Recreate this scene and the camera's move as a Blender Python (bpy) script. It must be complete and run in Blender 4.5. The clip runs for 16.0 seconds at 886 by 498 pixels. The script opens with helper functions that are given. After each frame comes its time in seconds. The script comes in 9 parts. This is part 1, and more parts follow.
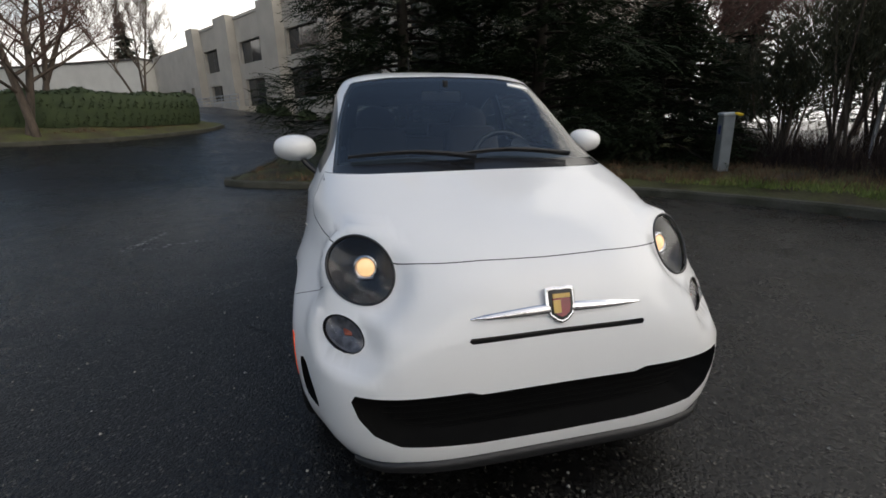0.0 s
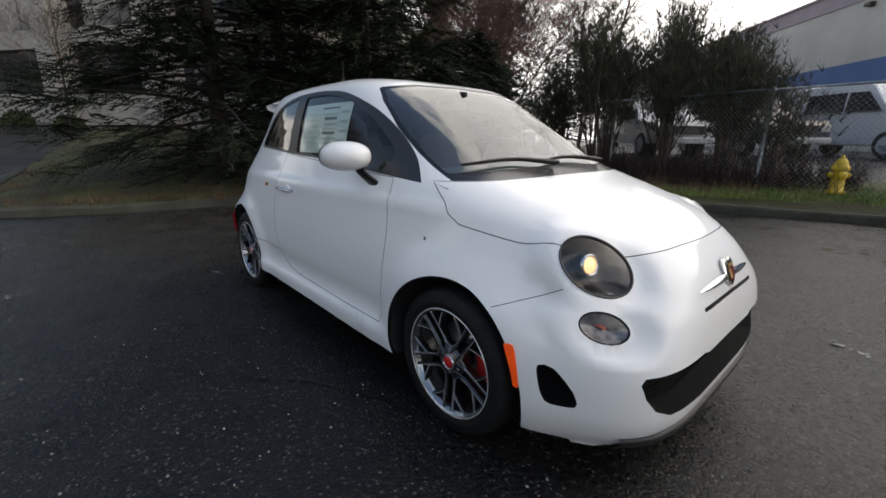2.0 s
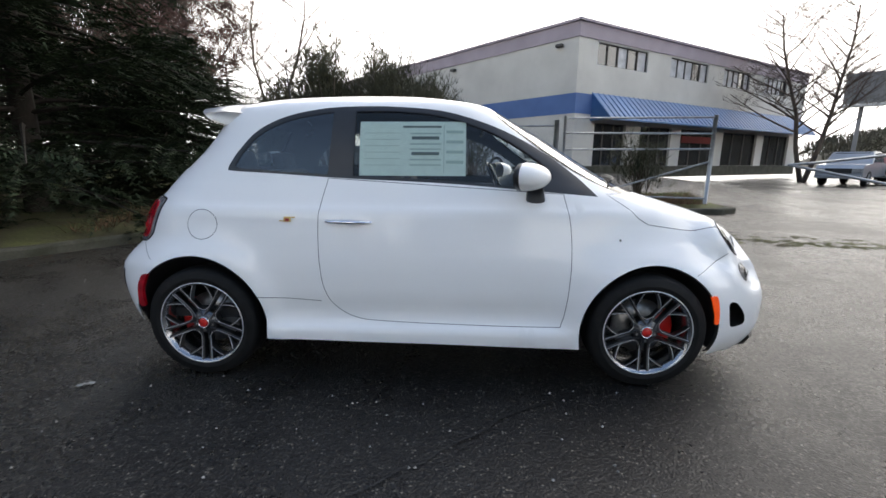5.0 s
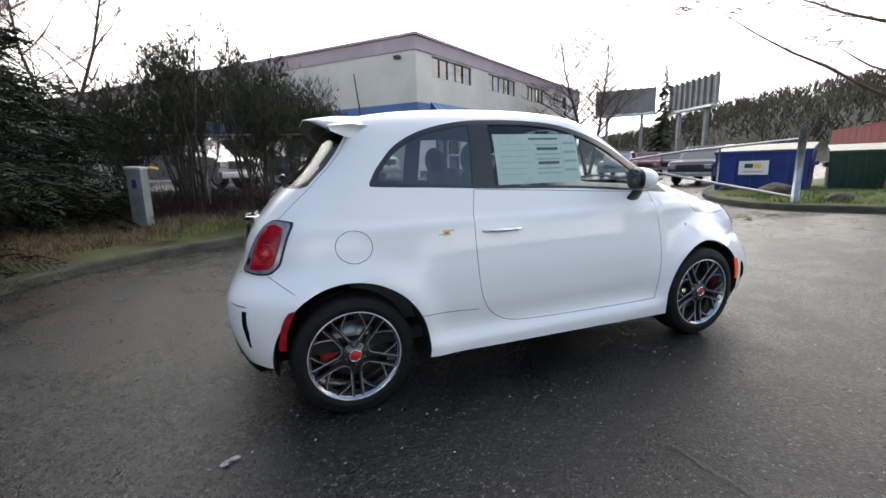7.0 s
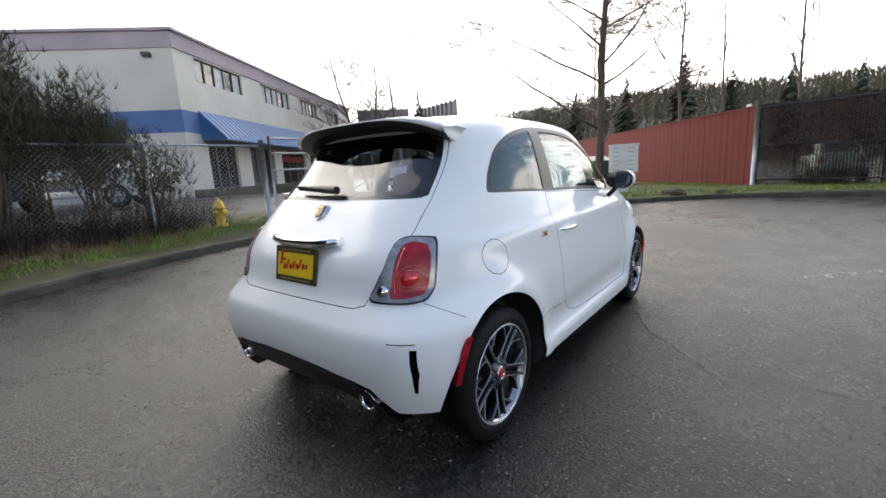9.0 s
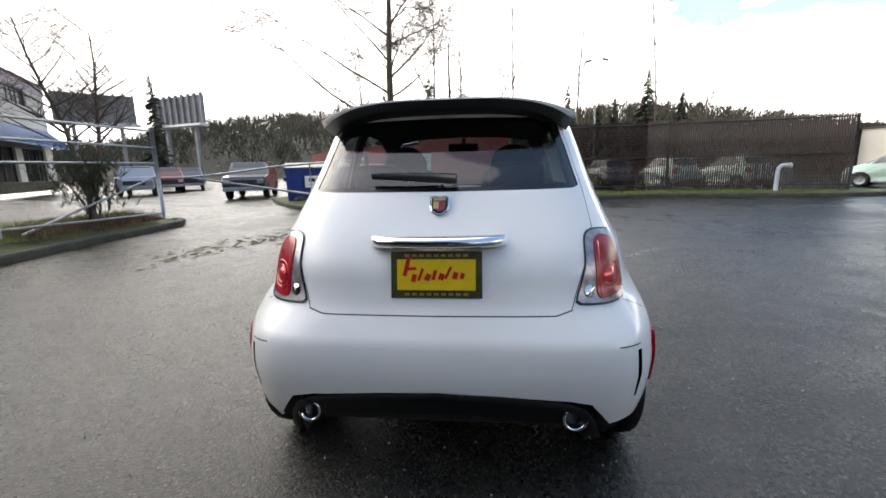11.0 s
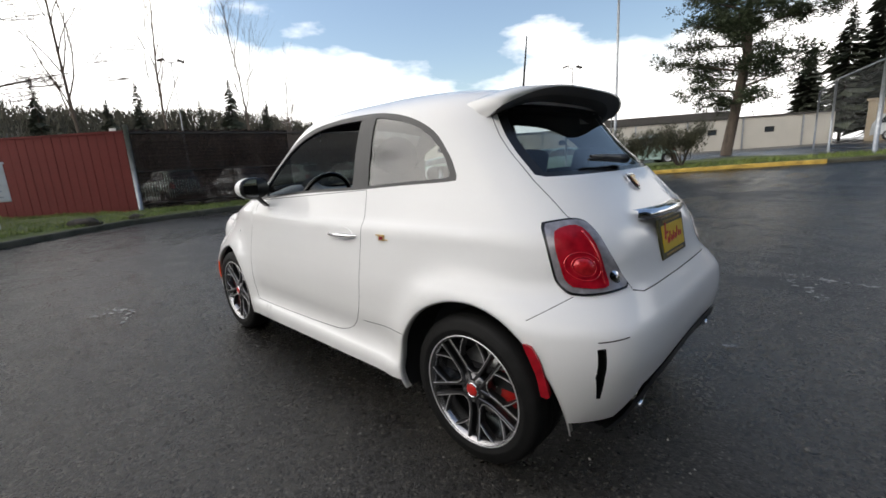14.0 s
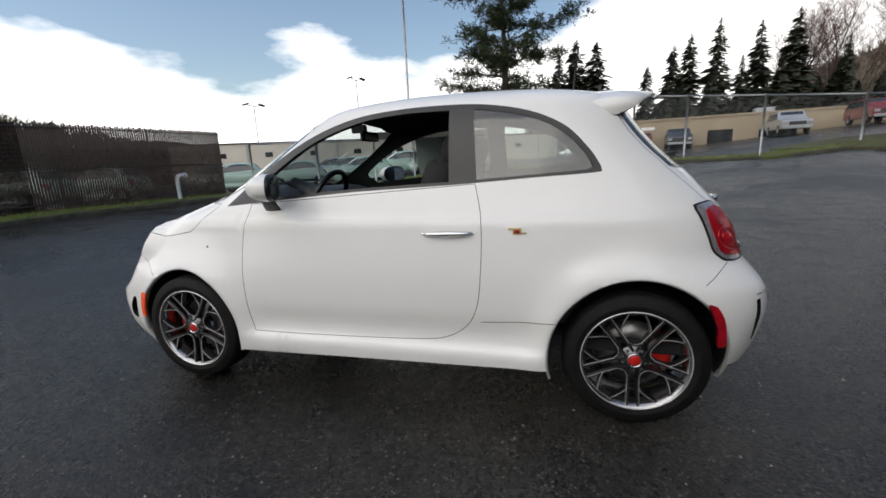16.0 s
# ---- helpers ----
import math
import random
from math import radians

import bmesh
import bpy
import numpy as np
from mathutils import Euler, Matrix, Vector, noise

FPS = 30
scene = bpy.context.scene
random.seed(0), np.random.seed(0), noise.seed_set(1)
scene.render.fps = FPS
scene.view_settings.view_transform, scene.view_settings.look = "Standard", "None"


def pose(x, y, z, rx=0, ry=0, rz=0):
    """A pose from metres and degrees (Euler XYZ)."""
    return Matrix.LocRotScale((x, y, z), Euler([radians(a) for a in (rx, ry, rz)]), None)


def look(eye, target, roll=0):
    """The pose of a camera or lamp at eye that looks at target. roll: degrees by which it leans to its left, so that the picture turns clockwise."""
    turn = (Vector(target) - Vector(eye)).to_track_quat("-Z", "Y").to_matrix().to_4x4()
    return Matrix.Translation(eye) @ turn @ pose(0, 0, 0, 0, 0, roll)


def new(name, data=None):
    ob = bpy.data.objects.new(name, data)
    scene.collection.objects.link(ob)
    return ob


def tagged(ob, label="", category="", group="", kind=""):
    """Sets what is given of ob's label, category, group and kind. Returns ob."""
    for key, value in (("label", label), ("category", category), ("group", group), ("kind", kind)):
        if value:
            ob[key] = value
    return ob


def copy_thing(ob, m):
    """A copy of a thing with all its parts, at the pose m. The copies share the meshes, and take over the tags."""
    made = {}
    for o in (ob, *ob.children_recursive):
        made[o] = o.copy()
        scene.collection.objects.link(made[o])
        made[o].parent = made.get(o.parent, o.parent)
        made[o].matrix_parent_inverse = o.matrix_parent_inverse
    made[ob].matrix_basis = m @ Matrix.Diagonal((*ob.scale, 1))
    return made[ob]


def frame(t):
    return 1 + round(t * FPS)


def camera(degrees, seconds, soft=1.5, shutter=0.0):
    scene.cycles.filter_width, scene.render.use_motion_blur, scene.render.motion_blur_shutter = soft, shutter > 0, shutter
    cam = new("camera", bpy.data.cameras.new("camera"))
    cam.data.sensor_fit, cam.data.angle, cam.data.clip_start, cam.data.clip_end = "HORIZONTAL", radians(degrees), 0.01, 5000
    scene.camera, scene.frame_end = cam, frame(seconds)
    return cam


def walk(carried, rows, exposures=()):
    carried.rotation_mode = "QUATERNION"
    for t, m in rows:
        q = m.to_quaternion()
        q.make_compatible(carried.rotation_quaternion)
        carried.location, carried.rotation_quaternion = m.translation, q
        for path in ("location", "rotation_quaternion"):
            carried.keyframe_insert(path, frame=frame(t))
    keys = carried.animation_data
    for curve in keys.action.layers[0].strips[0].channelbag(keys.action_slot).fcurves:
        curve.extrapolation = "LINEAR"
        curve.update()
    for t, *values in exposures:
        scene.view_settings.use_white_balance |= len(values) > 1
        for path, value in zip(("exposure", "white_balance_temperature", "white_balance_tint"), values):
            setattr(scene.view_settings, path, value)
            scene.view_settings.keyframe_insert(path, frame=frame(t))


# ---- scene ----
cam = camera(93.3, 16.0, soft=1.6)
PATH = [
    (0, (2.835, -0.554, 1.159), (0.959, -0.143, 0.6), -1.0),
    (0.5, (2.766, -0.829, 1.153), (0.955, -0.174, 0.613), 1.2),
    (1, (2.654, -1.181, 1.165), (0.963, -0.275, 0.599), 0.0),
    (1.5, (2.45, -1.481, 1.144), (0.847, -0.415, 0.604), -0.1),
    (2, (2.235, -1.773, 1.148), (0.795, -0.482, 0.637), 0.1),
    (2.5, (1.971, -2.087, 1.152), (0.749, -0.583, 0.656), -0.1),
    (3, (1.649, -2.321, 1.123), (0.598, -0.686, 0.655), -0.3),
    (3.5, (1.333, -2.543, 1.121), (0.54, -0.772, 0.637), -0.9),
    (4, (0.991, -2.703, 1.114), (0.437, -0.825, 0.704), -0.3),
    (6.5, (-1.025, -2.825, 1.182), (-0.515, -0.936, 0.771), -0.8),
    (7, (-1.406, -2.674, 1.178), (-0.711, -0.84, 0.788), -1.8),
    (7.5, (-1.761, -2.521, 1.175), (-0.781, -0.818, 0.801), -1.6),
    (8, (-2.089, -2.282, 1.174), (-0.9, -0.713, 0.818), -2.2),
    (8.5, (-2.368, -1.981, 1.187), (-1.025, -0.551, 0.794), -2.2),
    (9, (-2.651, -1.663, 1.197), (-1.106, -0.447, 0.83), -3.2),
    (9.5, (-2.837, -1.316, 1.181), (-1.171, -0.271, 0.819), -4.1),
    (10, (-2.995, -0.953, 1.173), (-1.201, -0.146, 0.814), -3.0),
    (12.5, (-2.839, 1.015, 1.171), (-1.026, 0.292, 0.733), -1.6),
    (13, (-2.647, 1.356, 1.17), (-0.96, 0.38, 0.721), -2.6),
    (13.5, (-2.384, 1.631, 1.163), (-0.846, 0.431, 0.724), -4.2),
    (14, (-2.113, 1.882, 1.162), (-0.75, 0.476, 0.757), -3.2),
    (14.5, (-1.831, 2.116, 1.166), (-0.687, 0.535, 0.729), -3.0),
    (15, (-1.49, 2.282, 1.168), (-0.536, 0.577, 0.738), -3.8),
    (15.5, (-1.141, 2.451, 1.167), (-0.413, 0.633, 0.76), -2.7),
    (16, (-0.814, 2.552, 1.164), (-0.301, 0.664, 0.749), -2.5),
]
EXPOSURES = [(0.0, 0.20, 7250, 10), (1.5, 0.42, 7250, 10), (3.0, 0.95, 7250, 10), (4.2, 1.15, 7150, 10), (6.5, 1.38, 7100, 10), (8.0, 1.42, 7150, 10), (9.5, 1.45, 7200, 10), (12.5, 1.12, 7150, 10), (14.0, 0.56, 7000, 10), (16.0, 0.32, 6950, 10)]
walk(cam, [(t, look(eye, target, roll)) for t, eye, target, roll in PATH], EXPOSURES)

# ---- world and sun ----
SUN_EL, SUN_AZ = radians(50), radians(48)      # azimuth from +x, counter-clockwise


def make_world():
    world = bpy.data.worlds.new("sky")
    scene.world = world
    world.use_nodes = True
    nt = world.node_tree
    nt.nodes.clear()
    n = nt.nodes.new
    out, bg = n("ShaderNodeOutputWorld"), n("ShaderNodeBackground")
    sky = n("ShaderNodeTexSky")
    sky.sky_type, sky.sun_disc = "NISHITA", False
    sky.sun_elevation, sky.sun_rotation = SUN_EL, radians(90) - SUN_AZ
    sky.altitude, sky.air_density, sky.dust_density, sky.ozone_density = 0, 1.2, 1.0, 2.0
    co, mp = n("ShaderNodeTexCoord"), n("ShaderNodeMapping")
    mp.inputs["Scale"].default_value = (1.0, 1.0, 2.6)
    mp.inputs["Location"].default_value = (0.35, 0.2, 0.0)
    cl = n("ShaderNodeTexNoise")
    cl.inputs["Scale"].default_value, cl.inputs["Detail"].default_value, cl.inputs["Roughness"].default_value = 2.1, 8, 0.52
    sep = n("ShaderNodeSeparateXYZ")
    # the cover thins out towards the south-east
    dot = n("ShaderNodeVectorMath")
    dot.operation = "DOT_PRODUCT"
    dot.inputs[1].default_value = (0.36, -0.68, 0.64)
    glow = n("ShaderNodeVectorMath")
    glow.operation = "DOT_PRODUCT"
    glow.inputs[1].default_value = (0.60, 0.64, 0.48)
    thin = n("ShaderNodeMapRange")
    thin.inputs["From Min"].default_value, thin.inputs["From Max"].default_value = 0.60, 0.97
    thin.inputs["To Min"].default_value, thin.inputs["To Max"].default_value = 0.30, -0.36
    add = n("ShaderNodeMath")
    add.operation = "ADD"
    ramp = n("ShaderNodeValToRGB")
    ramp.color_ramp.elements[0].position, ramp.color_ramp.elements[1].position = 0.49, 0.60
    low = n("ShaderNodeMapRange")
    low.inputs["From Min"].default_value, low.inputs["From Max"].default_value = 0.36, 0.10
    low.inputs["To Min"].default_value, low.inputs["To Max"].default_value = 0.0, 0.30
    add2 = n("ShaderNodeMath")
    add2.operation = "ADD"
    shade = n("ShaderNodeTexNoise")
    shade.inputs["Scale"].default_value, shade.inputs["Detail"].default_value = 2.3, 6
    cramp = n("ShaderNodeValToRGB")
    cramp.color_ramp.elements[0].position, cramp.color_ramp.elements[1].position = 0.30, 0.68
    cramp.color_ramp.elements[0].color, cramp.color_ramp.elements[1].color = (8.4, 8.7, 9.3, 1), (12.6, 12.7, 12.9, 1)
    mix = n("ShaderNodeMix")
    mix.data_type = "RGBA"
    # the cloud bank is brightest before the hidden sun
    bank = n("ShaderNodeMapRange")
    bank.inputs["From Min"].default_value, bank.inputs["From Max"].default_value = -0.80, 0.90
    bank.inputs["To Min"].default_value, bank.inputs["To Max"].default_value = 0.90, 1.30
    grey = n("ShaderNodeVectorMath")
    grey.operation = "SCALE"
    lk = nt.links.new
    lk(co.outputs["Generated"], mp.inputs["Vector"])
    lk(mp.outputs["Vector"], cl.inputs["Vector"])
    lk(mp.outputs["Vector"], shade.inputs["Vector"])
    lk(co.outputs["Generated"], sep.inputs["Vector"])
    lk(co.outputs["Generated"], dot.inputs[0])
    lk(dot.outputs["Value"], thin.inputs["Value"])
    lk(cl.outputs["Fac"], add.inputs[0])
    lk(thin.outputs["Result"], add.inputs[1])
    lk(sep.outputs["Z"], low.inputs["Value"])
    lk(add.outputs["Value"], add2.inputs[0])
    lk(low.outputs["Result"], add2.inputs[1])
    # overhead the cover breaks up
    high = n("ShaderNodeMapRange")
    high.inputs["From Min"].default_value, high.inputs["From Max"].default_value = 0.52, 0.86
    high.inputs["To Min"].default_value, high.inputs["To Max"].default_value = 0.0, -0.50
    add3 = n("ShaderNodeMath")
    add3.operation = "ADD"
    lk(sep.outputs["Z"], high.inputs["Value"])
    lk(add2.outputs["Value"], add3.inputs[0])
    lk(high.outputs["Result"], add3.inputs[1])
    # a second break, high in the south-west
    dot2 = n("ShaderNodeVectorMath")
    dot2.operation = "DOT_PRODUCT"
    dot2.inputs[1].default_value = (-0.70, -0.34, 0.63)
    lk(co.outputs["Generated"], dot2.inputs[0])
    gap = n("ShaderNodeMapRange")
    gap.inputs["From Min"].default_value, gap.inputs["From Max"].default_value = 0.60, 0.92
    gap.inputs["To Min"].default_value, gap.inputs["To Max"].default_value = 0.0, -0.44
    lk(dot2.outputs["Value"], gap.inputs["Value"])
    add4 = n("ShaderNodeMath")
    add4.operation = "ADD"
    lk(add3.outputs["Value"], add4.inputs[0])
    lk(gap.outputs["Result"], add4.inputs[1])
    lk(add4.outputs["Value"], ramp.inputs["Fac"])
    lk(shade.outputs["Fac"], cramp.inputs["Fac"])
    lk(ramp.outputs["Color"], mix.inputs["Factor"])
    lk(sky.outputs["Color"], mix.inputs["A"])
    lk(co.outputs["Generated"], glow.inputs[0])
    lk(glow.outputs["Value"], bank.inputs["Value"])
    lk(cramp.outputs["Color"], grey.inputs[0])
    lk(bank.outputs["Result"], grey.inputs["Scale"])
    lk(grey.outputs["Vector"], mix.inputs["B"])
    lk(mix.outputs["Result"], bg.inputs["Color"])
    bg.inputs["Strength"].default_value = 0.12
    lk(bg.outputs["Background"], out.inputs["Surface"])


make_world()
sun = new("sun", bpy.data.lights.new("sun", "SUN"))
sun.data.energy, sun.data.angle, sun.data.color = 0.5, radians(80), (1.0, 0.95, 0.88)
sun.matrix_world = look((math.cos(SUN_AZ) * math.cos(SUN_EL) * 80, math.sin(SUN_AZ) * math.cos(SUN_EL) * 80, math.sin(SUN_EL) * 80), (0, 0, 0))


# ---- materials ----
def mat(name, col, rough=0.5, metal=0.0, var=0.12, scale=6.0, bump=0.0, bscale=120.0, coat=0.0, spec=0.5, col2=None, fine=0.0, island=0.0, rvar=0.0, emit=None, grain=None, detail=5.0):
    """A principled surface: colour varied by coarse noise, and by fine noise; optional bump, streaks (grain: scale vector) and per-object shift."""
    m = bpy.data.materials.new(name)
    m.use_nodes = True
    nt = m.node_tree
    b = nt.nodes["Principled BSDF"]
    lk, n = nt.links.new, nt.nodes.new
    b.inputs["Metallic"].default_value = metal
    b.inputs["Roughness"].default_value = rough
    b.inputs["Coat Weight"].default_value = coat
    b.inputs["Coat Roughness"].default_value = 0.04
    b.inputs["Specular IOR Level"].default_value = spec
    co = n("ShaderNodeTexCoord")
    src = co.outputs["Object"]
    if grain:
        mp = n("ShaderNodeMapping")
        mp.inputs["Scale"].default_value = grain
        lk(src, mp.inputs["Vector"])
        src = mp.outputs["Vector"]
    no = n("ShaderNodeTexNoise")
    no.inputs["Scale"].default_value, no.inputs["Detail"].default_value = scale, detail
    lk(src, no.inputs["Vector"])
    ramp = n("ShaderNodeValToRGB")
    e = ramp.color_ramp.elements
    e[0].position, e[1].position = 0.3, 0.72
    c2 = col2 or tuple(c * (1 + var) for c in col)
    c1 = col if col2 else tuple(c * (1 - var) for c in col)
    e[0].color, e[1].color = (*c1, 1), (*c2, 1)
    lk(no.outputs["Fac"], ramp.inputs["Fac"])
    color = ramp.outputs["Color"]
    if fine or island:
        hsv = n("ShaderNodeHueSaturation")
        lk(color, hsv.inputs["Color"])
        if fine:
            fn = n("ShaderNodeTexNoise")
            fn.inputs["Scale"].default_value, fn.inputs["Detail"].default_value = bscale, 3
            lk(src, fn.inputs["Vector"])
            val = fn.outputs["Fac"]
            amount = fine
        else:
            geo = n("ShaderNodeNewGeometry")
            val, amount = geo.outputs["Random Per Island"], island
        mr = n("ShaderNodeMapRange")
        mr.inputs["From Min"].default_value, mr.inputs["From Max"].default_value = (0.25, 0.75) if fine else (0, 1)
        mr.inputs["To Min"].default_value, mr.inputs["To Max"].default_value = 1 - amount, 1 + amount
        lk(val, mr.inputs["Value"])
        lk(mr.outputs["Result"], hsv.inputs["Value"])
        color = hsv.outputs["Color"]
    lk(color, b.inputs["Base Color"])
    if rvar:
        mr = n("ShaderNodeMapRange")
        mr.inputs["From Min"].default_value, mr.inputs["From Max"].default_value = 0.35, 0.65
        mr.inputs["To Min"].default_value, mr.inputs["To Max"].default_value = max(0.02, rough - rvar), min(1.0, rough + rvar)
        lk(no.outputs["Fac"], mr.inputs["Value"])
        lk(mr.outputs["Result"], b.inputs["Roughness"])
    if bump:
        bn = n("ShaderNodeTexNoise")
        bn.inputs["Scale"].default_value, bn.inputs["Detail"].default_value = bscale, 4
        lk(src, bn.inputs["Vector"])
        bp = n("ShaderNodeBump")
        bp.inputs["Strength"].default_value, bp.inputs["Distance"].default_value = bump, 0.01
        lk(bn.outputs["Fac"], bp.inputs["Height"])
        lk(bp.outputs["Normal"], b.inputs["Normal"])
    if emit:
        b.inputs["Emission Color"].default_value, b.inputs["Emission Strength"].default_value = (*emit[0], 1), emit[1]
    return m


def glass_mat(name, tint, rough=0.0, ior=1.5):
    """Thin pane: lets light straight through with a tint and mirrors more towards grazing, alike from both sides."""
    m = bpy.data.materials.new(name)
    m.use_nodes = True
    nt = m.node_tree
    nt.nodes.clear()
    n, lk = nt.nodes.new, nt.links.new
    out, tr, gl, mix, lw = n("ShaderNodeOutputMaterial"), n("ShaderNodeBsdfTransparent"), n("ShaderNodeBsdfGlossy"), n("ShaderNodeMixShader"), n("ShaderNodeLayerWeight")
    tr.inputs["Color"].default_value = (*tint, 1)
    gl.inputs["Roughness"].default_value = rough
    lw.inputs["Blend"].default_value = 0.5
    p, q = n("ShaderNodeMath"), n("ShaderNodeMath")
    p.operation, q.operation = "POWER", "MULTIPLY_ADD"
    p.inputs[1].default_value = 4.2
    r0 = ((ior - 1) / (ior + 1)) ** 2
    q.inputs[1].default_value, q.inputs[2].default_value = 1 - r0, r0
    lk(lw.outputs["Facing"], p.inputs[0])
    lk(p.outputs["Value"], q.inputs[0])
    lk(q.outputs["Value"], mix.inputs["Fac"])
    lk(tr.outputs["BSDF"], mix.inputs[1])
    lk(gl.outputs["BSDF"], mix.inputs[2])
    lk(mix.outputs["Shader"], out.inputs["Surface"])
    return m


def asphalt_mat(name, base=0.0055, wet=True):
    m = bpy.data.materials.new(name)
    m.use_nodes = True
    nt = m.node_tree
    b = nt.nodes["Principled BSDF"]
    n, lk = nt.nodes.new, nt.links.new
    b.inputs["Specular IOR Level"].default_value = 0.37
    co = n("ShaderNodeTexCoord")
    big, mid, fine = n("ShaderNodeTexNoise"), n("ShaderNodeTexNoise"), n("ShaderNodeTexNoise")
    for tex, s, d in ((big, 0.32, 5), (mid, 2.6, 6), (fine, 150, 3)):
        tex.inputs["Scale"].default_value, tex.inputs["Detail"].default_value = s, d
        lk(co.outputs["Object"], tex.inputs["Vector"])
    stone = n("ShaderNodeTexVoronoi")
    stone.inputs["Scale"].default_value = 78
    lk(co.outputs["Object"], stone.inputs["Vector"])
    r1 = n("ShaderNodeValToRGB")
    e = r1.color_ramp.elements
    e[0].position, e[1].position = 0.30, 0.75
    e[0].color, e[1].color = (base * 0.62, base * 0.62, base * 0.64, 1), (base * 1.35, base * 1.33, base * 1.28, 1)
    lk(mid.outputs["Fac"], r1.inputs["Fac"])
    # single pale chips among the dark aggregate
    chip = n("ShaderNodeSeparateColor")
    lk(stone.outputs["Color"], chip.inputs["Color"])
    pick = n("ShaderNodeMapRange")
    pick.inputs["From Min"].default_value, pick.inputs["From Max"].default_value = 0.80, 1.0
    lk(chip.outputs["Red"], pick.inputs["Value"])
    # every stone of the aggregate has its own shade
    shade = n("ShaderNodeMapRange")
    shade.inputs["To Min"].default_value, shade.inputs["To Max"].default_value = 0.35, 1.75
    lk(chip.outputs["Green"], shade.inputs["Value"])
    grain = n("ShaderNodeHueSaturation")
    lk(shade.outputs["Result"], grain.inputs["Value"])
    near = n("ShaderNodeMapRange")
    near.inputs["From Min"].default_value, near.inputs["From Max"].default_value = 0.55, 0.20
    lk(stone.outputs["Distance"], near.inputs["Value"])
    mul = n("ShaderNodeMath")
    mul.operation = "MULTIPLY"
    lk(pick.outputs["Result"], mul.inputs[0])
    lk(near.outputs["Result"], mul.inputs[1])
    mx = n("ShaderNodeMix")
    mx.data_type = "RGBA"
    lk(mul.outputs["Value"], mx.inputs["Factor"])
    # a dusty, half dry patch with a ragged edge
    far = n("ShaderNodeVectorMath")
    far.operation = "DISTANCE"
    lk(co.outputs["Object"], far.inputs[0])
    far.inputs[1].default_value = (-4.0, 1.2, 0)
    rag = n("ShaderNodeMath")
    rag.operation = "MULTIPLY_ADD"
    lk(big.outputs["Fac"], rag.inputs[0])
    rag.inputs[1].default_value = 5.0
    lk(far.outputs["Value"], rag.inputs[2])
    dry = n("ShaderNodeMapRange")
    dry.inputs["From Min"].default_value, dry.inputs["From Max"].default_value = 7.8, 4.8
    lk(rag.outputs["Value"], dry.inputs["Value"])
    dmix = n("ShaderNodeMix")
    dmix.data_type = "RGBA"
    lk(dry.outputs["Result"], dmix.inputs["Factor"])
    lk(r1.outputs["Color"], dmix.inputs["A"])
    dcol = n("ShaderNodeHueSaturation")
    dcol.inputs["Value"].default_value = 5.2
    tint = n("ShaderNodeMix")
    tint.data_type, tint.blend_type = "RGBA", "MULTIPLY"
    tint.inputs["Factor"].default_value = 1.0
    tint.inputs["B"].default_value = (1.0, 0.94, 0.84, 1)
    lk(r1.outputs["Color"], dcol.inputs["Color"])
    lk(dcol.outputs["Color"], tint.inputs["A"])
    lk(tint.outputs["Result"], dmix.inputs["B"])
    lk(dmix.outputs["Result"], grain.inputs["Color"])
    lk(grain.outputs["Color"], mx.inputs["A"])
    mx.inputs["B"].default_value = (0.16, 0.15, 0.125, 1)
    lk(mx.outputs["Result"], b.inputs["Base Color"])
    rr = n("ShaderNodeMapRange")
    rr.inputs["From Min"].default_value, rr.inputs["From Max"].default_value = 0.38, 0.62
    rr.inputs["To Min"].default_value, rr.inputs["To Max"].default_value = (0.16, 0.40) if wet else (0.6, 0.85)
    addm = n("ShaderNodeMath")
    addm.operation = "MULTIPLY_ADD"
    lk(mid.outputs["Fac"], addm.inputs[0])
    addm.inputs[1].default_value = 0.45
    lk(big.outputs["Fac"], addm.inputs[2])
    sub = n("ShaderNodeMath")
    sub.operation = "SUBTRACT"
    lk(addm.outputs["Value"], sub.inputs[0])
    sub.inputs[1].default_value = 0.225
    lk(sub.outputs["Value"], rr.inputs["Value"])
    # single stones keep a water film, others stand dry
    film = n("ShaderNodeMapRange")
    film.inputs["To Min"].default_value, film.inputs["To Max"].default_value = -0.08, 0.14
    lk(chip.outputs["Blue"], film.inputs["Value"])
    gloss = n("ShaderNodeMath")
    gloss.operation = "ADD"
    lk(rr.outputs["Result"], gloss.inputs[0])
    lk(film.outputs["Result"], gloss.inputs[1])
    lk(gloss.outputs["Value"], b.inputs["Roughness"])
    hs = n("ShaderNodeMath")
    hs.operation = "MULTIPLY_ADD"
    lk(stone.outputs["Distance"], hs.inputs[0])
    hs.inputs[1].default_value = -0.7
    lk(fine.outputs["Fac"], hs.inputs[2])
    bp = n("ShaderNodeBump")
    bp.inputs["Strength"].default_value, bp.inputs["Distance"].default_value = 0.85, 0.005
    lk(hs.outputs["Value"], bp.inputs["Height"])
    lk(bp.outputs["Normal"], b.inputs["Normal"])
    return m
# ---- the car's shape: one closed form for the whole skin ----
ZTOP = 1.515


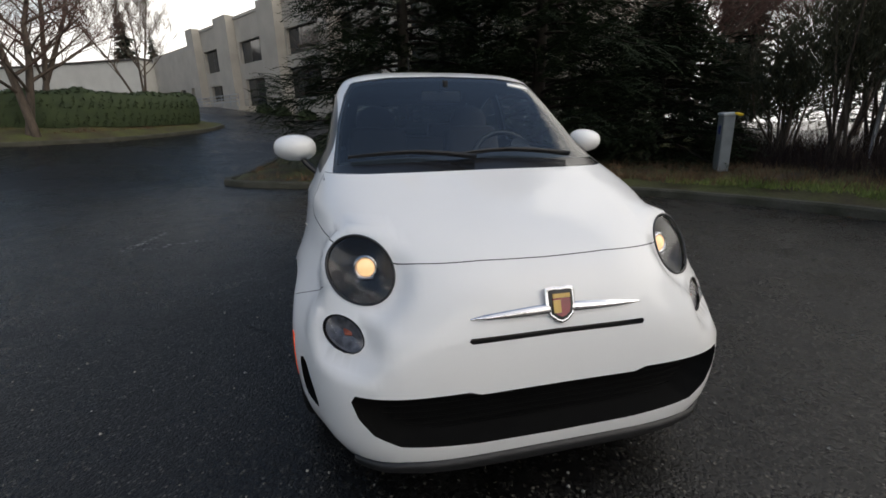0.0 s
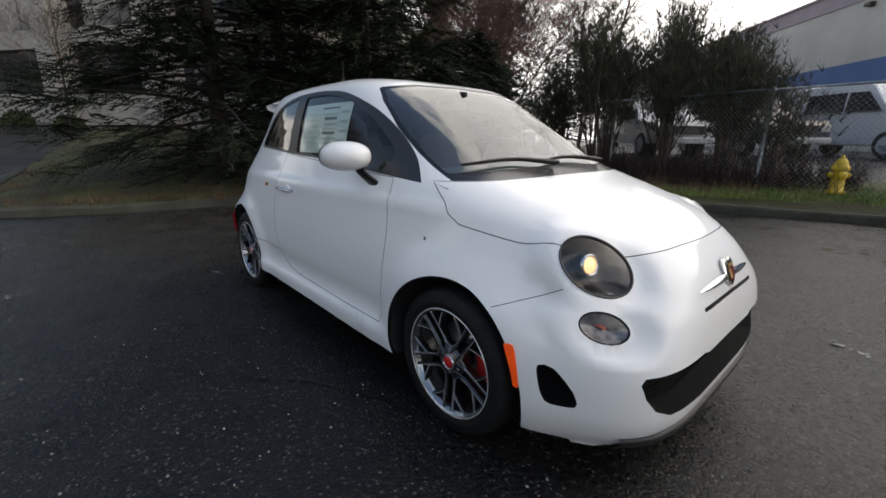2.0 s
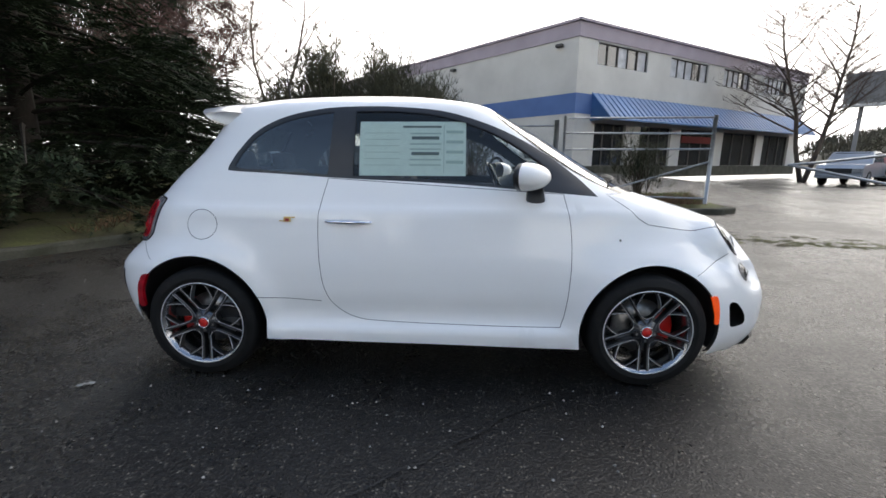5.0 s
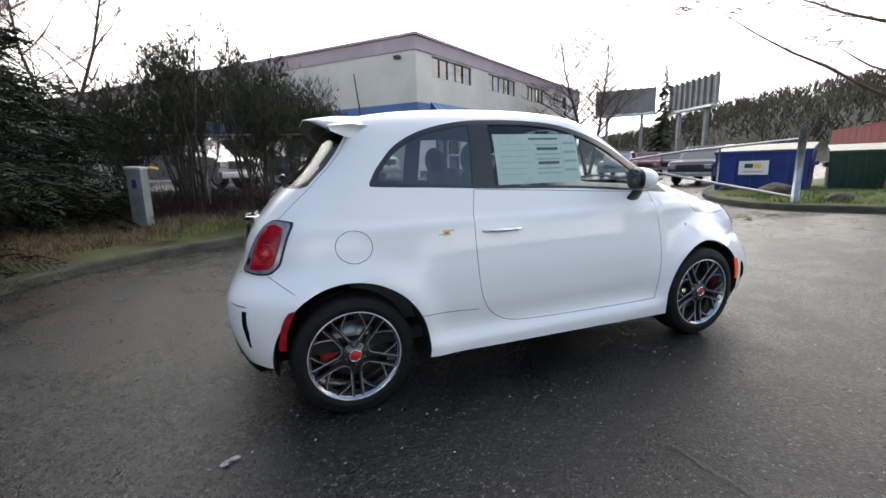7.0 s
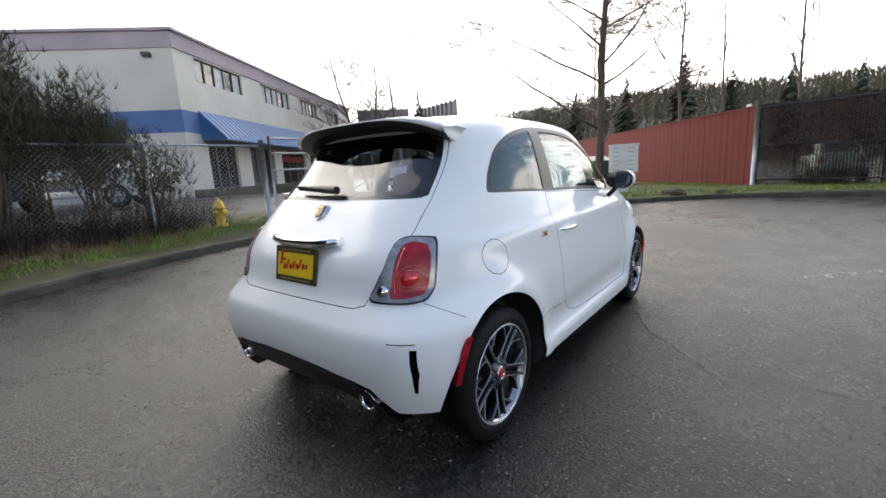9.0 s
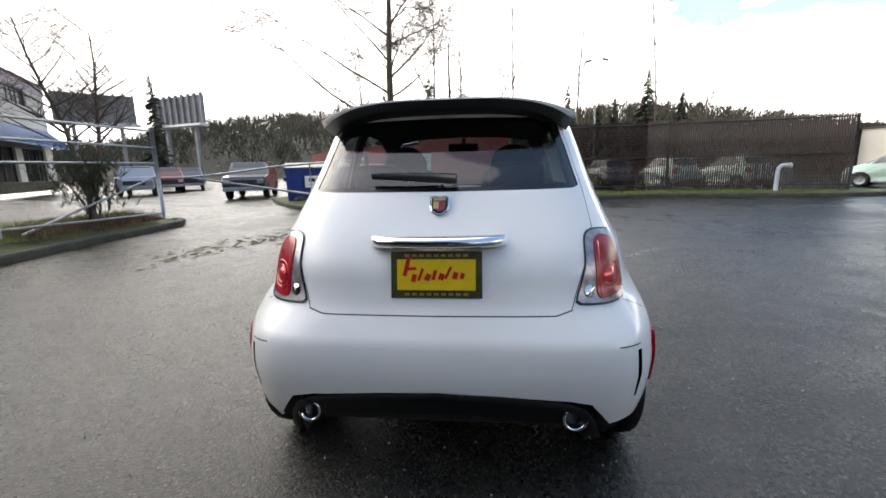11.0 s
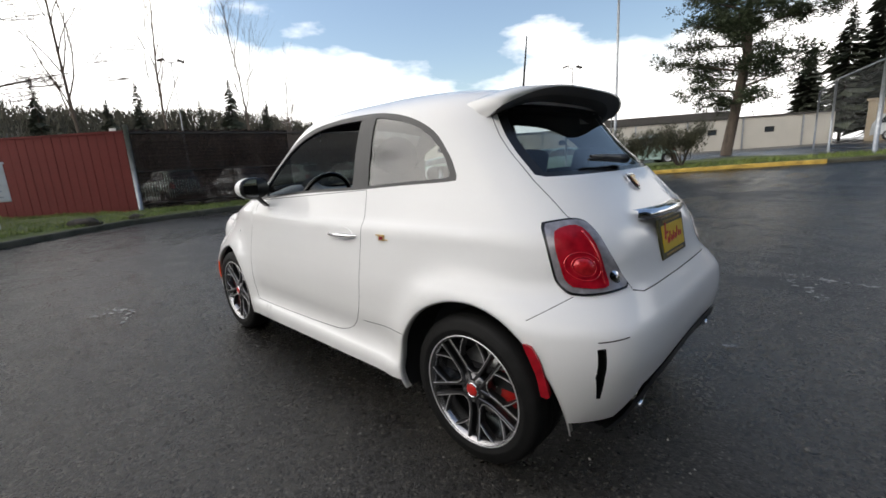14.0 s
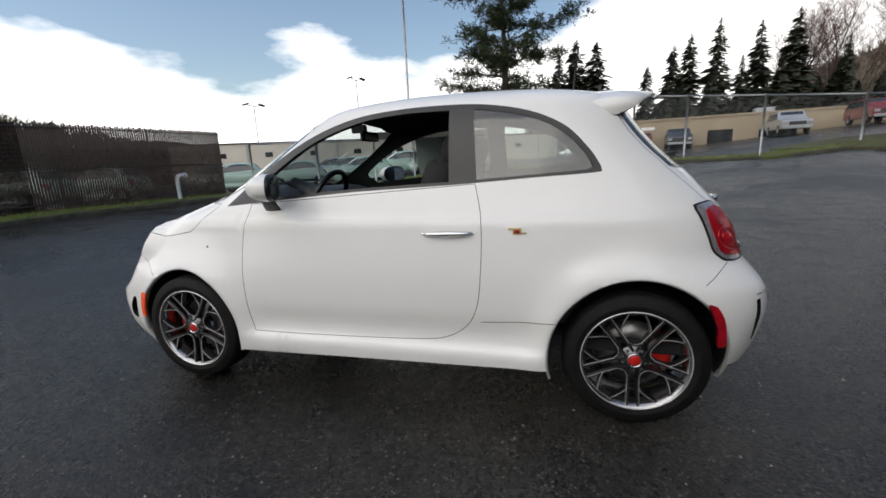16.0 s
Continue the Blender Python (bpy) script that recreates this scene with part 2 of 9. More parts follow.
def pchip(xs, ys):
    """Monotone cubic through the given stations."""
    xs, ys = np.array(xs, float), np.array(ys, float)
    h, d = np.diff(xs), np.diff(ys) / np.diff(xs)
    m = np.zeros(len(xs))
    m[0], m[-1] = d[0], d[-1]
    for i in range(1, len(xs) - 1):
        if d[i - 1] * d[i] > 0:
            w1, w2 = 2 * h[i] + h[i - 1], h[i] + 2 * h[i - 1]
            m[i] = (w1 + w2) / (w1 / d[i - 1] + w2 / d[i])

    def f(x):
        x = np.clip(np.asarray(x, float), xs[0], xs[-1])
        i = np.clip(np.searchsorted(xs, x) - 1, 0, len(h) - 1)
        t = (x - xs[i]) / h[i]
        return ys[i] * (1 + 2 * t) * (1 - t) ** 2 + h[i] * m[i] * t * (1 - t) ** 2 + ys[i + 1] * t * t * (3 - 2 * t) + h[i] * m[i + 1] * t * t * (t - 1)
    return f


def by_height(zs, vals):
    """A station curve over height, smooth at the crown of the roof."""
    q = [math.sqrt(max(0, ZTOP - z)) for z in zs]
    f = pchip(q[::-1], list(vals)[::-1])
    return lambda z: f(np.sqrt(np.maximum(0, ZTOP - np.asarray(z, float))))


# height, front, rear, half width, centre of width, front fullness, rear fullness
SLICES = [
    (0.14, 1.830, -1.60, 0.760, 0.00, 4.5, 5.0),
    (0.20, 1.863, -1.63, 0.775, 0.00, 5.0, 5.6),
    (0.30, 1.883, -1.67, 0.790, 0.00, 5.5, 6.4),
    (0.40, 1.885, -1.70, 0.797, 0.00, 5.6, 6.8),
    (0.50, 1.877, -1.715, 0.800, 0.00, 5.4, 7.0),
    (0.58, 1.864, -1.710, 0.800, 0.00, 4.7, 6.8),
    (0.65, 1.843, -1.672, 0.797, 0.00, 3.8, 6.0),
    (0.70, 1.818, -1.640, 0.791, 0.00, 3.5, 5.2),
    (0.76, 1.768, -1.620, 0.783, 0.00, 3.3, 4.8),
    (0.82, 1.675, -1.605, 0.772, 0.00, 3.4, 4.8),
    (0.87, 1.545, -1.580, 0.760, 0.00, 3.8, 4.9),
    (0.92, 1.375, -1.543, 0.742, 0.00, 4.4, 5.0),
    (0.96, 1.235, -1.510, 0.722, -0.02, 4.9, 5.0),
    (1.00, 1.110, -1.475, 0.704, -0.05, 5.2, 5.0),
    (1.05, 1.018, -1.432, 0.684, -0.08, 5.0, 4.9),
    (1.10, 0.930, -1.385, 0.670, -0.10, 4.9, 4.8),
    (1.20, 0.765, -1.280, 0.645, -0.13, 4.9, 4.7),
    (1.30, 0.595, -1.195, 0.615, -0.16, 5.0, 4.7),
    (1.36, 0.490, -1.155, 0.592, -0.18, 5.2, 4.7),
    (1.41, 0.400, -1.115, 0.564, -0.20, 5.2, 4.6),
    (1.44, 0.335, -1.065, 0.532, -0.22, 4.6, 4.2),
    (1.465, 0.225, -0.970, 0.478, -0.25, 3.8, 3.6),
    (1.485, 0.095, -0.830, 0.402, -0.28, 3.2, 3.1),
    (1.500, -0.05, -0.670, 0.300, -0.30, 2.6, 2.6),
    (1.510, -0.18, -0.500, 0.175, -0.32, 2.2, 2.2),
    (1.515, -0.33, -0.33, 0.0, -0.33, 2.0, 2.0),
]
_z = [s[0] for s in SLICES]
XF, XR, HW, XC, NF, NR = (by_height(_z, [s[k] for s in SLICES]) for k in range(1, 7))
HUB_X, HUB_Z = 1.15, 0.298
ARCH = {1: 0.351, -1: 0.368}      # opening radius, front and rear


def flare(x, z):
    """How far the arches, the sill and the shoulder line stand out of the plain side."""
    out = 0.0
    for sx in (1, -1):
        r = np.hypot(x - sx * HUB_X, (z - HUB_Z) * 0.98)
        out = out + 0.026 * np.exp(-((r - ARCH[sx]) / 0.085) ** 2) * (r > ARCH[sx] - 0.2)
    mid = np.clip((0.86 - np.abs(x + 0.02)) / 0.2, 0, 1)
    mid = mid * mid * (3 - 2 * mid)
    out = out + mid * 0.034 * 0.5 * (1 - np.tanh((z - 0.312) / 0.024)) * np.clip((z - 0.12) / 0.10, 0.2, 1)
    out = out - mid * 0.013 * np.exp(-((z - 0.385) / 0.065) ** 2)
    s = np.clip((np.asarray(x) + 1.35) / 0.25, 0, 1) * np.clip((1.25 - np.asarray(x)) / 0.3, 0, 1)
    out = out + s * 0.007 * np.tanh((0.905 - z) / 0.008) * np.exp(-((z - 0.905) / 0.06) ** 2)
    return out


def lamp_plane(c, az, el, ra, rb, tilt, reach):
    n = np.array([math.cos(az) * math.cos(el), -math.sin(az) * math.cos(el), math.sin(el)])
    h = np.array([-n[1], n[0], 0.0]) / math.hypot(n[0], n[1])
    return np.array(c), n, h, np.cross(n, h), ra, rb, tilt, reach


# the round lamps of the nose stand in planes of their own: headlight, turn lamp
LAMPS = [lamp_plane((1.605, -0.545, 0.749), 0.523, 0.565, 0.129, 0.0945, -0.575, 1.8), lamp_plane((1.684, -0.607, 0.580), 0.687, 0.408, 0.081, 0.047, -0.273, 2.7)]


def skin(phi, z):
    """A point of the skin, right half (y negative), from the angle in plan (0 front, pi rear) and the height."""
    phi, z = np.asarray(phi, float), np.asarray(z, float)
    c, s = np.cos(phi), np.sin(phi)
    fr = c >= 0
    n = np.where(fr, NF(z), NR(z))
    k = (np.abs(c) ** n + np.abs(s) ** n) ** (-1 / n)
    xc = XC(z)
    x = xc + np.where(fr, XF(z) - xc, xc - XR(z)) * c * k
    sy = s * k
    y = HW(z) * sy + flare(x, z) * np.clip(sy * 1.6 - 0.6, 0, 1)
    p = np.stack([x, -y, z + 0 * x], -1)
    for c, n, h, v, ra, rb, tilt, reach in LAMPS:
        q = p - c
        a, b, d = q @ h, q @ v, q @ n
        rho = np.hypot((a * math.cos(tilt) + b * math.sin(tilt)) / ra, (b * math.cos(tilt) - a * math.sin(tilt)) / rb)
        w = np.clip((reach - rho) / (reach - 1.05), 0, 1)
        w = w * w * (3 - 2 * w) * (np.abs(d) < 0.25)
        p = p - (w * (d - 0.020 * np.clip(1 - rho, 0, 1)))[..., None] * n
    return p


def phi_of_x(x, z):
    """The angle at which the side of the skin has that x."""
    x, z = np.asarray(x, float), np.asarray(z, float)
    xc = XC(z)
    fr = x >= xc
    n = np.where(fr, NF(z), NR(z))
    X = np.clip(np.where(fr, (x - xc) / np.maximum(1e-6, XF(z) - xc), (x - xc) / np.maximum(1e-6, xc - XR(z))), -0.99999, 0.99999)
    return np.arctan2((1 - np.abs(X) ** n) ** (1 / n), X)


def phi_of_y(y, z, rear=False):
    """The angle at which the front or the rear of the skin has that distance from the middle."""
    y, z = np.abs(np.asarray(y, float)), np.asarray(z, float)
    n = NR(z) if rear else NF(z)
    Y = np.clip(y / HW(z), 0, 0.99999)
    X = (1 - Y ** n) ** (1 / n)
    return np.arctan2(Y, -X if rear else X)


# ---- car build ----
def part_np(name, verts, faces, material, parent=None, label="", normals=None, smooth=True):
    me = bpy.data.meshes.new(name)
    me.from_pydata(verts.tolist() if isinstance(verts, np.ndarray) else [tuple(v) for v in verts], [], faces.tolist() if isinstance(faces, np.ndarray) else [tuple(map(int, f)) for f in faces])
    me.materials.append(material)
    if smooth:
        me.polygons.foreach_set("use_smooth", [True] * len(me.polygons))
    if normals is not None:
        me.normals_split_custom_set_from_vertices([tuple(map(float, v)) for v in normals])
    me.update()
    ob = new(name, me)
    if parent:
        ob.parent = parent
    if label:
        tagged(ob, label)
    return ob


def part(name, bm, material, parent=None, label="", smooth=False):
    me = bpy.data.meshes.new(name)
    bm.to_mesh(me)
    bm.free()
    me.materials.append(material)
    if smooth:
        me.polygons.foreach_set("use_smooth", [True] * len(me.polygons))
    ob = new(name, me)
    if parent:
        ob.parent = parent
    if label:
        tagged(ob, label)
    return ob


def thing(name, label, category, group="", kind="", m=None):
    ob = tagged(new(name), label, category, group, kind)
    if m is not None:
        ob.matrix_basis = m
    return ob


def box_bm(bm, cx, cy, cz, sx, sy, sz, bev=0.0, m=None, seg=2):
    """A box with bevelled edges, added to bm."""
    got = bmesh.ops.create_cube(bm, size=1.0)
    vs = got["verts"]
    bmesh.ops.scale(bm, vec=(sx, sy, sz), verts=vs)
    if bev:
        es = list({e for v in vs for e in v.link_edges})
        r = bmesh.ops.bevel(bm, geom=es, offset=bev, segments=seg, affect="EDGES", profile=0.6)
        vs = list({v for v in r["verts"]} | {v for v in vs if v.is_valid})
    bmesh.ops.translate(bm, vec=(cx, cy, cz), verts=vs)
    if m is not None:
        bmesh.ops.transform(bm, matrix=m, verts=vs)
    return vs


def tube_np(pts, radii, sides=8, cap=True):
    """Verts and faces of a round tube along a line."""
    pts = [Vector(p) for p in pts]
    if not hasattr(radii, "__len__"):
        radii = [radii] * len(pts)
    V, F = [], []
    up = Vector((0, 0, 1))
    for i, p in enumerate(pts):
        d = (pts[min(i + 1, len(pts) - 1)] - pts[max(i - 1, 0)]).normalized()
        a = d.cross(up if abs(d.z) < 0.95 else Vector((1, 0, 0))).normalized()
        b = d.cross(a)
        for k in range(sides):
            t = 2 * math.pi * k / sides
            V.append(p + (a * math.cos(t) + b * math.sin(t)) * radii[i])
    for i in range(len(pts) - 1):
        for k in range(sides):
            k2 = (k + 1) % sides
            F.append((i * sides + k, i * sides + k2, (i + 1) * sides + k2, (i + 1) * sides + k))
    if cap:
        F.append(tuple(range(sides)))
        F.append(tuple(range((len(pts) - 1) * sides, len(pts) * sides))[::-1])
    return V, F


def tubes_np(lines):
    """Many thin tubes at once: each line has its points, radii and number of sides."""
    sets = {}
    for P, R, sides in lines:
        sets.setdefault((len(P), sides), []).append(([tuple(p) for p in P], R))
    VV, FF, o = [], [], 0
    for (m, k), got in sets.items():
        A, R = np.array([g[0] for g in got]), np.array([g[1] for g in got])
        d = np.concatenate([A[:, 1:], A[:, -1:]], 1) - np.concatenate([A[:, :1], A[:, :-1]], 1)
        d /= np.maximum(1e-9, np.linalg.norm(d, axis=2, keepdims=True))
        ref = np.where(np.abs(d[..., 2:]) < 0.95, np.array([0.0, 0.0, 1.0]), np.array([1.0, 0.0, 0.0]))
        a = np.cross(d, ref)
        a /= np.maximum(1e-9, np.linalg.norm(a, axis=2, keepdims=True))
        b = np.cross(d, a)
        t = 2 * math.pi * np.arange(k) / k
        V = A[:, :, None] + (a[:, :, None] * np.cos(t)[:, None] + b[:, :, None] * np.sin(t)[:, None]) * R[:, :, None, None]
        i, j = np.meshgrid(np.arange(m - 1), np.arange(k), indexing="ij")
        j2 = (j + 1) % k
        q = np.stack([i * k + j, i * k + j2, (i + 1) * k + j2, (i + 1) * k + j], -1).reshape(-1, 4)
        FF.append((q[None] + (o + np.arange(len(got)) * m * k)[:, None, None]).reshape(-1, 4))
        VV.append(V.reshape(-1, 3))
        o += len(got) * m * k
    return np.concatenate(VV), np.concatenate(FF)


def join_np(*groups):
    V, F = [], []
    for v, f in groups:
        o = len(V)
        V += list(v)
        F += [tuple(i + o for i in q) for q in f]
    return V, F


def lathe_np(profile, n=48, axis="y", a0=0.0, a1=2 * math.pi):
    """Turns (radius, offset along the axis) round the axis."""
    full = abs(a1 - a0 - 2 * math.pi) < 1e-6
    steps = n if full else n + 1
    V, F = [], []
    for k in range(steps):
        t = a0 + (a1 - a0) * k / n
        c, s = math.cos(t), math.sin(t)
        for r, o in profile:
            V.append((r * c, o, r * s) if axis == "y" else (r * c, r * s, o) if axis == "z" else (o, r * c, r * s))
    m = len(profile)
    for k in range(n):
        k2 = (k + 1) % steps
        for j in range(m - 1):
            F.append((k * m + j, k * m + j + 1, k2 * m + j + 1, k2 * m + j))
    return V, F


def dense(pts, step=0.015, closed=True, smooth=True):
    """A line through the points, rounded (Catmull-Rom; a point given twice stays a corner) and evenly refined."""
    p = [np.array(q, float) for q in pts]
    n = len(p)
    out = []
    for i in range(n if closed else n - 1):
        a, b = p[i], p[(i + 1) % n]
        if np.allclose(a, b):
            continue
        o = p[i - 1] if closed or i else a
        c = p[(i + 2) % n] if closed or i + 2 < n else b
        k = max(1, int(np.linalg.norm(b - a) / step))
        for j in range(k):
            t = j / k
            if smooth:
                out.append(0.5 * (2 * a + (b - o) * t + (2 * o - 5 * a + 4 * b - c) * t * t + (3 * a - o - 3 * b + c) * t ** 3))
            else:
                out.append(a + (b - a) * t)
    if not closed:
        out.append(p[-1])
    return np.array(out)


U_SCALE, V_SCALE = 1.5, 1.6


def dom(phi, z):
    return np.stack([U_SCALE * np.asarray(phi), V_SCALE * np.sqrt(np.maximum(0, ZTOP - np.asarray(z)))], -1)


def chart(kind, pts):
    a, z = np.array(pts)[:, 0], np.array(pts)[:, 1]
    if kind == "X":
        return dom(phi_of_x(a, z), z)
    if kind == "F":
        return dom(np.sign(a) * phi_of_y(a, z), z)
    if kind in "HG":
        # points of a lamp's own plane, brought back to the skin
        c, n, h, v = LAMPS["HG".index(kind)][:4]
        q = c + np.outer(a, h) + np.outer(z, v)
        ph, zz = phi_of_y(q[:, 1], q[:, 2]), q[:, 2].copy()
        for _ in range(14):
            def off(ph, zz):
                d = skin(ph, zz) - q
                return d @ h, d @ v
            r0, r1 = off(ph, zz)
            a1, b1 = off(ph + 1e-4, zz)
            a2, b2 = off(ph, zz + 1e-4)
            j11, j21, j12, j22 = (a1 - r0) / 1e-4, (b1 - r1) / 1e-4, (a2 - r0) / 1e-4, (b2 - r1) / 1e-4
            det = j11 * j22 - j12 * j21
            det = np.where(np.abs(det) < 1e-4, 1e-4, det)
            ph = np.clip(ph - np.clip((j22 * r0 - j12 * r1) / det, -0.1, 0.1), 0.02, 1.5)
            zz = zz - np.clip((j11 * r1 - j21 * r0) / det, -0.04, 0.04)
        return dom(ph, zz)
    ph = phi_of_y(a, z, rear=True)
    return dom(np.where(a < 0, 2 * math.pi - ph, ph), z)


def outline(kind, pts, smooth=True, step=0.015, closed=True):
    return chart(kind, dense(pts, step, closed, smooth))


def mixed(*runs, smooth=False):
    """One closed line from runs in several charts."""
    return np.concatenate([chart(k, dense(p, 0.02, False, smooth)) for k, p in runs])


def ellipse(kind, ca, cz, ra, rz, tilt=0.0, n=48):
    t = np.linspace(0, 2 * math.pi, n, endpoint=False)
    a, z = ra * np.cos(t), rz * np.sin(t)
    c, s = math.cos(tilt), math.sin(tilt)
    return chart(kind, np.stack([ca + a * c - z * s, cz + a * s + z * c], -1))


def lift(uv):
    uv = np.asarray(uv, float)
    return skin(uv[:, 0] / U_SCALE, ZTOP - (uv[:, 1] / V_SCALE) ** 2)


def lift_normals(uv):
    e = 2e-3
    uv = np.asarray(uv, float)
    v = np.clip(uv[:, 1], 0.03, None)
    base = np.stack([uv[:, 0], v], -1)
    du = lift(base + [e, 0]) - lift(base - [e, 0])
    dv = lift(base + [0, e]) - lift(base - [0, e])
    n = np.cross(dv, du)
    ln = np.linalg.norm(n, axis=1, keepdims=True)
    n = np.where(ln > 1e-12, n / np.maximum(ln, 1e-12), [0, 0, 1])
    mid = np.stack([0 * v, 0 * v, v * 0], -1)
    out = lift(base) - [0.0, 0.0, 0.75]
    n = np.where((n * out).sum(1, keepdims=True) < 0, -n, n) + mid
    # on the middle line the skin has no sideways slope
    on = (np.abs(uv[:, 0]) < 1e-6) | (np.abs(uv[:, 0] - U_SCALE * math.pi) < 1e-6)
    n[on, 1] = 0
    return n / np.linalg.norm(n, axis=1, keepdims=True)


def ribbon(uv, width, closed):
    """The band of that width in metres along a line of the domain, as quads of the domain."""
    uv = np.asarray(uv, float)
    k = len(uv)
    nxt = np.roll(uv, -1, 0) if closed else np.vstack([uv[1:], 2 * uv[-1:] - uv[-2:-1]])
    prv = np.roll(uv, 1, 0) if closed else np.vstack([2 * uv[:1] - uv[1:2], uv[:-1]])
    tan = nxt - prv
    e = 1e-3
    du, dv = (lift(uv + [e, 0]) - lift(uv - [e, 0])) / (2 * e), (lift(uv + [0, e]) - lift(uv - [0, e])) / (2 * e)
    t3 = du * tan[:, :1] + dv * tan[:, 1:]
    b3 = np.cross(lift_normals(uv), t3)
    b3 /= np.maximum(1e-9, np.linalg.norm(b3, axis=1, keepdims=True))
    off = []
    for i in range(k):
        sol = np.linalg.lstsq(np.stack([du[i], dv[i]], 1), b3[i] * width / 2, rcond=None)[0]
        off.append(sol)
    off = np.array(off)
    return uv + off, uv - off


def inside(poly, pts):
    """Which points lie in a polygon."""
    x, y = pts[:, 0], pts[:, 1]
    r = np.zeros(len(pts), bool)
    a, b = poly, np.roll(poly, -1, 0)
    for (x1, y1), (x2, y2) in zip(a, b):
        if y1 == y2:
            continue
        c = ((y1 > y) != (y2 > y)) & (x < (x2 - x1) * (y - y1) / (y2 - y1) + x1)
        r ^= c
    return r


DLO = [(0.882, 0.971), (0.882, 0.971), (0.556, 0.998), (0.146, 1.030), (-0.361, 1.052), (-0.716, 1.073), (-0.97, 1.086), (-1.006, 1.096), (-0.99, 1.135),
       (-0.947, 1.197), (-0.855, 1.290), (-0.71, 1.360), (-0.52, 1.402), (-0.33, 1.415), (-0.10, 1.411), (0.14, 1.383), (0.40, 1.300), (0.62, 1.185), (0.78, 1.070)]
DOOR_GLASS = [(0.60, 1.008), (0.60, 1.008), (0.146, 1.044), (-0.345, 1.066), (-0.345, 1.066), (-0.338, 1.388), (-0.338, 1.388), (-0.10, 1.386), (0.12, 1.358), (0.36, 1.279), (0.55, 1.170), (0.66, 1.075)]
QUARTER_GLASS = [(-0.472, 1.071), (-0.472, 1.071), (-0.716, 1.087), (-0.955, 1.101), (-0.972, 1.112), (-0.92, 1.195), (-0.83, 1.278), (-0.69, 1.342), (-0.51, 1.380), (-0.452, 1.385), (-0.452, 1.385)]


def car_regions():
    """Outlines of the openings and panels of the right half, in the domain of the skin."""
    R = {}
    R["side_trim"] = outline("X", DLO)
    R["door_glass"] = outline("X", DOOR_GLASS)
    R["quarter_glass"] = outline("X", QUARTER_GLASS)
    R["windscreen_border"] = outline("F", [(-0.05, 0.988), (0.40, 0.986), (0.622, 0.984), (0.622, 0.984), (0.588, 1.20), (0.548, 1.33), (0.512, 1.393), (0.492, 1.402), (0.30, 1.426), (-0.05, 1.436)], False)
    R["windscreen"] = outline("F", [(-0.05, 1.030), (0.40, 1.020), (0.603, 1.012), (0.574, 1.20), (0.536, 1.325), (0.500, 1.383), (0.482, 1.392), (0.30, 1.416), (-0.05, 1.426)], False)
    R["rear_window_border"] = outline("R", [(-0.05, 1.086), (0.505, 1.090), (0.528, 1.10), (0.50, 1.25), (0.465, 1.375), (-0.05, 1.385)], False)
    R["rear_window"] = outline("R", [(-0.05, 1.103), (0.495, 1.108), (0.47, 1.25), (0.44, 1.362), (-0.05, 1.370)], False)
    R["bonnet"] = mixed(("F", [(-0.05, 0.783), (0.2, 0.786), (0.442, 0.778)]), ("X", [(1.50, 0.785), (1.33, 0.805), (1.131, 0.836), (1.075, 0.87), (1.045, 0.905), (0.930, 0.982)]), ("F", [(0.648, 0.982), (0.40, 0.986), (-0.05, 0.988)]))
    R["front_bumper"] = mixed(("F", [(-0.05, 0.783), (0.2, 0.786), (0.442, 0.778), (0.53, 0.745)]), ("X", [(1.54, 0.672), (1.362, 0.597), (1.20, 0.45), (1.20, 0.05)]), ("F", [(0.4, 0.05), (-0.05, 0.05)]))
    R["rear_bumper"] = mixed(("R", [(-0.05, 0.682), (0.40, 0.685), (0.455, 0.70), (0.54, 0.71)]), ("X", [(-1.503, 0.706), (-1.395, 0.636), (-1.20, 0.5), (-1.20, 0.05)]), ("R", [(0.4, 0.05), (-0.05, 0.05)]))
    R["tailgate"] = outline("R", [(-0.05, 0.682), (0.40, 0.685), (0.452, 0.70), (0.50, 0.83), (0.551, 0.958), (0.543, 1.085), (0.515, 1.25), (0.482, 1.37), (0.45, 1.41), (-0.05, 1.43)], False)
    R["door"] = outline("X", [(0.709, 0.983), (0.709, 0.983), (-0.468, 1.054), (-0.468, 1.054), (-0.504, 0.875), (-0.499, 0.628), (-0.475, 0.49), (-0.42, 0.405), (-0.33, 0.355), (-0.192, 0.338), (0.224, 0.327), (0.66, 0.325), (0.712, 0.345), (0.733, 0.45), (0.747, 0.644), (0.741, 0.819)])
    R["fuel_door"] = ellipse("X", -1.115, 0.82, 0.084, 0.074)
    R["fender"] = mixed(("X", [(0.745, 0.99), (0.882, 0.972), (0.930, 0.982), (1.045, 0.905), (1.075, 0.87), (1.131, 0.836), (1.33, 0.805), (1.56, 0.78), (1.54, 0.672), (1.362, 0.597), (1.15, 0.5), (0.80, 0.20), (0.735, 0.30), (0.736, 0.45), (0.749, 0.644), (0.743, 0.819)]))
    H = {}
    H["headlight"] = ellipse("H", 0, 0, 0.129, 0.0945, -0.575)
    H["fog"] = ellipse("G", 0, 0, 0.081, 0.047, -0.273)
    H["grille"] = outline("F", [(-0.05, 0.449), (0.24, 0.447), (0.275, 0.458), (0.585, 0.455), (0.597, 0.435), (0.580, 0.385), (0.540, 0.335), (0.47, 0.302), (0.25, 0.286), (-0.05, 0.282)], False)
    H["slot"] = outline("F", [(-0.05, 0.594), (0.262, 0.591), (0.270, 0.598), (0.264, 0.606), (-0.05, 0.609)], False)
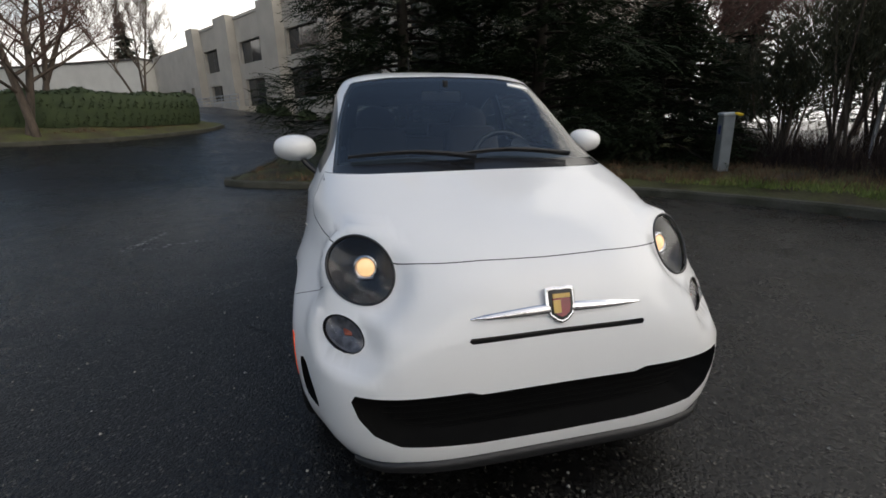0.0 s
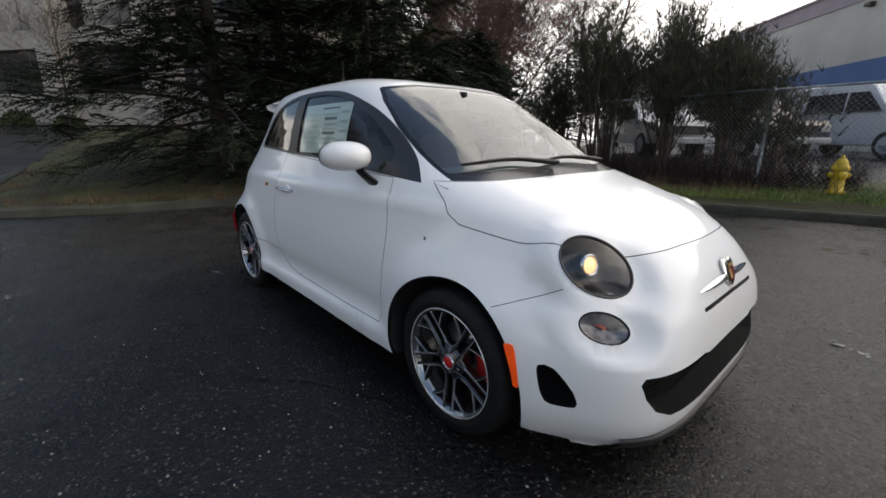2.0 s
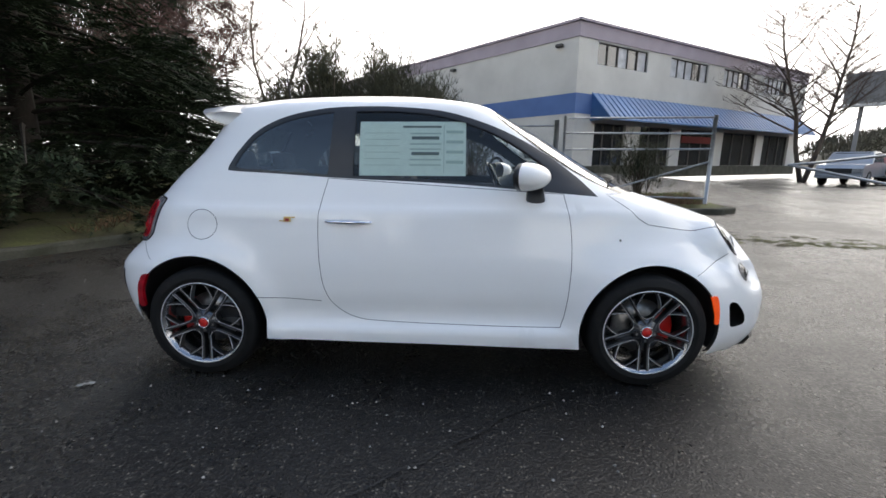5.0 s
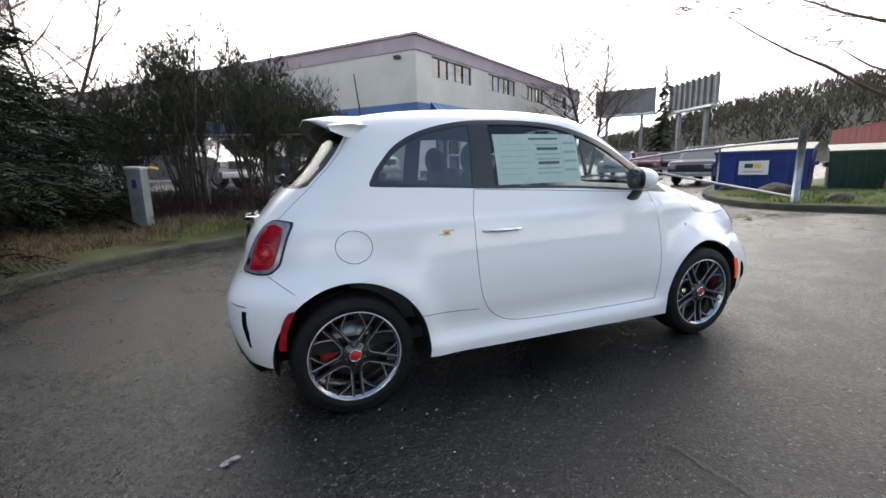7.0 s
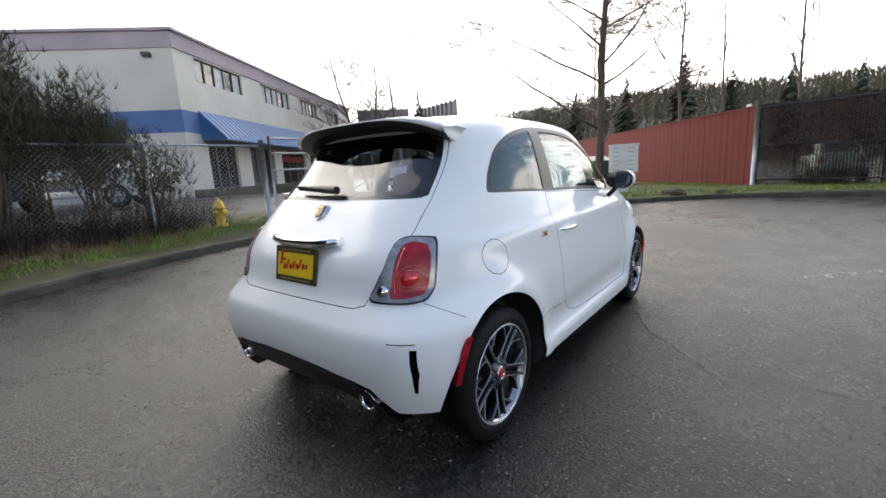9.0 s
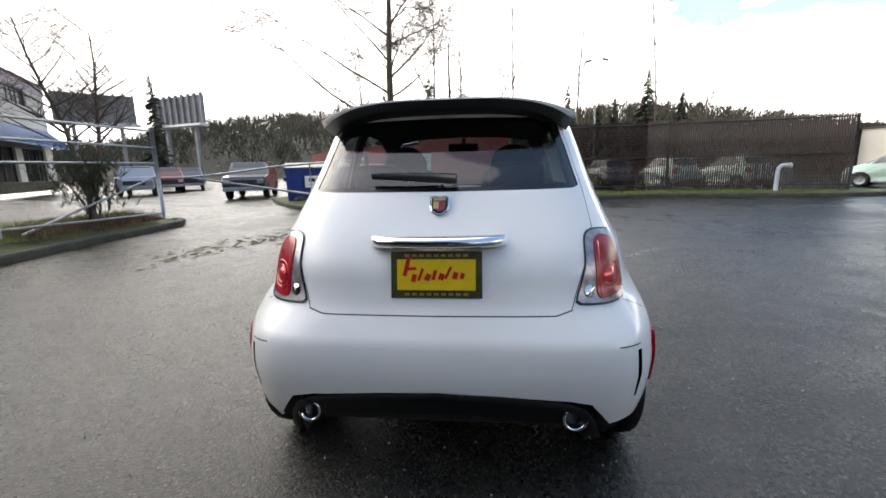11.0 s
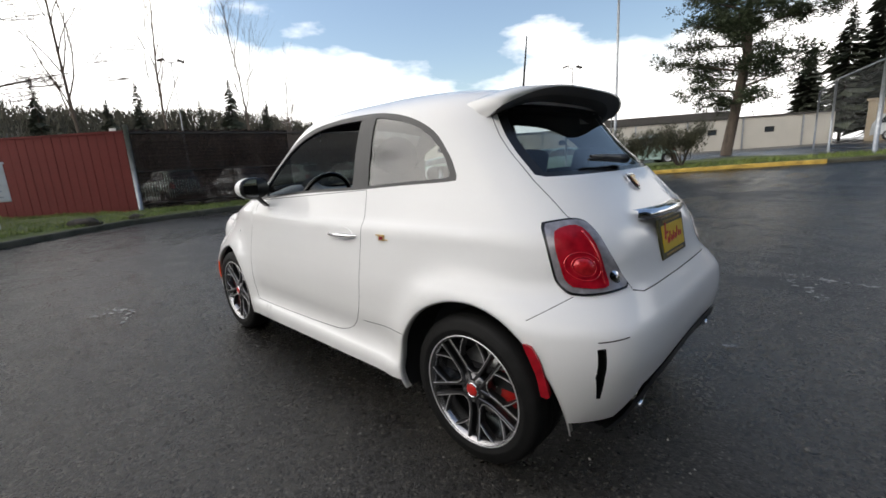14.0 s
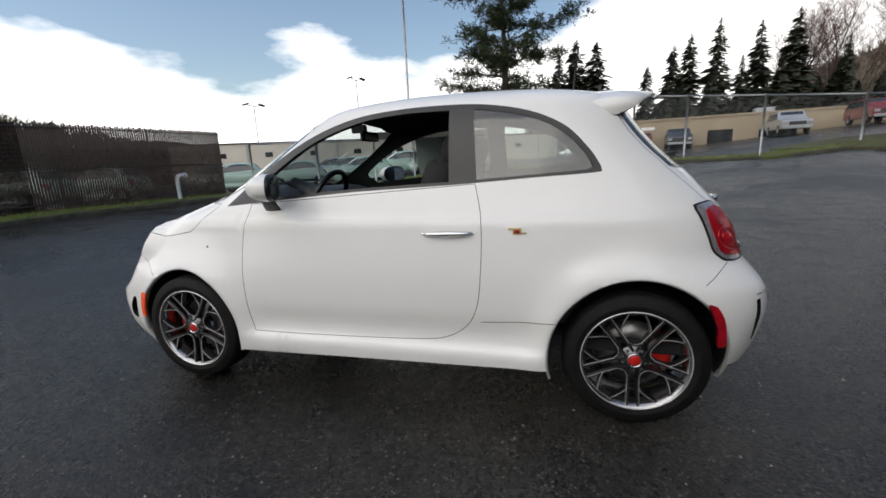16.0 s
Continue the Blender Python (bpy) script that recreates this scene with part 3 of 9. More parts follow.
    H["front_vent"] = outline("X", [(1.548, 0.452), (1.592, 0.452), (1.640, 0.405), (1.662, 0.365), (1.660, 0.330), (1.588, 0.322), (1.566, 0.345), (1.552, 0.40)])
    H["rear_vent"] = outline("R", [(0.672, 0.565), (0.690, 0.562), (0.694, 0.47), (0.676, 0.388), (0.668, 0.388), (0.676, 0.47)], False)
    H["tail_light"] = outline("R", [(0.516, 0.938), (0.600, 0.944), (0.628, 0.925), (0.650, 0.85), (0.658, 0.735), (0.628, 0.706), (0.48, 0.712), (0.466, 0.722), (0.5, 0.829)])
    H["arch_front"] = ellipse("X", HUB_X, HUB_Z, ARCH[1], ARCH[1], n=96)
    H["arch_rear"] = ellipse("X", -HUB_X, HUB_Z, ARCH[-1], ARCH[-1], n=96)
    H["under_rear"] = outline("R", [(-0.05, 0.432), (0.20, 0.426), (0.437, 0.412), (0.515, 0.395), (0.553, 0.345), (0.590, 0.288), (0.66, 0.285), (0.70, 0.275), (0.70, 0.10), (-0.05, 0.10)], False)
    H["under_front"] = outline("F", [(-0.05, 0.232), (0.40, 0.234), (0.52, 0.225), (0.58, 0.19), (0.60, 0.10), (-0.05, 0.10)], False)
    H["under_side"] = outline("X", [(1.62, 0.165), (1.40, 0.165), (0.78, 0.212), (0.22, 0.225), (-0.36, 0.232), (-0.82, 0.240), (-1.42, 0.262), (-1.50, 0.280), (-1.58, 0.285), (-1.60, 0.06), (1.62, 0.06)], False)
    G = [  # shut lines: line, width, closed
        (R["bonnet"], 0.0036, True), (R["tailgate"], 0.0032, True), (R["door"], 0.0030, True), (R["fuel_door"], 0.003, True),
        (chart("X", dense([(1.54, 0.672), (1.362, 0.597)], 0.015, False, False)), 0.0026, False),
        (chart("X", dense([(-1.50, 0.704), (-1.395, 0.636)], 0.015, False, False)), 0.0026, False),
        (chart("X", dense([(-0.50, 0.440), (-0.83, 0.462)], 0.015, False, False)), 0.003, False),
        (chart("R", dense([(0.685, 0.583), (0.60, 0.590)], 0.015, False, False)), 0.004, False),
        (chart("R", dense([(-0.05, 0.682), (0.40, 0.685), (0.455, 0.70)], 0.015, False, False)), 0.0044, False),
    ]
    return R, H, G


def triangulated(step_u, step_v, lines, jitter=0.0):
    from mathutils.geometry import delaunay_2d_cdt
    umax, vmax = U_SCALE * math.pi, V_SCALE * math.sqrt(ZTOP - 0.14)
    nu, nv = int(umax / step_u), int(vmax / step_v)
    pts, edges = [], []
    for i in range(nu + 1):
        for j in range(1, nv + 1):
            pts.append((umax * i / nu, vmax * j / nv))
    pts.append((umax / 2, 0.004))
    grid = len(pts)
    for line, closed in lines:
        o = len(pts)
        pts += [tuple(p) for p in line]
        edges += [(o + i, o + i + 1) for i in range(len(line) - 1)]
        if closed:
            edges.append((o + len(line) - 1, o))
    o = len(pts)
    pts += [(0, 0.02), (0, vmax), (umax, 0.02), (umax, vmax)]
    edges += [(o, o + 1), (o + 2, o + 3)]
    v, _, f, *_ = delaunay_2d_cdt([Vector(p) for p in pts], edges, [], 0, 1e-6)
    v = np.array([tuple(p) for p in v])
    f = np.array([t for t in f if len(t) == 3])
    c = v[f].mean(1)
    ok = (c[:, 0] > 0) & (c[:, 0] < umax) & (c[:, 1] < vmax)
    return v, f[ok], c[ok], grid


def both(uv, faces, sides, offset=0.0):
    """Lifts faces of the domain to the right, the left or both halves of the car."""
    used = np.unique(faces)
    remap = {u: i for i, u in enumerate(used)}
    p, n = lift(uv[used]), lift_normals(uv[used])
    p = p + n * offset
    f = [tuple(remap[i] for i in t) for t in faces]
    V, N, F = [], [], []
    tri = p[np.array(f)]
    flip = (np.cross(tri[:, 1] - tri[:, 0], tri[:, 2] - tri[:, 0]) * n[np.array(f)].mean(1)).sum(1) < 0
    f = [t[::-1] if fl else t for t, fl in zip(f, flip)]
    for s in sides:
        o = len(V)
        k = 1 if s == "r" else -1
        V += [(a, b * k, c) for a, b, c in p]
        N += [(a, b * k, c) for a, b, c in n]
        F += [tuple(o + i for i in (t if k == 1 else t[::-1])) for t in f]
    return V, F, N


def skin_points(kind, pts, offset=0.0, left=False, closed=False, step=0.02, smooth=True):
    uv = chart(kind, dense(pts, step, closed, smooth))
    p = lift(uv) + lift_normals(uv) * offset
    return p * [1, -1, 1] if left else p


# ---- materials of the place ----
M_ASPHALT = asphalt_mat("wet_asphalt")
M_KERB = mat("old_mossy_concrete_kerb", (0.030, 0.032, 0.018), 0.9, col2=(0.085, 0.082, 0.065), var=0.4, scale=3, bump=0.5, bscale=40, fine=0.25)
M_KERBYELLOW = mat("worn_yellow_kerb_paint", (0.42, 0.28, 0.05), 0.7, var=0.4, scale=4, fine=0.3, bscale=30)
M_SOIL = mat("damp_soil_and_moss", (0.045, 0.032, 0.020), 0.95, scale=1.6, col2=(0.080, 0.095, 0.024), bump=0.8, bscale=25, fine=0.35)
M_LAWN = mat("wet_lawn", (0.060, 0.085, 0.022), 0.9, scale=1.6, col2=(0.11, 0.125, 0.035), bump=0.8, bscale=60, fine=0.35)
M_GRASS = mat("grass_blades", (0.095, 0.15, 0.026), 0.7, scale=2.0, col2=(0.19, 0.22, 0.055), island=0.35)
M_DRY = mat("dead_brown_brush", (0.085, 0.050, 0.030), 0.9, scale=2.0, col2=(0.20, 0.125, 0.065), island=0.4)
M_NEEDLE = mat("dark_conifer_foliage", (0.012, 0.021, 0.012), 0.9, scale=1.2, col2=(0.034, 0.048, 0.023), island=0.45, spec=0.2)
M_DARKBARK = mat("dark_conifer_bark", (0.022, 0.017, 0.013), 0.95, scale=4, var=0.4, bump=0.7, bscale=30)
M_PINE = mat("pine_needles", (0.022, 0.036, 0.016), 0.8, scale=1.0, col2=(0.05, 0.065, 0.026), island=0.4)
# both far conifer greens are lightened: distance haze painted into the foliage colour
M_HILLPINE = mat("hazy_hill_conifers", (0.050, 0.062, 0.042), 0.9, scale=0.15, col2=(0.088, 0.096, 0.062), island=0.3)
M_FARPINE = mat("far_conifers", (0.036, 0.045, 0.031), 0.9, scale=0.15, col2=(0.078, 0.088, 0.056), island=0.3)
M_BROOM = mat("broom_twigs", (0.032, 0.036, 0.018), 0.85, scale=1.5, col2=(0.062, 0.060, 0.032), island=0.4)
M_BARK = mat("grey_brown_bark", (0.085, 0.065, 0.05), 0.9, scale=4, var=0.4, bump=0.7, bscale=30, grain=(1, 1, 0.25), fine=0.3)
M_TWIG = mat("bare_twigs", (0.085, 0.060, 0.048), 0.9, scale=2, var=0.3, island=0.3)
M_REDTWIG = mat("reddish_bare_twigs", (0.10, 0.052, 0.042), 0.9, scale=2, var=0.3, island=0.3)
M_HEDGE = mat("clipped_hedge", (0.020, 0.036, 0.012), 0.8, scale=3, col2=(0.04, 0.06, 0.02), island=0.4)
M_STUCCO = mat("beige_grey_stucco", (0.40, 0.375, 0.33), 0.9, scale=0.8, var=0.10, bump=0.4, bscale=60, fine=0.08)
M_WHITEWALL = mat("offwhite_painted_block", (0.55, 0.54, 0.50), 0.85, scale=0.6, var=0.10, bump=0.3, bscale=40, fine=0.06)
M_LAV = mat("lavender_fascia", (0.36, 0.31, 0.345), 0.8, scale=0.8, var=0.10)
M_BLUE = mat("blue_wall_band", (0.075, 0.15, 0.34), 0.75, scale=0.8, var=0.12)
M_AWNING = mat("blue_ribbed_metal", (0.045, 0.13, 0.29), 0.4, scale=1.0, var=0.15, metal=0.2)
M_WINDOW = mat("dark_window_pane", (0.03, 0.036, 0.042), 0.06, scale=1.0, var=0.2, spec=0.8)
M_BLIND = mat("pale_window_blind", (0.45, 0.46, 0.47), 0.5, scale=3.0, var=0.25)
M_FRAME = mat("dark_bronze_frame", (0.04, 0.036, 0.032), 0.5, var=0.15)
M_SHOP = mat("dark_shopfront_glass", (0.02, 0.022, 0.025), 0.08, var=0.3, scale=0.6, spec=0.6)
M_REDWALL = mat("red_painted_boards", (0.135, 0.013, 0.010), 0.75, scale=1.2, var=0.22, bump=0.3, bscale=50, grain=(1, 1, 0.2), fine=0.12)
M_MESHSCREEN = mat("dark_brown_screen_mesh", (0.030, 0.018, 0.014), 0.85, scale=2.0, var=0.4, grain=(1, 1, 0.2), fine=0.2)


def see_through(m, share):
    """A woven mesh: part of the light goes straight through."""
    nt = m.node_tree
    b, out = nt.nodes["Principled BSDF"], nt.nodes["Material Output"]
    tr, mix = nt.nodes.new("ShaderNodeBsdfTransparent"), nt.nodes.new("ShaderNodeMixShader")
    mix.inputs["Fac"].default_value = share
    nt.links.new(b.outputs["BSDF"], mix.inputs[1])
    nt.links.new(tr.outputs["BSDF"], mix.inputs[2])
    nt.links.new(mix.outputs["Shader"], out.inputs["Surface"])


see_through(M_MESHSCREEN, 0.26)
M_BROWN = mat("dark_brown_slats", (0.030, 0.018, 0.014), 0.85, scale=2.0, var=0.4, grain=(1, 1, 0.2), fine=0.2)
M_GREYSLAT = mat("weathered_grey_slats", (0.075, 0.058, 0.050), 0.85, scale=2.0, var=0.4, grain=(1, 1, 0.2))
M_BRAMBLE = mat("dead_bramble", (0.032, 0.019, 0.015), 0.95, scale=2.0, var=0.4, island=0.4)
M_GALV = mat("galvanised_steel", (0.34, 0.36, 0.38), 0.45, metal=0.7, scale=8, var=0.2, fine=0.12)
M_BLUEBIN = mat("blue_painted_steel", (0.012, 0.035, 0.19), 0.45, scale=2, var=0.25, bump=0.15, bscale=20)
M_GREENBIN = mat("dark_green_steel", (0.010, 0.05, 0.030), 0.5, scale=2, var=0.25)
M_MAIL = mat("grey_mailbox_metal", (0.60, 0.61, 0.60), 0.5, scale=3, var=0.12, fine=0.06)
M_PILLAR = mat("weathered_grey_pillar", (0.20, 0.22, 0.23), 0.7, scale=3, var=0.25, fine=0.1)
M_BOXGREY = mat("pale_utility_box", (0.45, 0.48, 0.50), 0.6, scale=3, var=0.12)
M_HYDRANT = mat("yellow_hydrant_paint", (0.62, 0.42, 0.02), 0.5, scale=6, var=0.2, fine=0.12)
M_SIGNWHITE = mat("white_sign", (0.72, 0.72, 0.70), 0.6, scale=5, var=0.06)
M_WAREHOUSE = mat("pale_warehouse_wall", (0.52, 0.49, 0.43), 0.85, scale=0.4, var=0.10, fine=0.06)
M_ROOFDARK = mat("dark_roof_edge", (0.06, 0.055, 0.05), 0.8, var=0.2)
M_BEIGE = mat("tan_building_wall", (0.33, 0.27, 0.19), 0.85, scale=0.5, var=0.10, fine=0.06)
# brown bare woods, their tan lifted to carry distance haze in the colour
M_HILLTAN = mat("tan_bare_woods", (0.062, 0.054, 0.040), 1.0, scale=0.06, col2=(0.17, 0.135, 0.105), fine=0.3, bscale=0.8, detail=8)
M_HILL = mat("far_wooded_slope", (0.036, 0.037, 0.026), 1.0, scale=0.06, col2=(0.075, 0.066, 0.047), bump=0.0, fine=0.4, bscale=0.8, detail=8)
M_BOARD = mat("grey_billboard_back", (0.17, 0.175, 0.18), 0.7, scale=0.6, var=0.2)
M_ROCK = mat("mossy_boulder", (0.055, 0.045, 0.035), 0.9, scale=4, var=0.4, bump=0.8, bscale=15, fine=0.3)
M_CARWHITE = mat("parked_white_paint", (0.70, 0.71, 0.72), 0.3, var=0.03, coat=0.8)
M_CARGREEN = mat("parked_pale_green_paint", (0.30, 0.42, 0.36), 0.3, var=0.03, coat=0.8)
M_CARSILVER = mat("parked_silver_paint", (0.40, 0.42, 0.44), 0.3, metal=0.4, var=0.05, coat=0.8)
M_CARRED = mat("parked_dark_red_paint", (0.16, 0.02, 0.022), 0.3, var=0.05, coat=0.8)
M_CARDARK = mat("parked_dark_paint", (0.03, 0.034, 0.042), 0.3, var=0.08, coat=0.8)
M_CARGLASS = mat("parked_dark_glass", (0.025, 0.032, 0.036), 0.05, var=0.1, spec=0.8)
M_TYRE2 = mat("parked_tyre", (0.02, 0.02, 0.02), 0.8, var=0.2)
M_RIM2 = mat("parked_steel_rim", (0.35, 0.35, 0.36), 0.4, metal=0.6, var=0.2)


# ---- ground ----
def ramp01(v, a, b):
    t = min(1.0, max(0.0, (v - a) / (b - a)))
    return t * t * (3 - 2 * t)


def terrain(x, y):
    """Height of the asphalt: level round the car, rising to the west drive, the north lot and the south-west street."""
    west = 0.095 * max(0.0, -x - 9.0) if x > -30 else 2.0 + 0.03 * (-x - 30)
    west = min(west, 4.2)
    north = 0.62 * ramp01(y, 6.5, 14.0) * ramp01(-x, -13.0, -7.0)
    s = -0.6 * x - 0.8 * y - 9.0
    sw = min(0.075 * max(0.0, s), 0.60) + 0.02 * max(0.0, s - 7.0)
    return west * ramp01(-y, -26, -12) + north + min(sw, 1.4) * ramp01(-y, 2.0, 12.0)


def axis_steps(lo, hi, fine_lo, fine_hi):
    out = list(np.arange(fine_lo, fine_hi + 0.01, 1.0))
    v, st = fine_lo, 1.2
    while v > lo:
        v -= st
        st *= 1.22
        out.insert(0, v)
    v, st = fine_hi, 1.2
    while v < hi:
        v += st
        st *= 1.22
        out.append(v)
    return out


gx, gy = axis_steps(-900, 900, -32, 22), axis_steps(-900, 900, -24, 20)
gv = [(x, y, terrain(x, y) + 0.006 * noise.noise(Vector((x * 0.5, y * 0.5, 0)))) for y in gy for x in gx]
k = len(gx)
gf = [(j * k + i, j * k + i + 1, (j + 1) * k + i + 1, (j + 1) * k + i) for j in range(len(gy) - 1) for i in range(k - 1)]
tagged(part_np("ground", gv, gf, M_ASPHALT), "wet dark asphalt yard with pale chips and patches", "asphalt", kind="structure")


def bed_height(x, y, base):
    return terrain(x, y) + base + 0.05 * noise.noise(Vector((x * 0.9, y * 0.9, 3.1)))


def planted_bed(name, label, outline_pts, material, rise, slope=0.0, step=0.5):
    """A raised bed inside an outline: its edge at kerb height, its middle higher."""
    from mathutils.geometry import delaunay_2d_cdt
    line = dense(outline_pts, 0.4, True, False)
    pts = [tuple(p) for p in line]
    n0 = len(pts)
    lo, hi = line.min(0), line.max(0)
    for x in np.arange(lo[0], hi[0], step):
        for y in np.arange(lo[1], hi[1], step):
            pts.append((x + 0.1 * math.sin(y * 7), y + 0.1 * math.sin(x * 5)))
    v, _, f, *_ = delaunay_2d_cdt([Vector(p) for p in pts], [(i, (i + 1) % n0) for i in range(n0)], [], 0, 1e-6)
    v = np.array([tuple(p) for p in v])
    f = [t for t in f if len(t) == 3]
    c = v[np.array(f)].mean(1)
    ok = inside(line, c)
    V = []
    for x, y in v:
        d = np.min(np.hypot(line[:, 0] - x, line[:, 1] - y))
        V.append((x, y, bed_height(x, y, 0.09) + rise * (1 - math.exp(-d / 0.8))))
    F = [t for t, o in zip(f, ok) if o]
    o = len(V)
    V += [(x, y, terrain(x, y) + 0.095) for x, y in line] + [(x, y, terrain(x, y) - 0.15) for x, y in line]
    F += [(o + i, o + (i + 1) % n0, o + n0 + (i + 1) % n0, o + n0 + i) for i in range(n0)]
    return tagged(part_np(name, V, F, material), label, "planting bed", kind="structure")


def kerb(label, line_pts, material=M_KERB, w=0.16, h=0.13, uneven=0.012):
    line = dense(line_pts, 0.35, False, True)
    V, F = [], []
    for i, p in enumerate(line):
        a, b = line[max(0, i - 1)], line[min(len(line) - 1, i + 1)]
        d = (b - a) / np.linalg.norm(b - a)
        n = np.array([-d[1], d[0]]) * w / 2
        z = terrain(*p) + uneven * noise.noise(Vector((p[0] * 1.3, p[1] * 1.3, 5)))
        for k2, zz in ((-1.06, -0.1), (-1.0, h - 0.03), (-0.8, h), (0.8, h), (1.0, h - 0.03), (1.06, -0.1)):
            q = p + n * k2
            V.append((q[0], q[1], z + zz))
    for i in range(len(line) - 1):
        for j in range(5):
            F.append((i * 6 + j, (i + 1) * 6 + j, (i + 1) * 6 + j + 1, i * 6 + j + 1))
    return tagged(part_np("kerb", V, F, material, smooth=False), label, "kerb", kind="structure")


KERB_NORTH = [(-12.0, -2.5), (-8.2, -3.2), (-7.1, -3.0), (-6.2, -1.5), (-5.7, 0.6), (-4.7, 2.3), (-3.6, 3.9), (-2.3, 5.0), (-0.6, 5.75), (1.0, 6.25), (3.0, 6.7), (6.0, 6.9), (6.5, 7.4)]
planted_bed("ground_bed_north", "mossy soil bed under conifers and brush", KERB_NORTH + [(6.3, 9.2), (2.0, 9.8), (-6.0, 11.0), (-30.0, 15.0), (-29.0, 1.0), (-20.0, -1.2)], M_SOIL, 0.20)
kerb("weathered concrete kerb along the planted bed", KERB_NORTH)
KERB_EAST = [(14.5, 9.0), (11.8, 7.3), (9.8, 5.6), (8.9, 4.1), (8.95, 3.0), (9.8, 1.7), (10.9, 0.4), (11.8, -1.2), (12.4, -3.6), (12.6, -6.5), (12.4, -9.3), (11.9, -11.5), (12.2, -13.4), (13.4, -14.0)]
planted_bed("ground_lawn_east", "strip of wet lawn before a red board wall", KERB_EAST + [(14.4, -13.0), (15.3, -1.0), (19.5, 3.0), (24.0, 7.5), (22.0, 9.0), (16.0, 8.4)], M_LAWN, 0.10)
kerb("dark mossy kerb along the lawn", KERB_EAST)
KERB_SOUTH = [(11.5, -15.4), (8.0, -16.6), (5.2, -17.3), (1.5, -17.6), (-2.0, -17.4), (-6.0, -17.3), (-12.0, -16.6), (-22.0, -14.5)]
planted_bed("ground_verge_south", "rough grass verge below a chain-link fence", KERB_SOUTH + [(-22.0, -16.5), (-12.0, -18.6), (-6.0, -19.2), (-2.0, -19.4), (1.5, -22.0), (6.5, -22.5), (9.0, -18.6)], M_LAWN, 0.06)
kerb("low kerb along the far verge", KERB_SOUTH)
kerb("worn yellow painted kerb", [(5.0, -17.22), (1.5, -17.50), (-1.6, -17.32)], M_KERBYELLOW, 0.18, 0.14)
planted_bed("ground_bed_west", "soil bank with clipped hedge beside the drive", [(-11.5, -13.5), (-12.2, -11.0), (-14.5, -8.6), (-18.0, -6.8), (-20.5, -6.4), (-21.5, -8.0), (-20.0, -12.0), (-17.0, -18.0), (-11.0, -22.0)], M_SOIL, 0.25)
kerb("pale concrete kerb below the hedge", [(-11.2, -15.0), (-11.5, -13.5), (-12.2, -11.0), (-14.5, -8.6), (-18.0, -6.8), (-20.3, -6.4)])


# ---- plants ----
def fronds(rng, pts, dirs, length, width, droop=0.4, pairs=5):
    """Feathery sprays: a row of paired leaflets along a drooping axis for each point."""
    r = np.random.RandomState(rng.randrange(10 ** 6))
    p, d = np.array([tuple(q) for q in pts]), np.array([tuple(q) for q in dirs])
    d /= np.linalg.norm(d, axis=1, keepdims=True)
    n = len(p)
    L = length * r.uniform(0.6, 1.25, (n, 1))
    side = np.cross(d, np.concatenate([r.uniform(-0.4, 0.4, (n, 2)), np.ones((n, 1))], 1))
    side /= np.maximum(1e-6, np.linalg.norm(side, axis=1, keepdims=True))
    up = np.array([[0.0, 0.0, 1.0]])
    tris = []
    for k in range(pairs):
        t = (k + 0.2) / pairs
        c = p + d * (L * t) - up * (droop * L * t * t)
        wd = width * (1 - 0.65 * t) * r.uniform(0.7, 1.3, (n, 1))
        for s in (1, -1):
            tris.append(np.stack([c, c + side * (s * wd) + d * (wd * 1.1) - up * (0.35 * wd), c + d * (L * 0.6 / pairs)], 1))
    tip = c + d * (L * 0.32)
    tris.append(np.stack([tip, tip - d * (L * 0.4) + side * 0.015, tip - d * (L * 0.4) - side * 0.015], 1))
    V = np.concatenate(tris).reshape(-1, 3)
    return V, np.arange(len(V)).reshape(-1, 3)


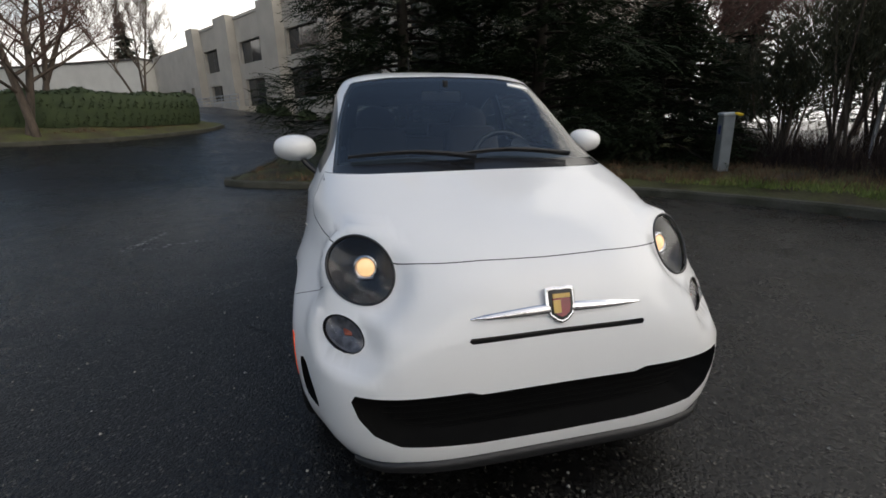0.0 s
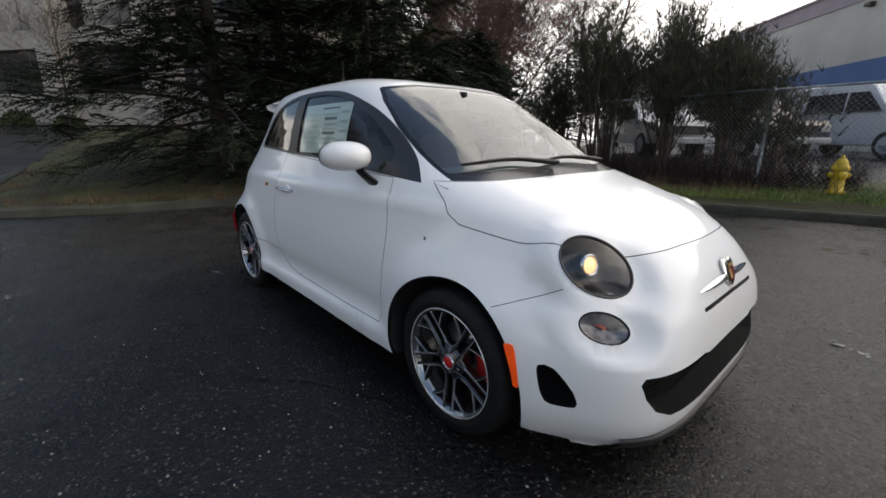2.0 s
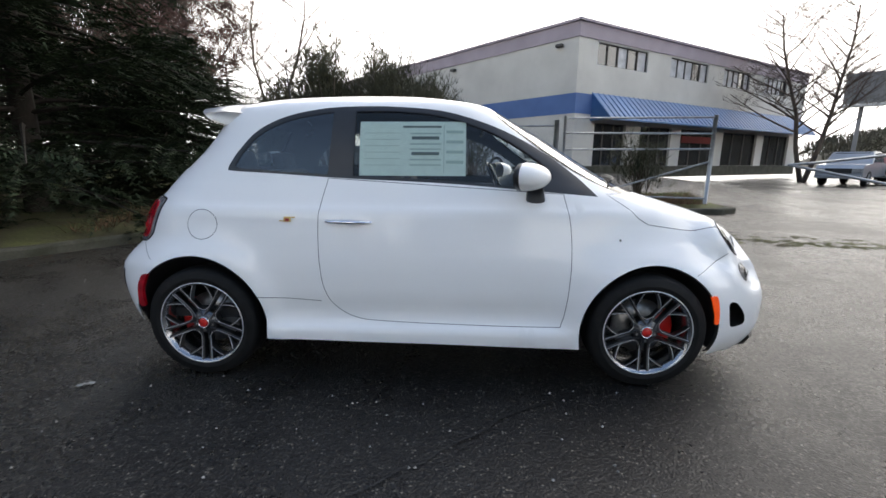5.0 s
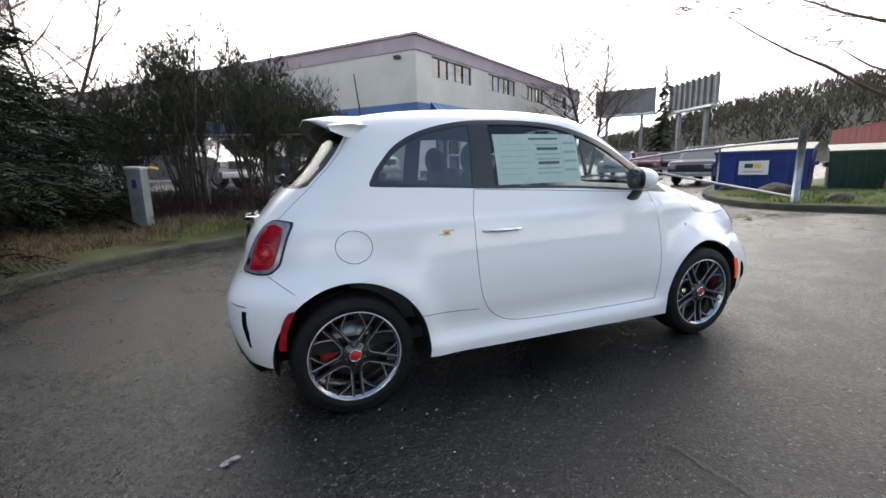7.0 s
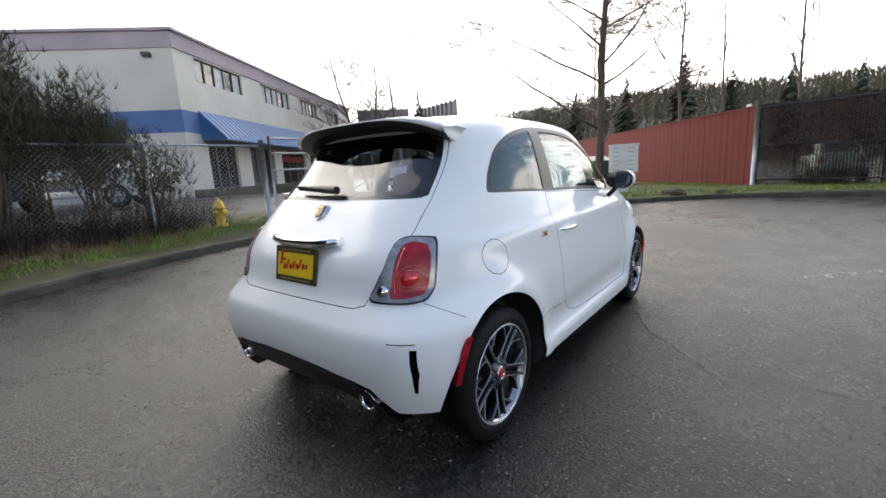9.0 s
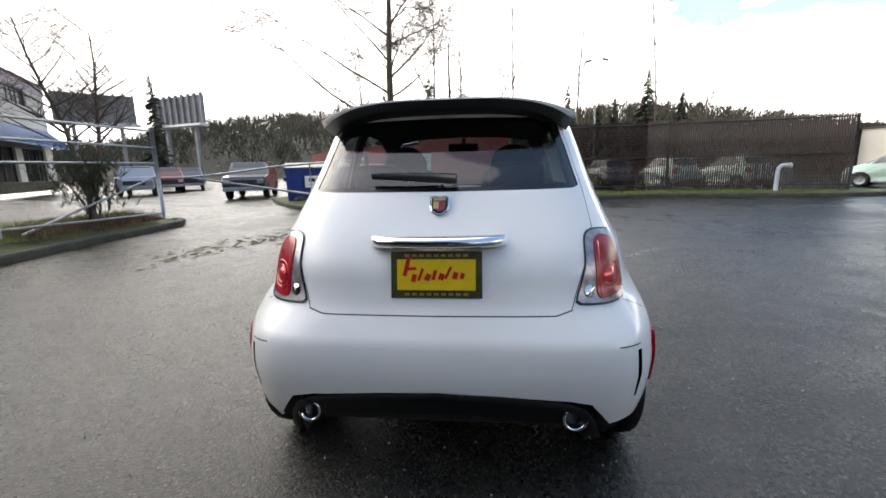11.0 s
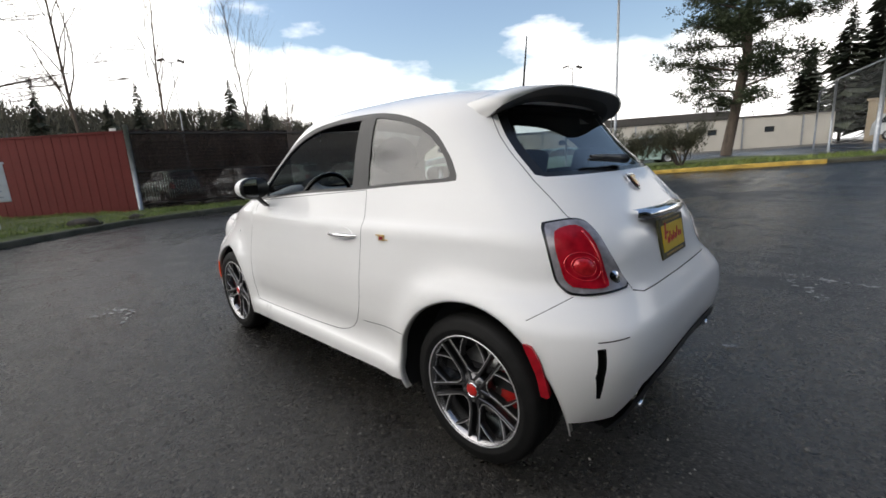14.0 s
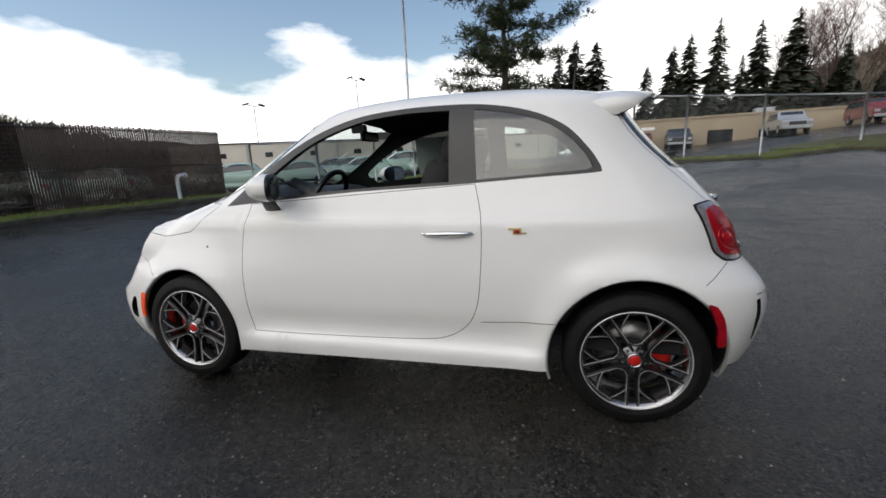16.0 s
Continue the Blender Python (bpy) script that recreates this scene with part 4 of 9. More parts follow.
def near_conifer(x, y, height, radius, seed, n):
    rng = random.Random(seed)
    z0 = bed_height(x, y, 0.2)
    tree = thing("conifer_tree", "large dark green conifer with drooping feathery boughs to the ground", "tree", "conifers beside the yard", m=pose(x, y, z0))
    V, F = tube_np([(0, 0, -0.2), (0.05, 0.03, height * 0.4), (0, 0, height * 0.95)], [0.20, 0.13, 0.02], 9)
    part_np("trunk", V, F, M_DARKBARK, tree)
    boughs, pts, dirs = [], [], []
    nb = 120
    for i in range(nb):
        h = (i + rng.random()) / nb
        z = 0.25 + h * (height - 0.4)
        a = i * 2.4 + rng.uniform(-0.4, 0.4)
        prof = (1 - h) ** 0.75 * (0.75 + 0.35 * min(1, h * 6))
        L = radius * prof * rng.uniform(0.75, 1.15) + 0.25
        d = Vector((math.cos(a), math.sin(a), rng.uniform(-0.15, 0.35)))
        P = []
        for t in np.linspace(0, 1, 7):
            P.append(Vector((0, 0, z)) + d * (L * t) + Vector((0, 0, -0.32 * L * t * t + 0.10 * L * t ** 4)))
        boughs.append(tube_np(P, [0.035 * (1 - t) + 0.006 for t in np.linspace(0, 1, 7)], 4, cap=False))
        m = int(n / nb * (0.5 + 1.0 * prof))
        for _ in range(m):
            t = rng.uniform(0.12, 1.0) ** 0.7
            j = min(5, int(t * 6))
            q = P[j].lerp(P[j + 1], t * 6 - j)
            side = Vector((-d.y, d.x, 0)) * rng.uniform(-1, 1) * (0.45 * L * (0.35 + 0.6 * t) * 0.55)
            pts.append(q + side * (1 - 0.5 * t) + Vector((0, 0, rng.uniform(-0.25, 0.08))))
            w = d * rng.uniform(0.4, 1.0) + side.normalized() * rng.uniform(0.0, 0.8) + Vector((0, 0, rng.uniform(-0.35, 0.35)))
            dirs.append(w)
    part_np("limb_framework", *join_np(*boughs), M_DARKBARK, tree, smooth=False)
    V, F = fronds(rng, pts, dirs, 0.52, 0.095, 0.45, 8)
    part_np("crown", V, F, M_NEEDLE, tree, smooth=False)
    return tree


def bare_tree(name, label, x, y, height, seed, twig=M_TWIG, spread=0.55, trunk_r=0.10, levels=4, z=None, stems=1, up=0.35, first=0.25, group="", limb=0.5, kids0=13):
    """A leafless tree: trunk and limbs as one part, the fine twigs as another."""
    rng = random.Random(seed)
    z0 = terrain(x, y) + 0.1 if z is None else z
    tree = thing(name, label, "tree", group, m=pose(x, y, z0))
    big, fine = [], []

    def grow(p, d, L, r, lev):
        P, R = [p], [r]
        q, e = p, d
        n = 5 if lev < 2 else 3
        for i in range(n):
            e = (e + Vector((rng.uniform(-1, 1), rng.uniform(-1, 1), rng.uniform(-0.5, 1) * up)) * (0.22 if lev or stems > 1 else 0.07)).normalized()
            q = q + e * (L / n)
            P.append(q)
            R.append(max(0.004, r * (1 - 0.75 * (i + 1) / n)))
        (big if lev < 2 else fine).append((P, R, 7 if lev == 0 else 5 if lev == 1 else 3))
        if lev >= levels:
            return
        kids = (kids0 if lev == 0 else 6 if lev == 1 else 5)
        for i in range(kids):
            t = first + (1 - first) * (i + rng.random()) / kids if lev == 0 else rng.uniform(0.2, 1.0)
            j = min(n - 1, int(t * n))
            c = P[j].lerp(P[j + 1], t * n - j)
            a = rng.uniform(0, 2 * math.pi) if lev else i * 2.4
            out = Vector((math.cos(a), math.sin(a), 0))
            w = (e * (0.7 - 0.2 * (lev == 0)) + out * (spread + 0.35) + Vector((0, 0, up))).normalized()
            grow(c, w, L * (0.46 if lev == 0 else 0.55) * rng.uniform(0.7, 1.15) * (1.15 - 0.6 * t if lev == 0 else 1), max(0.005, R[j] * limb), lev + 1)
    for s in range(stems):
        lean = Vector((rng.uniform(-1, 1), rng.uniform(-1, 1), 0)) * (0.28 if stems > 1 else 0.05)
        grow(Vector((rng.uniform(-1, 1) * 0.12 * (stems - 1), rng.uniform(-1, 1) * 0.12 * (stems - 1), -0.1)), (Vector((0, 0, 1)) + lean).normalized(), height * rng.uniform(0.85, 1.0), trunk_r, 0)
    part_np("trunk", *tubes_np(big), M_BARK, tree)
    part_np("twig_crown", *tubes_np(fine), twig, tree, smooth=False)
    return tree


def broom_shrub(x, y, height, width, seed, n=420, label="tall wispy dark green broom shrub on bare stems", group="shrubs along the fence"):
    rng = random.Random(seed)
    z0 = bed_height(x, y, 0.2)
    tree = thing("broom_shrub", label, "shrub", group, m=pose(x, y, z0))
    stems, wisps = [], []
    tips = []
    for i in range(12):
        a, r = rng.uniform(0, 6.28), width * rng.uniform(0.1, 0.5)
        top = Vector((math.cos(a) * r, math.sin(a) * r, height * rng.uniform(0.55, 0.95)))
        P = [Vector((rng.uniform(-0.15, 0.15), rng.uniform(-0.15, 0.15), -0.1)), top * 0.45 + Vector((rng.uniform(-0.15, 0.15), rng.uniform(-0.15, 0.15), 0)), top]
        stems.append(tube_np(P, [0.03, 0.02, 0.008], 5, cap=False))
        tips.append((P[1], top))
    for i in range(n):
        b, t = rng.choice(tips)
        p = b.lerp(t, rng.uniform(0.0, 1.0) ** 0.6) + Vector((rng.gauss(0, 0.20), rng.gauss(0, 0.20), rng.gauss(0, 0.16)))
        d = Vector((rng.gauss(0, 0.45), rng.gauss(0, 0.45), 1)).normalized()
        for k in range(6):
            e = (d + Vector((rng.gauss(0, 0.35), rng.gauss(0, 0.35), 0))).normalized()
            L = rng.uniform(0.10, 0.34)
            s = e.cross(Vector((rng.uniform(-1, 1), rng.uniform(-1, 1), 0.1))).normalized() * rng.uniform(0.004, 0.008)
            o = len(wisps)
            wisps.append((p - s, p + s, p + e * L))
    part_np("stem_clump", *join_np(*stems), M_BARK, tree)
    V = [q for w in wisps for q in w]
    part_np("crown", V, [(i, i + 1, i + 2) for i in range(0, len(V), 3)], M_BROOM, tree, smooth=False)
    return tree


def blades(name, label, category, spots, material, h, seed, lean=0.5, width=0.006, per=10, r=0.18):
    """Loose tufts of blades or dead stalks."""
    rng = random.Random(seed)
    V = []
    for x, y, z in spots:
        hh = h * rng.uniform(0.5, 1.4)
        for _ in range(per):
            a, q = rng.uniform(0, 6.28), r * rng.random()
            p = Vector((x + math.cos(a) * q, y + math.sin(a) * q, z - 0.02))
            d = Vector((rng.gauss(0, lean), rng.gauss(0, lean), 1)).normalized() * hh * rng.uniform(0.5, 1.2)
            s = Vector((-math.sin(a), math.cos(a), 0)) * width
            V += [p - s, p + s, p + d]
    ob = part_np(name, V, [(i, i + 1, i + 2) for i in range(0, len(V), 3)], material, smooth=False)
    return tagged(ob, label, category, kind="stuff")


def scatter(poly, n, seed, base, rise=0.15):
    rng = random.Random(seed)
    line = np.array(poly)
    lo, hi = line.min(0), line.max(0)
    out = []
    while len(out) < n:
        x, y = rng.uniform(lo[0], hi[0]), rng.uniform(lo[1], hi[1])
        if inside(line, np.array([[x, y]]))[0]:
            out.append((x, y, bed_height(x, y, base) + rise))
    return out


near_conifer(-8.0, 0.9, 8.5, 3.0, 11, 7600)
near_conifer(-6.9, 3.9, 8.0, 2.9, 12, 8000)
near_conifer(-6.3, 6.7, 3.7, 2.3, 13, 4600)
near_conifer(-10.6, 3.4, 10.0, 3.0, 14, 5200)
near_conifer(-11.4, 7.2, 7.0, 2.6, 15, 4200)
near_conifer(-15.0, 25.0, 7.0, 3.6, 16, 2000)
near_conifer(-12.0, 27.0, 6.0, 3.4, 17, 2000)
near_conifer(-17.5, 21.0, 7.5, 3.4, 18, 2000)
for i, (x, y, h) in enumerate(((-11.8, 12.4, 8.5), (-14.5, 17.5, 9.5))):
    bare_tree("bare_tree", "reddish leafless tree with a dense thicket of twigs", x, y, h, 150 + i, M_REDTWIG, 0.65, 0.09, 5, stems=2, group="bare trees behind the fence")
for i, (x, y, h, w) in enumerate(((-4.4, 8.2, 3.0, 1.5), (-3.1, 8.0, 4.0, 1.8), (-1.7, 8.3, 3.7, 1.7), (-0.4, 8.3, 3.0, 1.2), (0.5, 8.0, 1.9, 1.0), (4.3, 7.35, 1.5, 0.8), (-3.7, 9.7, 4.0, 2.0), (-2.2, 9.9, 4.3, 2.0), (-0.9, 9.8, 3.2, 1.4))):
    broom_shrub(x, y, h, w, 30 + i, 1900 if h > 2 else 420)
for i, (x, y) in enumerate(((5.0, -18.3), (3.2, -18.6))):
    broom_shrub(x, y, 1.7, 2.6, 60 + i, 1500, "low dark brown bush on the verge before the parked cars", "bushes on the verge")
for i, (x, y, h, red) in enumerate(((-10.6, 10.6, 7.0, 1), (-12.5, 11.0, 9.0, 0), (-9.0, 17.0, 9.0, 0), (-13.5, 14.5, 9.0, 1), (-14.5, 6.5, 9.0, 0))):
    bare_tree("bare_tree", "leafless tangled tree behind the chain-link fence", x, y, h, 50 + i, M_REDTWIG if red else M_TWIG, 0.6, 0.09, 4, stems=2, group="bare trees behind the fence")
bare_tree("bare_tree", "reddish leafless tree beside the drive", -13.4, -10.3, 7.0, 71, M_REDTWIG, 0.75, 0.13, 4, stems=2, first=0.2)
bare_tree("bare_tree", "reddish leafless tree beside the drive", -19.8, -13.4, 8.5, 72, M_REDTWIG, 0.7, 0.13, 4, stems=2, first=0.2)
bare_tree("bare_tree", "slim pale leafless tree before the stucco building", -25.5, -11.6, 7.0, 73, M_TWIG, 0.4, 0.07, 4, stems=3, up=0.7)
bare_tree("bare_tree", "young leafless birch before the stucco building", -24.0, -1.2, 6.0, 74, M_TWIG, 0.5, 0.06, 4)
bare_tree("bare_tree", "tall leafless tree by the mailboxes, with a straight trunk", 13.7, 3.5, 12.5, 75, M_TWIG, 0.85, 0.17, 5, up=0.16, first=0.14, limb=0.34, kids0=26)
bare_tree("bare_tree", "small leafless street tree in the far lot", 20.8, 24.0, 11.0, 76, M_TWIG, 0.9, 0.15, 4, stems=2, up=0.35, kids0=28)
for i, (x, y, h) in enumerate(((34, 4, 17), (40, -3, 19), (44, -10, 18), (38, 12, 15), (50, -20, 20), (46, 2, 18), (60, -30, 17))):
    bare_tree("bare_tree", "tall thin leafless tree behind the wall", x, y, h, 80 + i, M_TWIG, 0.3, 0.14, 3, up=0.9, group="thin trees behind the wall")


def hedge():
    rng = random.Random(5)
    line = dense([(-13.6, -12.6), (-15.0, -10.4), (-17.0, -8.6), (-19.4, -7.5)], 0.25, False, True)
    h = thing("hedge", "long clipped dark green hedge on a soil bank", "hedge")
    V, F = [], []
    prof = [(-0.55, 0.0), (-0.62, 0.7), (-0.52, 1.25), (-0.25, 1.42), (0.25, 1.42), (0.52, 1.25), (0.62, 0.7), (0.55, 0.0)]
    for i, p in enumerate(line):
        a, b = line[max(0, i - 1)], line[min(len(line) - 1, i + 1)]
        d = (b - a) / np.linalg.norm(b - a)
        n = np.array([-d[1], d[0]])
        z = bed_height(p[0], p[1], 0.2)
        for o, zz in prof:
            k2 = 0.90 + 0.12 * noise.noise(Vector((p[0] * 2, p[1] * 2, zz * 3)))
            q = p + n * o * k2
            V.append((q[0], q[1], z + zz * k2))
    m = len(prof)
    F = [(i * m + j, (i + 1) * m + j, (i + 1) * m + j + 1, i * m + j + 1) for i in range(len(line) - 1) for j in range(m - 1)]
    F += [tuple(range(m)), tuple(range((len(line) - 1) * m, len(line) * m))]
    part_np("hedge_body", V, F, M_HEDGE, h)
    leaves = []
    for _ in range(9000):
        f = rng.choice(F[:-2])
        c = Vector(V[f[0]]).lerp(Vector(V[f[2]]), rng.random()).lerp(Vector(V[f[1]]), rng.random() * 0.6)
        d = Vector((rng.gauss(0, 1), rng.gauss(0, 1), rng.gauss(0.3, 1))).normalized() * 0.07
        s = d.cross(Vector((rng.gauss(0, 1), rng.gauss(0, 1), 1))).normalized() * 0.03
        leaves += [c - s, c + s, c + d]
    part_np("leaves", leaves, [(i, i + 1, i + 2) for i in range(0, len(leaves), 3)], M_HEDGE, h, smooth=False)


hedge()
NB = [(-5.5, 0.8), (-4.5, 2.6), (-3.4, 4.2), (-2.2, 5.3), (-0.5, 6.0), (1.0, 6.5), (3.0, 7.0), (5.8, 7.2), (6.0, 8.8), (2.0, 9.4), (-6.0, 9.8), (-7.0, 2.0)]
blades("dead_grass", "dead brown grass and brush along the bed", "dead brush", scatter([(-5.0, 2.2), (-3.5, 4.4), (-1.9, 5.7), (0.4, 6.5), (0.8, 8.6), (-2.0, 9.0), (-6.0, 9.4)], 1100, 1, 0.09), M_DRY, 0.20, 2, 0.55, 0.006, 11)
blades("grass_north", "short green grass near the hydrant and kerb", "grass", scatter([(-3.3, 4.5), (-2.2, 5.3), (-0.5, 6.0), (1.0, 6.5), (3.0, 7.0), (5.8, 7.2), (6.0, 8.4), (1.0, 8.3), (-0.5, 7.2), (-2.8, 5.9)], 1500, 3, 0.09), M_GRASS, 0.10, 4, 0.5, 0.006, 12)
blades("verge_brush", "dead brown stalks before the tube gate", "dead brush", scatter([(2.7, 6.85), (5.7, 7.0), (6.0, 7.9), (2.9, 7.7)], 420, 21, 0.09), M_DRY, 0.22, 22, 0.7, 0.006, 11)
blades("brush", "tangled dead stalks at the foot of the shrubs", "dead brush", scatter([(-6.5, 7.3), (-1.0, 7.0), (1.6, 7.4), (1.6, 9.2), (-7.0, 9.8)], 700, 5, 0.09), M_BRAMBLE, 0.70, 6, 0.45, 0.006, 12, 0.3)
blades("grass_east", "wet lawn grass before the red wall", "grass", scatter([(10.0, 5.4), (9.1, 4.0), (9.2, 3.0), (10.1, 1.7), (11.2, 0.3), (12.0, -1.2), (12.5, -3.6), (12.7, -6.5), (12.6, -12.0), (13.2, -12.0), (14.8, -1.4), (18.0, 2.0), (14.0, 6.0)], 2600, 7, 0.09, 0.08), M_GRASS, 0.09, 8, 0.5, 0.010, 9, 0.22)
blades("grass_south", "rough grass on the far verge", "grass", scatter([(8.0, -17.2), (1.5, -17.9), (-6.0, -17.6), (-14.0, -16.6), (-14.0, -17.6), (-2.0, -19.0), (6.0, -20.0)], 1200, 9, 0.09, 0.05), M_GRASS, 0.13, 10, 0.5, 0.015, 8, 0.3)
blades("island_brush", "low dead groundcover on the island tip", "dead brush", scatter([(-8.2, -3.0), (-7.1, -2.7), (-6.1, -1.2), (-5.6, 0.7), (-6.5, 1.6), (-10.0, 0.0), (-13.0, -2.0)], 700, 15, 0.09, 0.06), M_DRY, 0.16, 16, 0.7, 0.007, 10)
blades("wall_foot_grass", "grass on the bank by the hedge", "grass", scatter([(-11.8, -13.0), (-14.6, -8.9), (-19.0, -6.9), (-20.0, -8.5), (-15.0, -12.0)], 500, 17, 0.09), M_DRY, 0.12, 18, 0.6, 0.008, 9)
blades("bramble", "dead brown bramble hanging over the slatted fence", "bramble", [(14.52 - 0.139 * s - 0.1 * (i % 2), -1.2 - 0.99 * s, 0.1 + 0.12 * (i % 20)) for i, s in enumerate(np.linspace(0.2, 11.5, 2600)) if (i % 20) * 0.12 < (2.5 if s < 5 else 1.9)], M_BRAMBLE, 0.30, 12, 1.3, 0.006, 5, 0.12)


def far_conifer_np(rng, h, r, layers=13, spikes=11):
    """Ragged tiers of drooping boughs: each a narrow forked spray, long and short by chance."""
    V, F = [], []
    n = layers * spikes
    gaps = [rng.uniform(0.6, 1.15) for _ in range(layers + 1)]
    for i in range(n):
        t = (i + rng.random()) / n
        z = h * (0.10 + 0.89 * t)
        rr = r * (1 - t) ** 0.72 * gaps[int(t * layers)] * rng.uniform(0.55, 1.15) + 0.05 * r
        a = rng.uniform(0, 6.283)
        w = 0.19 * rr + 0.05
        c, s = math.cos(a), math.sin(a)
        o = len(V)
        dz = -rr * rng.uniform(0.10, 0.45)
        V += [(0, 0, z), (c * rr * 0.55 - s * w, s * rr * 0.55 + c * w, z + dz * 0.35), (c * rr, s * rr, z + dz), (c * rr * 0.55 + s * w, s * rr * 0.55 - c * w, z + dz * 0.6), (c * rr * 0.6, s * rr * 0.6, z + dz * 0.3 - 0.10 * rr)]
        F += [(o, o + 1, o + 2), (o, o + 2, o + 3), (o, o + 4, o + 2)]
    o = len(V)
    V += [(-0.02 * r, 0, h * 0.9), (0.02 * r, 0, h * 0.9), (0, 0, h * 1.02)]
    F.append((o, o + 1, o + 2))
    return V, F


def far_conifers(spots, group, label, seed, slim=(0.15, 0.21)):
    rng = random.Random(seed)
    for x, y, h in spots:
        t = thing("conifer_tree", label, "tree", group, m=pose(x, y, terrain(x, y)))
        V, F = far_conifer_np(rng, h, h * rng.uniform(*slim), 26, 26)
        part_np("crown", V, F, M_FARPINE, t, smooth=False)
        part_np("trunk", *tube_np([(0, 0, -0.3), (0, 0, h * 0.9)], [h * 0.013, 0.02], 6), M_BARK, t)


far_conifers([(43.4, 37.5, 12.8)], "conifers in the far lot", "single slender dark conifer in the far lot", 21)
far_conifers([(62, 8, 15), (66, 3, 13), (58, 14, 12), (70, -3, 14), (64, -9, 11), (72, -14, 15), (66, -20, 12), (70, -26, 16), (62, -28, 12), (74, -33, 13), (68, 20, 13), (60, -16, 10), (56, 20, 11)], "conifers beyond the red wall", "dark conifer standing beyond the red wall", 22)
far_conifers([(-12.6, -62, 10.6), (-15.2, -60, 12.2), (-16.8, -59, 13.0), (-19.6, -58, 14.0), (-27.5, -58, 13.4), (-23.5, -57, 12.6), (-14.0, -57, 8.0), (-18.2, -55, 8.8), (-21.5, -56, 9.0), (-25.0, -55, 8.4), (-30.5, -54, 9.0), (-34, -52, 8.0)], "conifers behind the tan building", "tall dark conifer behind the tan building", 23, (0.20, 0.27))
far_conifers([(x, y, top - terrain(x, y)) for x, y, top in ((-1.2, -54, 13.2), (-3.2, -56, 15.2), (-5.4, -53, 14.0), (1.8, -60, 11.0))], "conifers behind the pale shed", "broad dark conifer behind the pale shed", 28, (0.27, 0.33))
thicket = random.Random(29)
far_conifers([(-9.0 - 2.3 * i, -56.5 - thicket.uniform(0, 4), thicket.uniform(4.0, 7.5)) for i in range(13)], "young conifers behind the tan building", "young bushy conifer behind the tan building", 30, (0.28, 0.38))
far_conifers([(-18.5, 22.0, 9.5), (-20.0, 18.0, 11.0), (-17.0, 15.0, 9.5), (-22.0, 24.0, 11.0)], "conifers behind the brush", "dark conifer behind the bare brush", 27)
for i, (x, y, h) in enumerate(((-29.0, -61.0, 12.5), (-38.5, -56.0, 12.5), (-43.0, -50.0, 11.5), (-46.0, -44.0, 10.5), (-34.0, -64.0, 13.5), (-50.0, -49.0, 12.0))):
    bare_tree("bare_tree", "tall tan leafless tree behind the tan building", x, y, h, 170 + i, M_REDTWIG, 0.45, 0.16, 4, stems=3, up=0.6, group="bare trees behind the tan building")
far_conifers([(-70, -30, 14), (-74, -28, 11)], "conifers beyond the west drive", "dark conifer far beyond the drive", 24)


def pine():
    rng = random.Random(9)
    x, y = 2.7, -27.5
    t = thing("pine_tree", "tall spreading pine with a ragged open crown", "tree", m=pose(x, y, terrain(x, y)))
    trunk = [(0.4, 0.1, -0.2), (0.1, 0.0, 2.5), (-0.25, 0.05, 5.5), (-0.1, 0.0, 9.0), (0.1, 0, 13.0)]
    limbs = [tube_np([Vector(p) for p in trunk], [0.30, 0.26, 0.21, 0.14, 0.04], 9)]
    pts, dirs = [], []
    for i in range(44):
        z = 2.5 + 10.5 * (i + rng.random()) / 44
        a = i * 2.4 + rng.uniform(-0.5, 0.5)
        L = rng.uniform(1.8, 4.8) * (1.0 if z < 8.5 else 0.7)
        d = Vector((math.cos(a), math.sin(a), rng.uniform(-0.12, 0.25)))
        b = Vector((-0.1, 0, z))
        P = [b, b + d * L * 0.5 + Vector((0, 0, 0.15)), b + d * L + Vector((0, 0, rng.uniform(-0.3, 0.3)))]
        limbs.append(tube_np(P, [0.07, 0.045, 0.015], 5, cap=False))
        for _ in range(int(9 + L * 4.0)):
            s = rng.uniform(0.35, 1.05)
            c = b + d * L * s + Vector((rng.gauss(0, 0.42), rng.gauss(0, 0.42), rng.gauss(0.1, 0.20)))
            for _ in range(30):
                w = Vector((rng.gauss(0, 1), rng.gauss(0, 1), rng.gauss(0.25, 0.55))).normalized()
                pts.append(c + w * rng.uniform(0.05, 0.34))
                dirs.append(w + Vector((0, 0, 0.3)))
    part_np("trunk", *join_np(*limbs), M_BARK, t)
    V, F = fronds(rng, pts, dirs, 0.30, 0.10, 0.1, 2)
    part_np("crown", V, F, M_PINE, t, smooth=False)


pine()


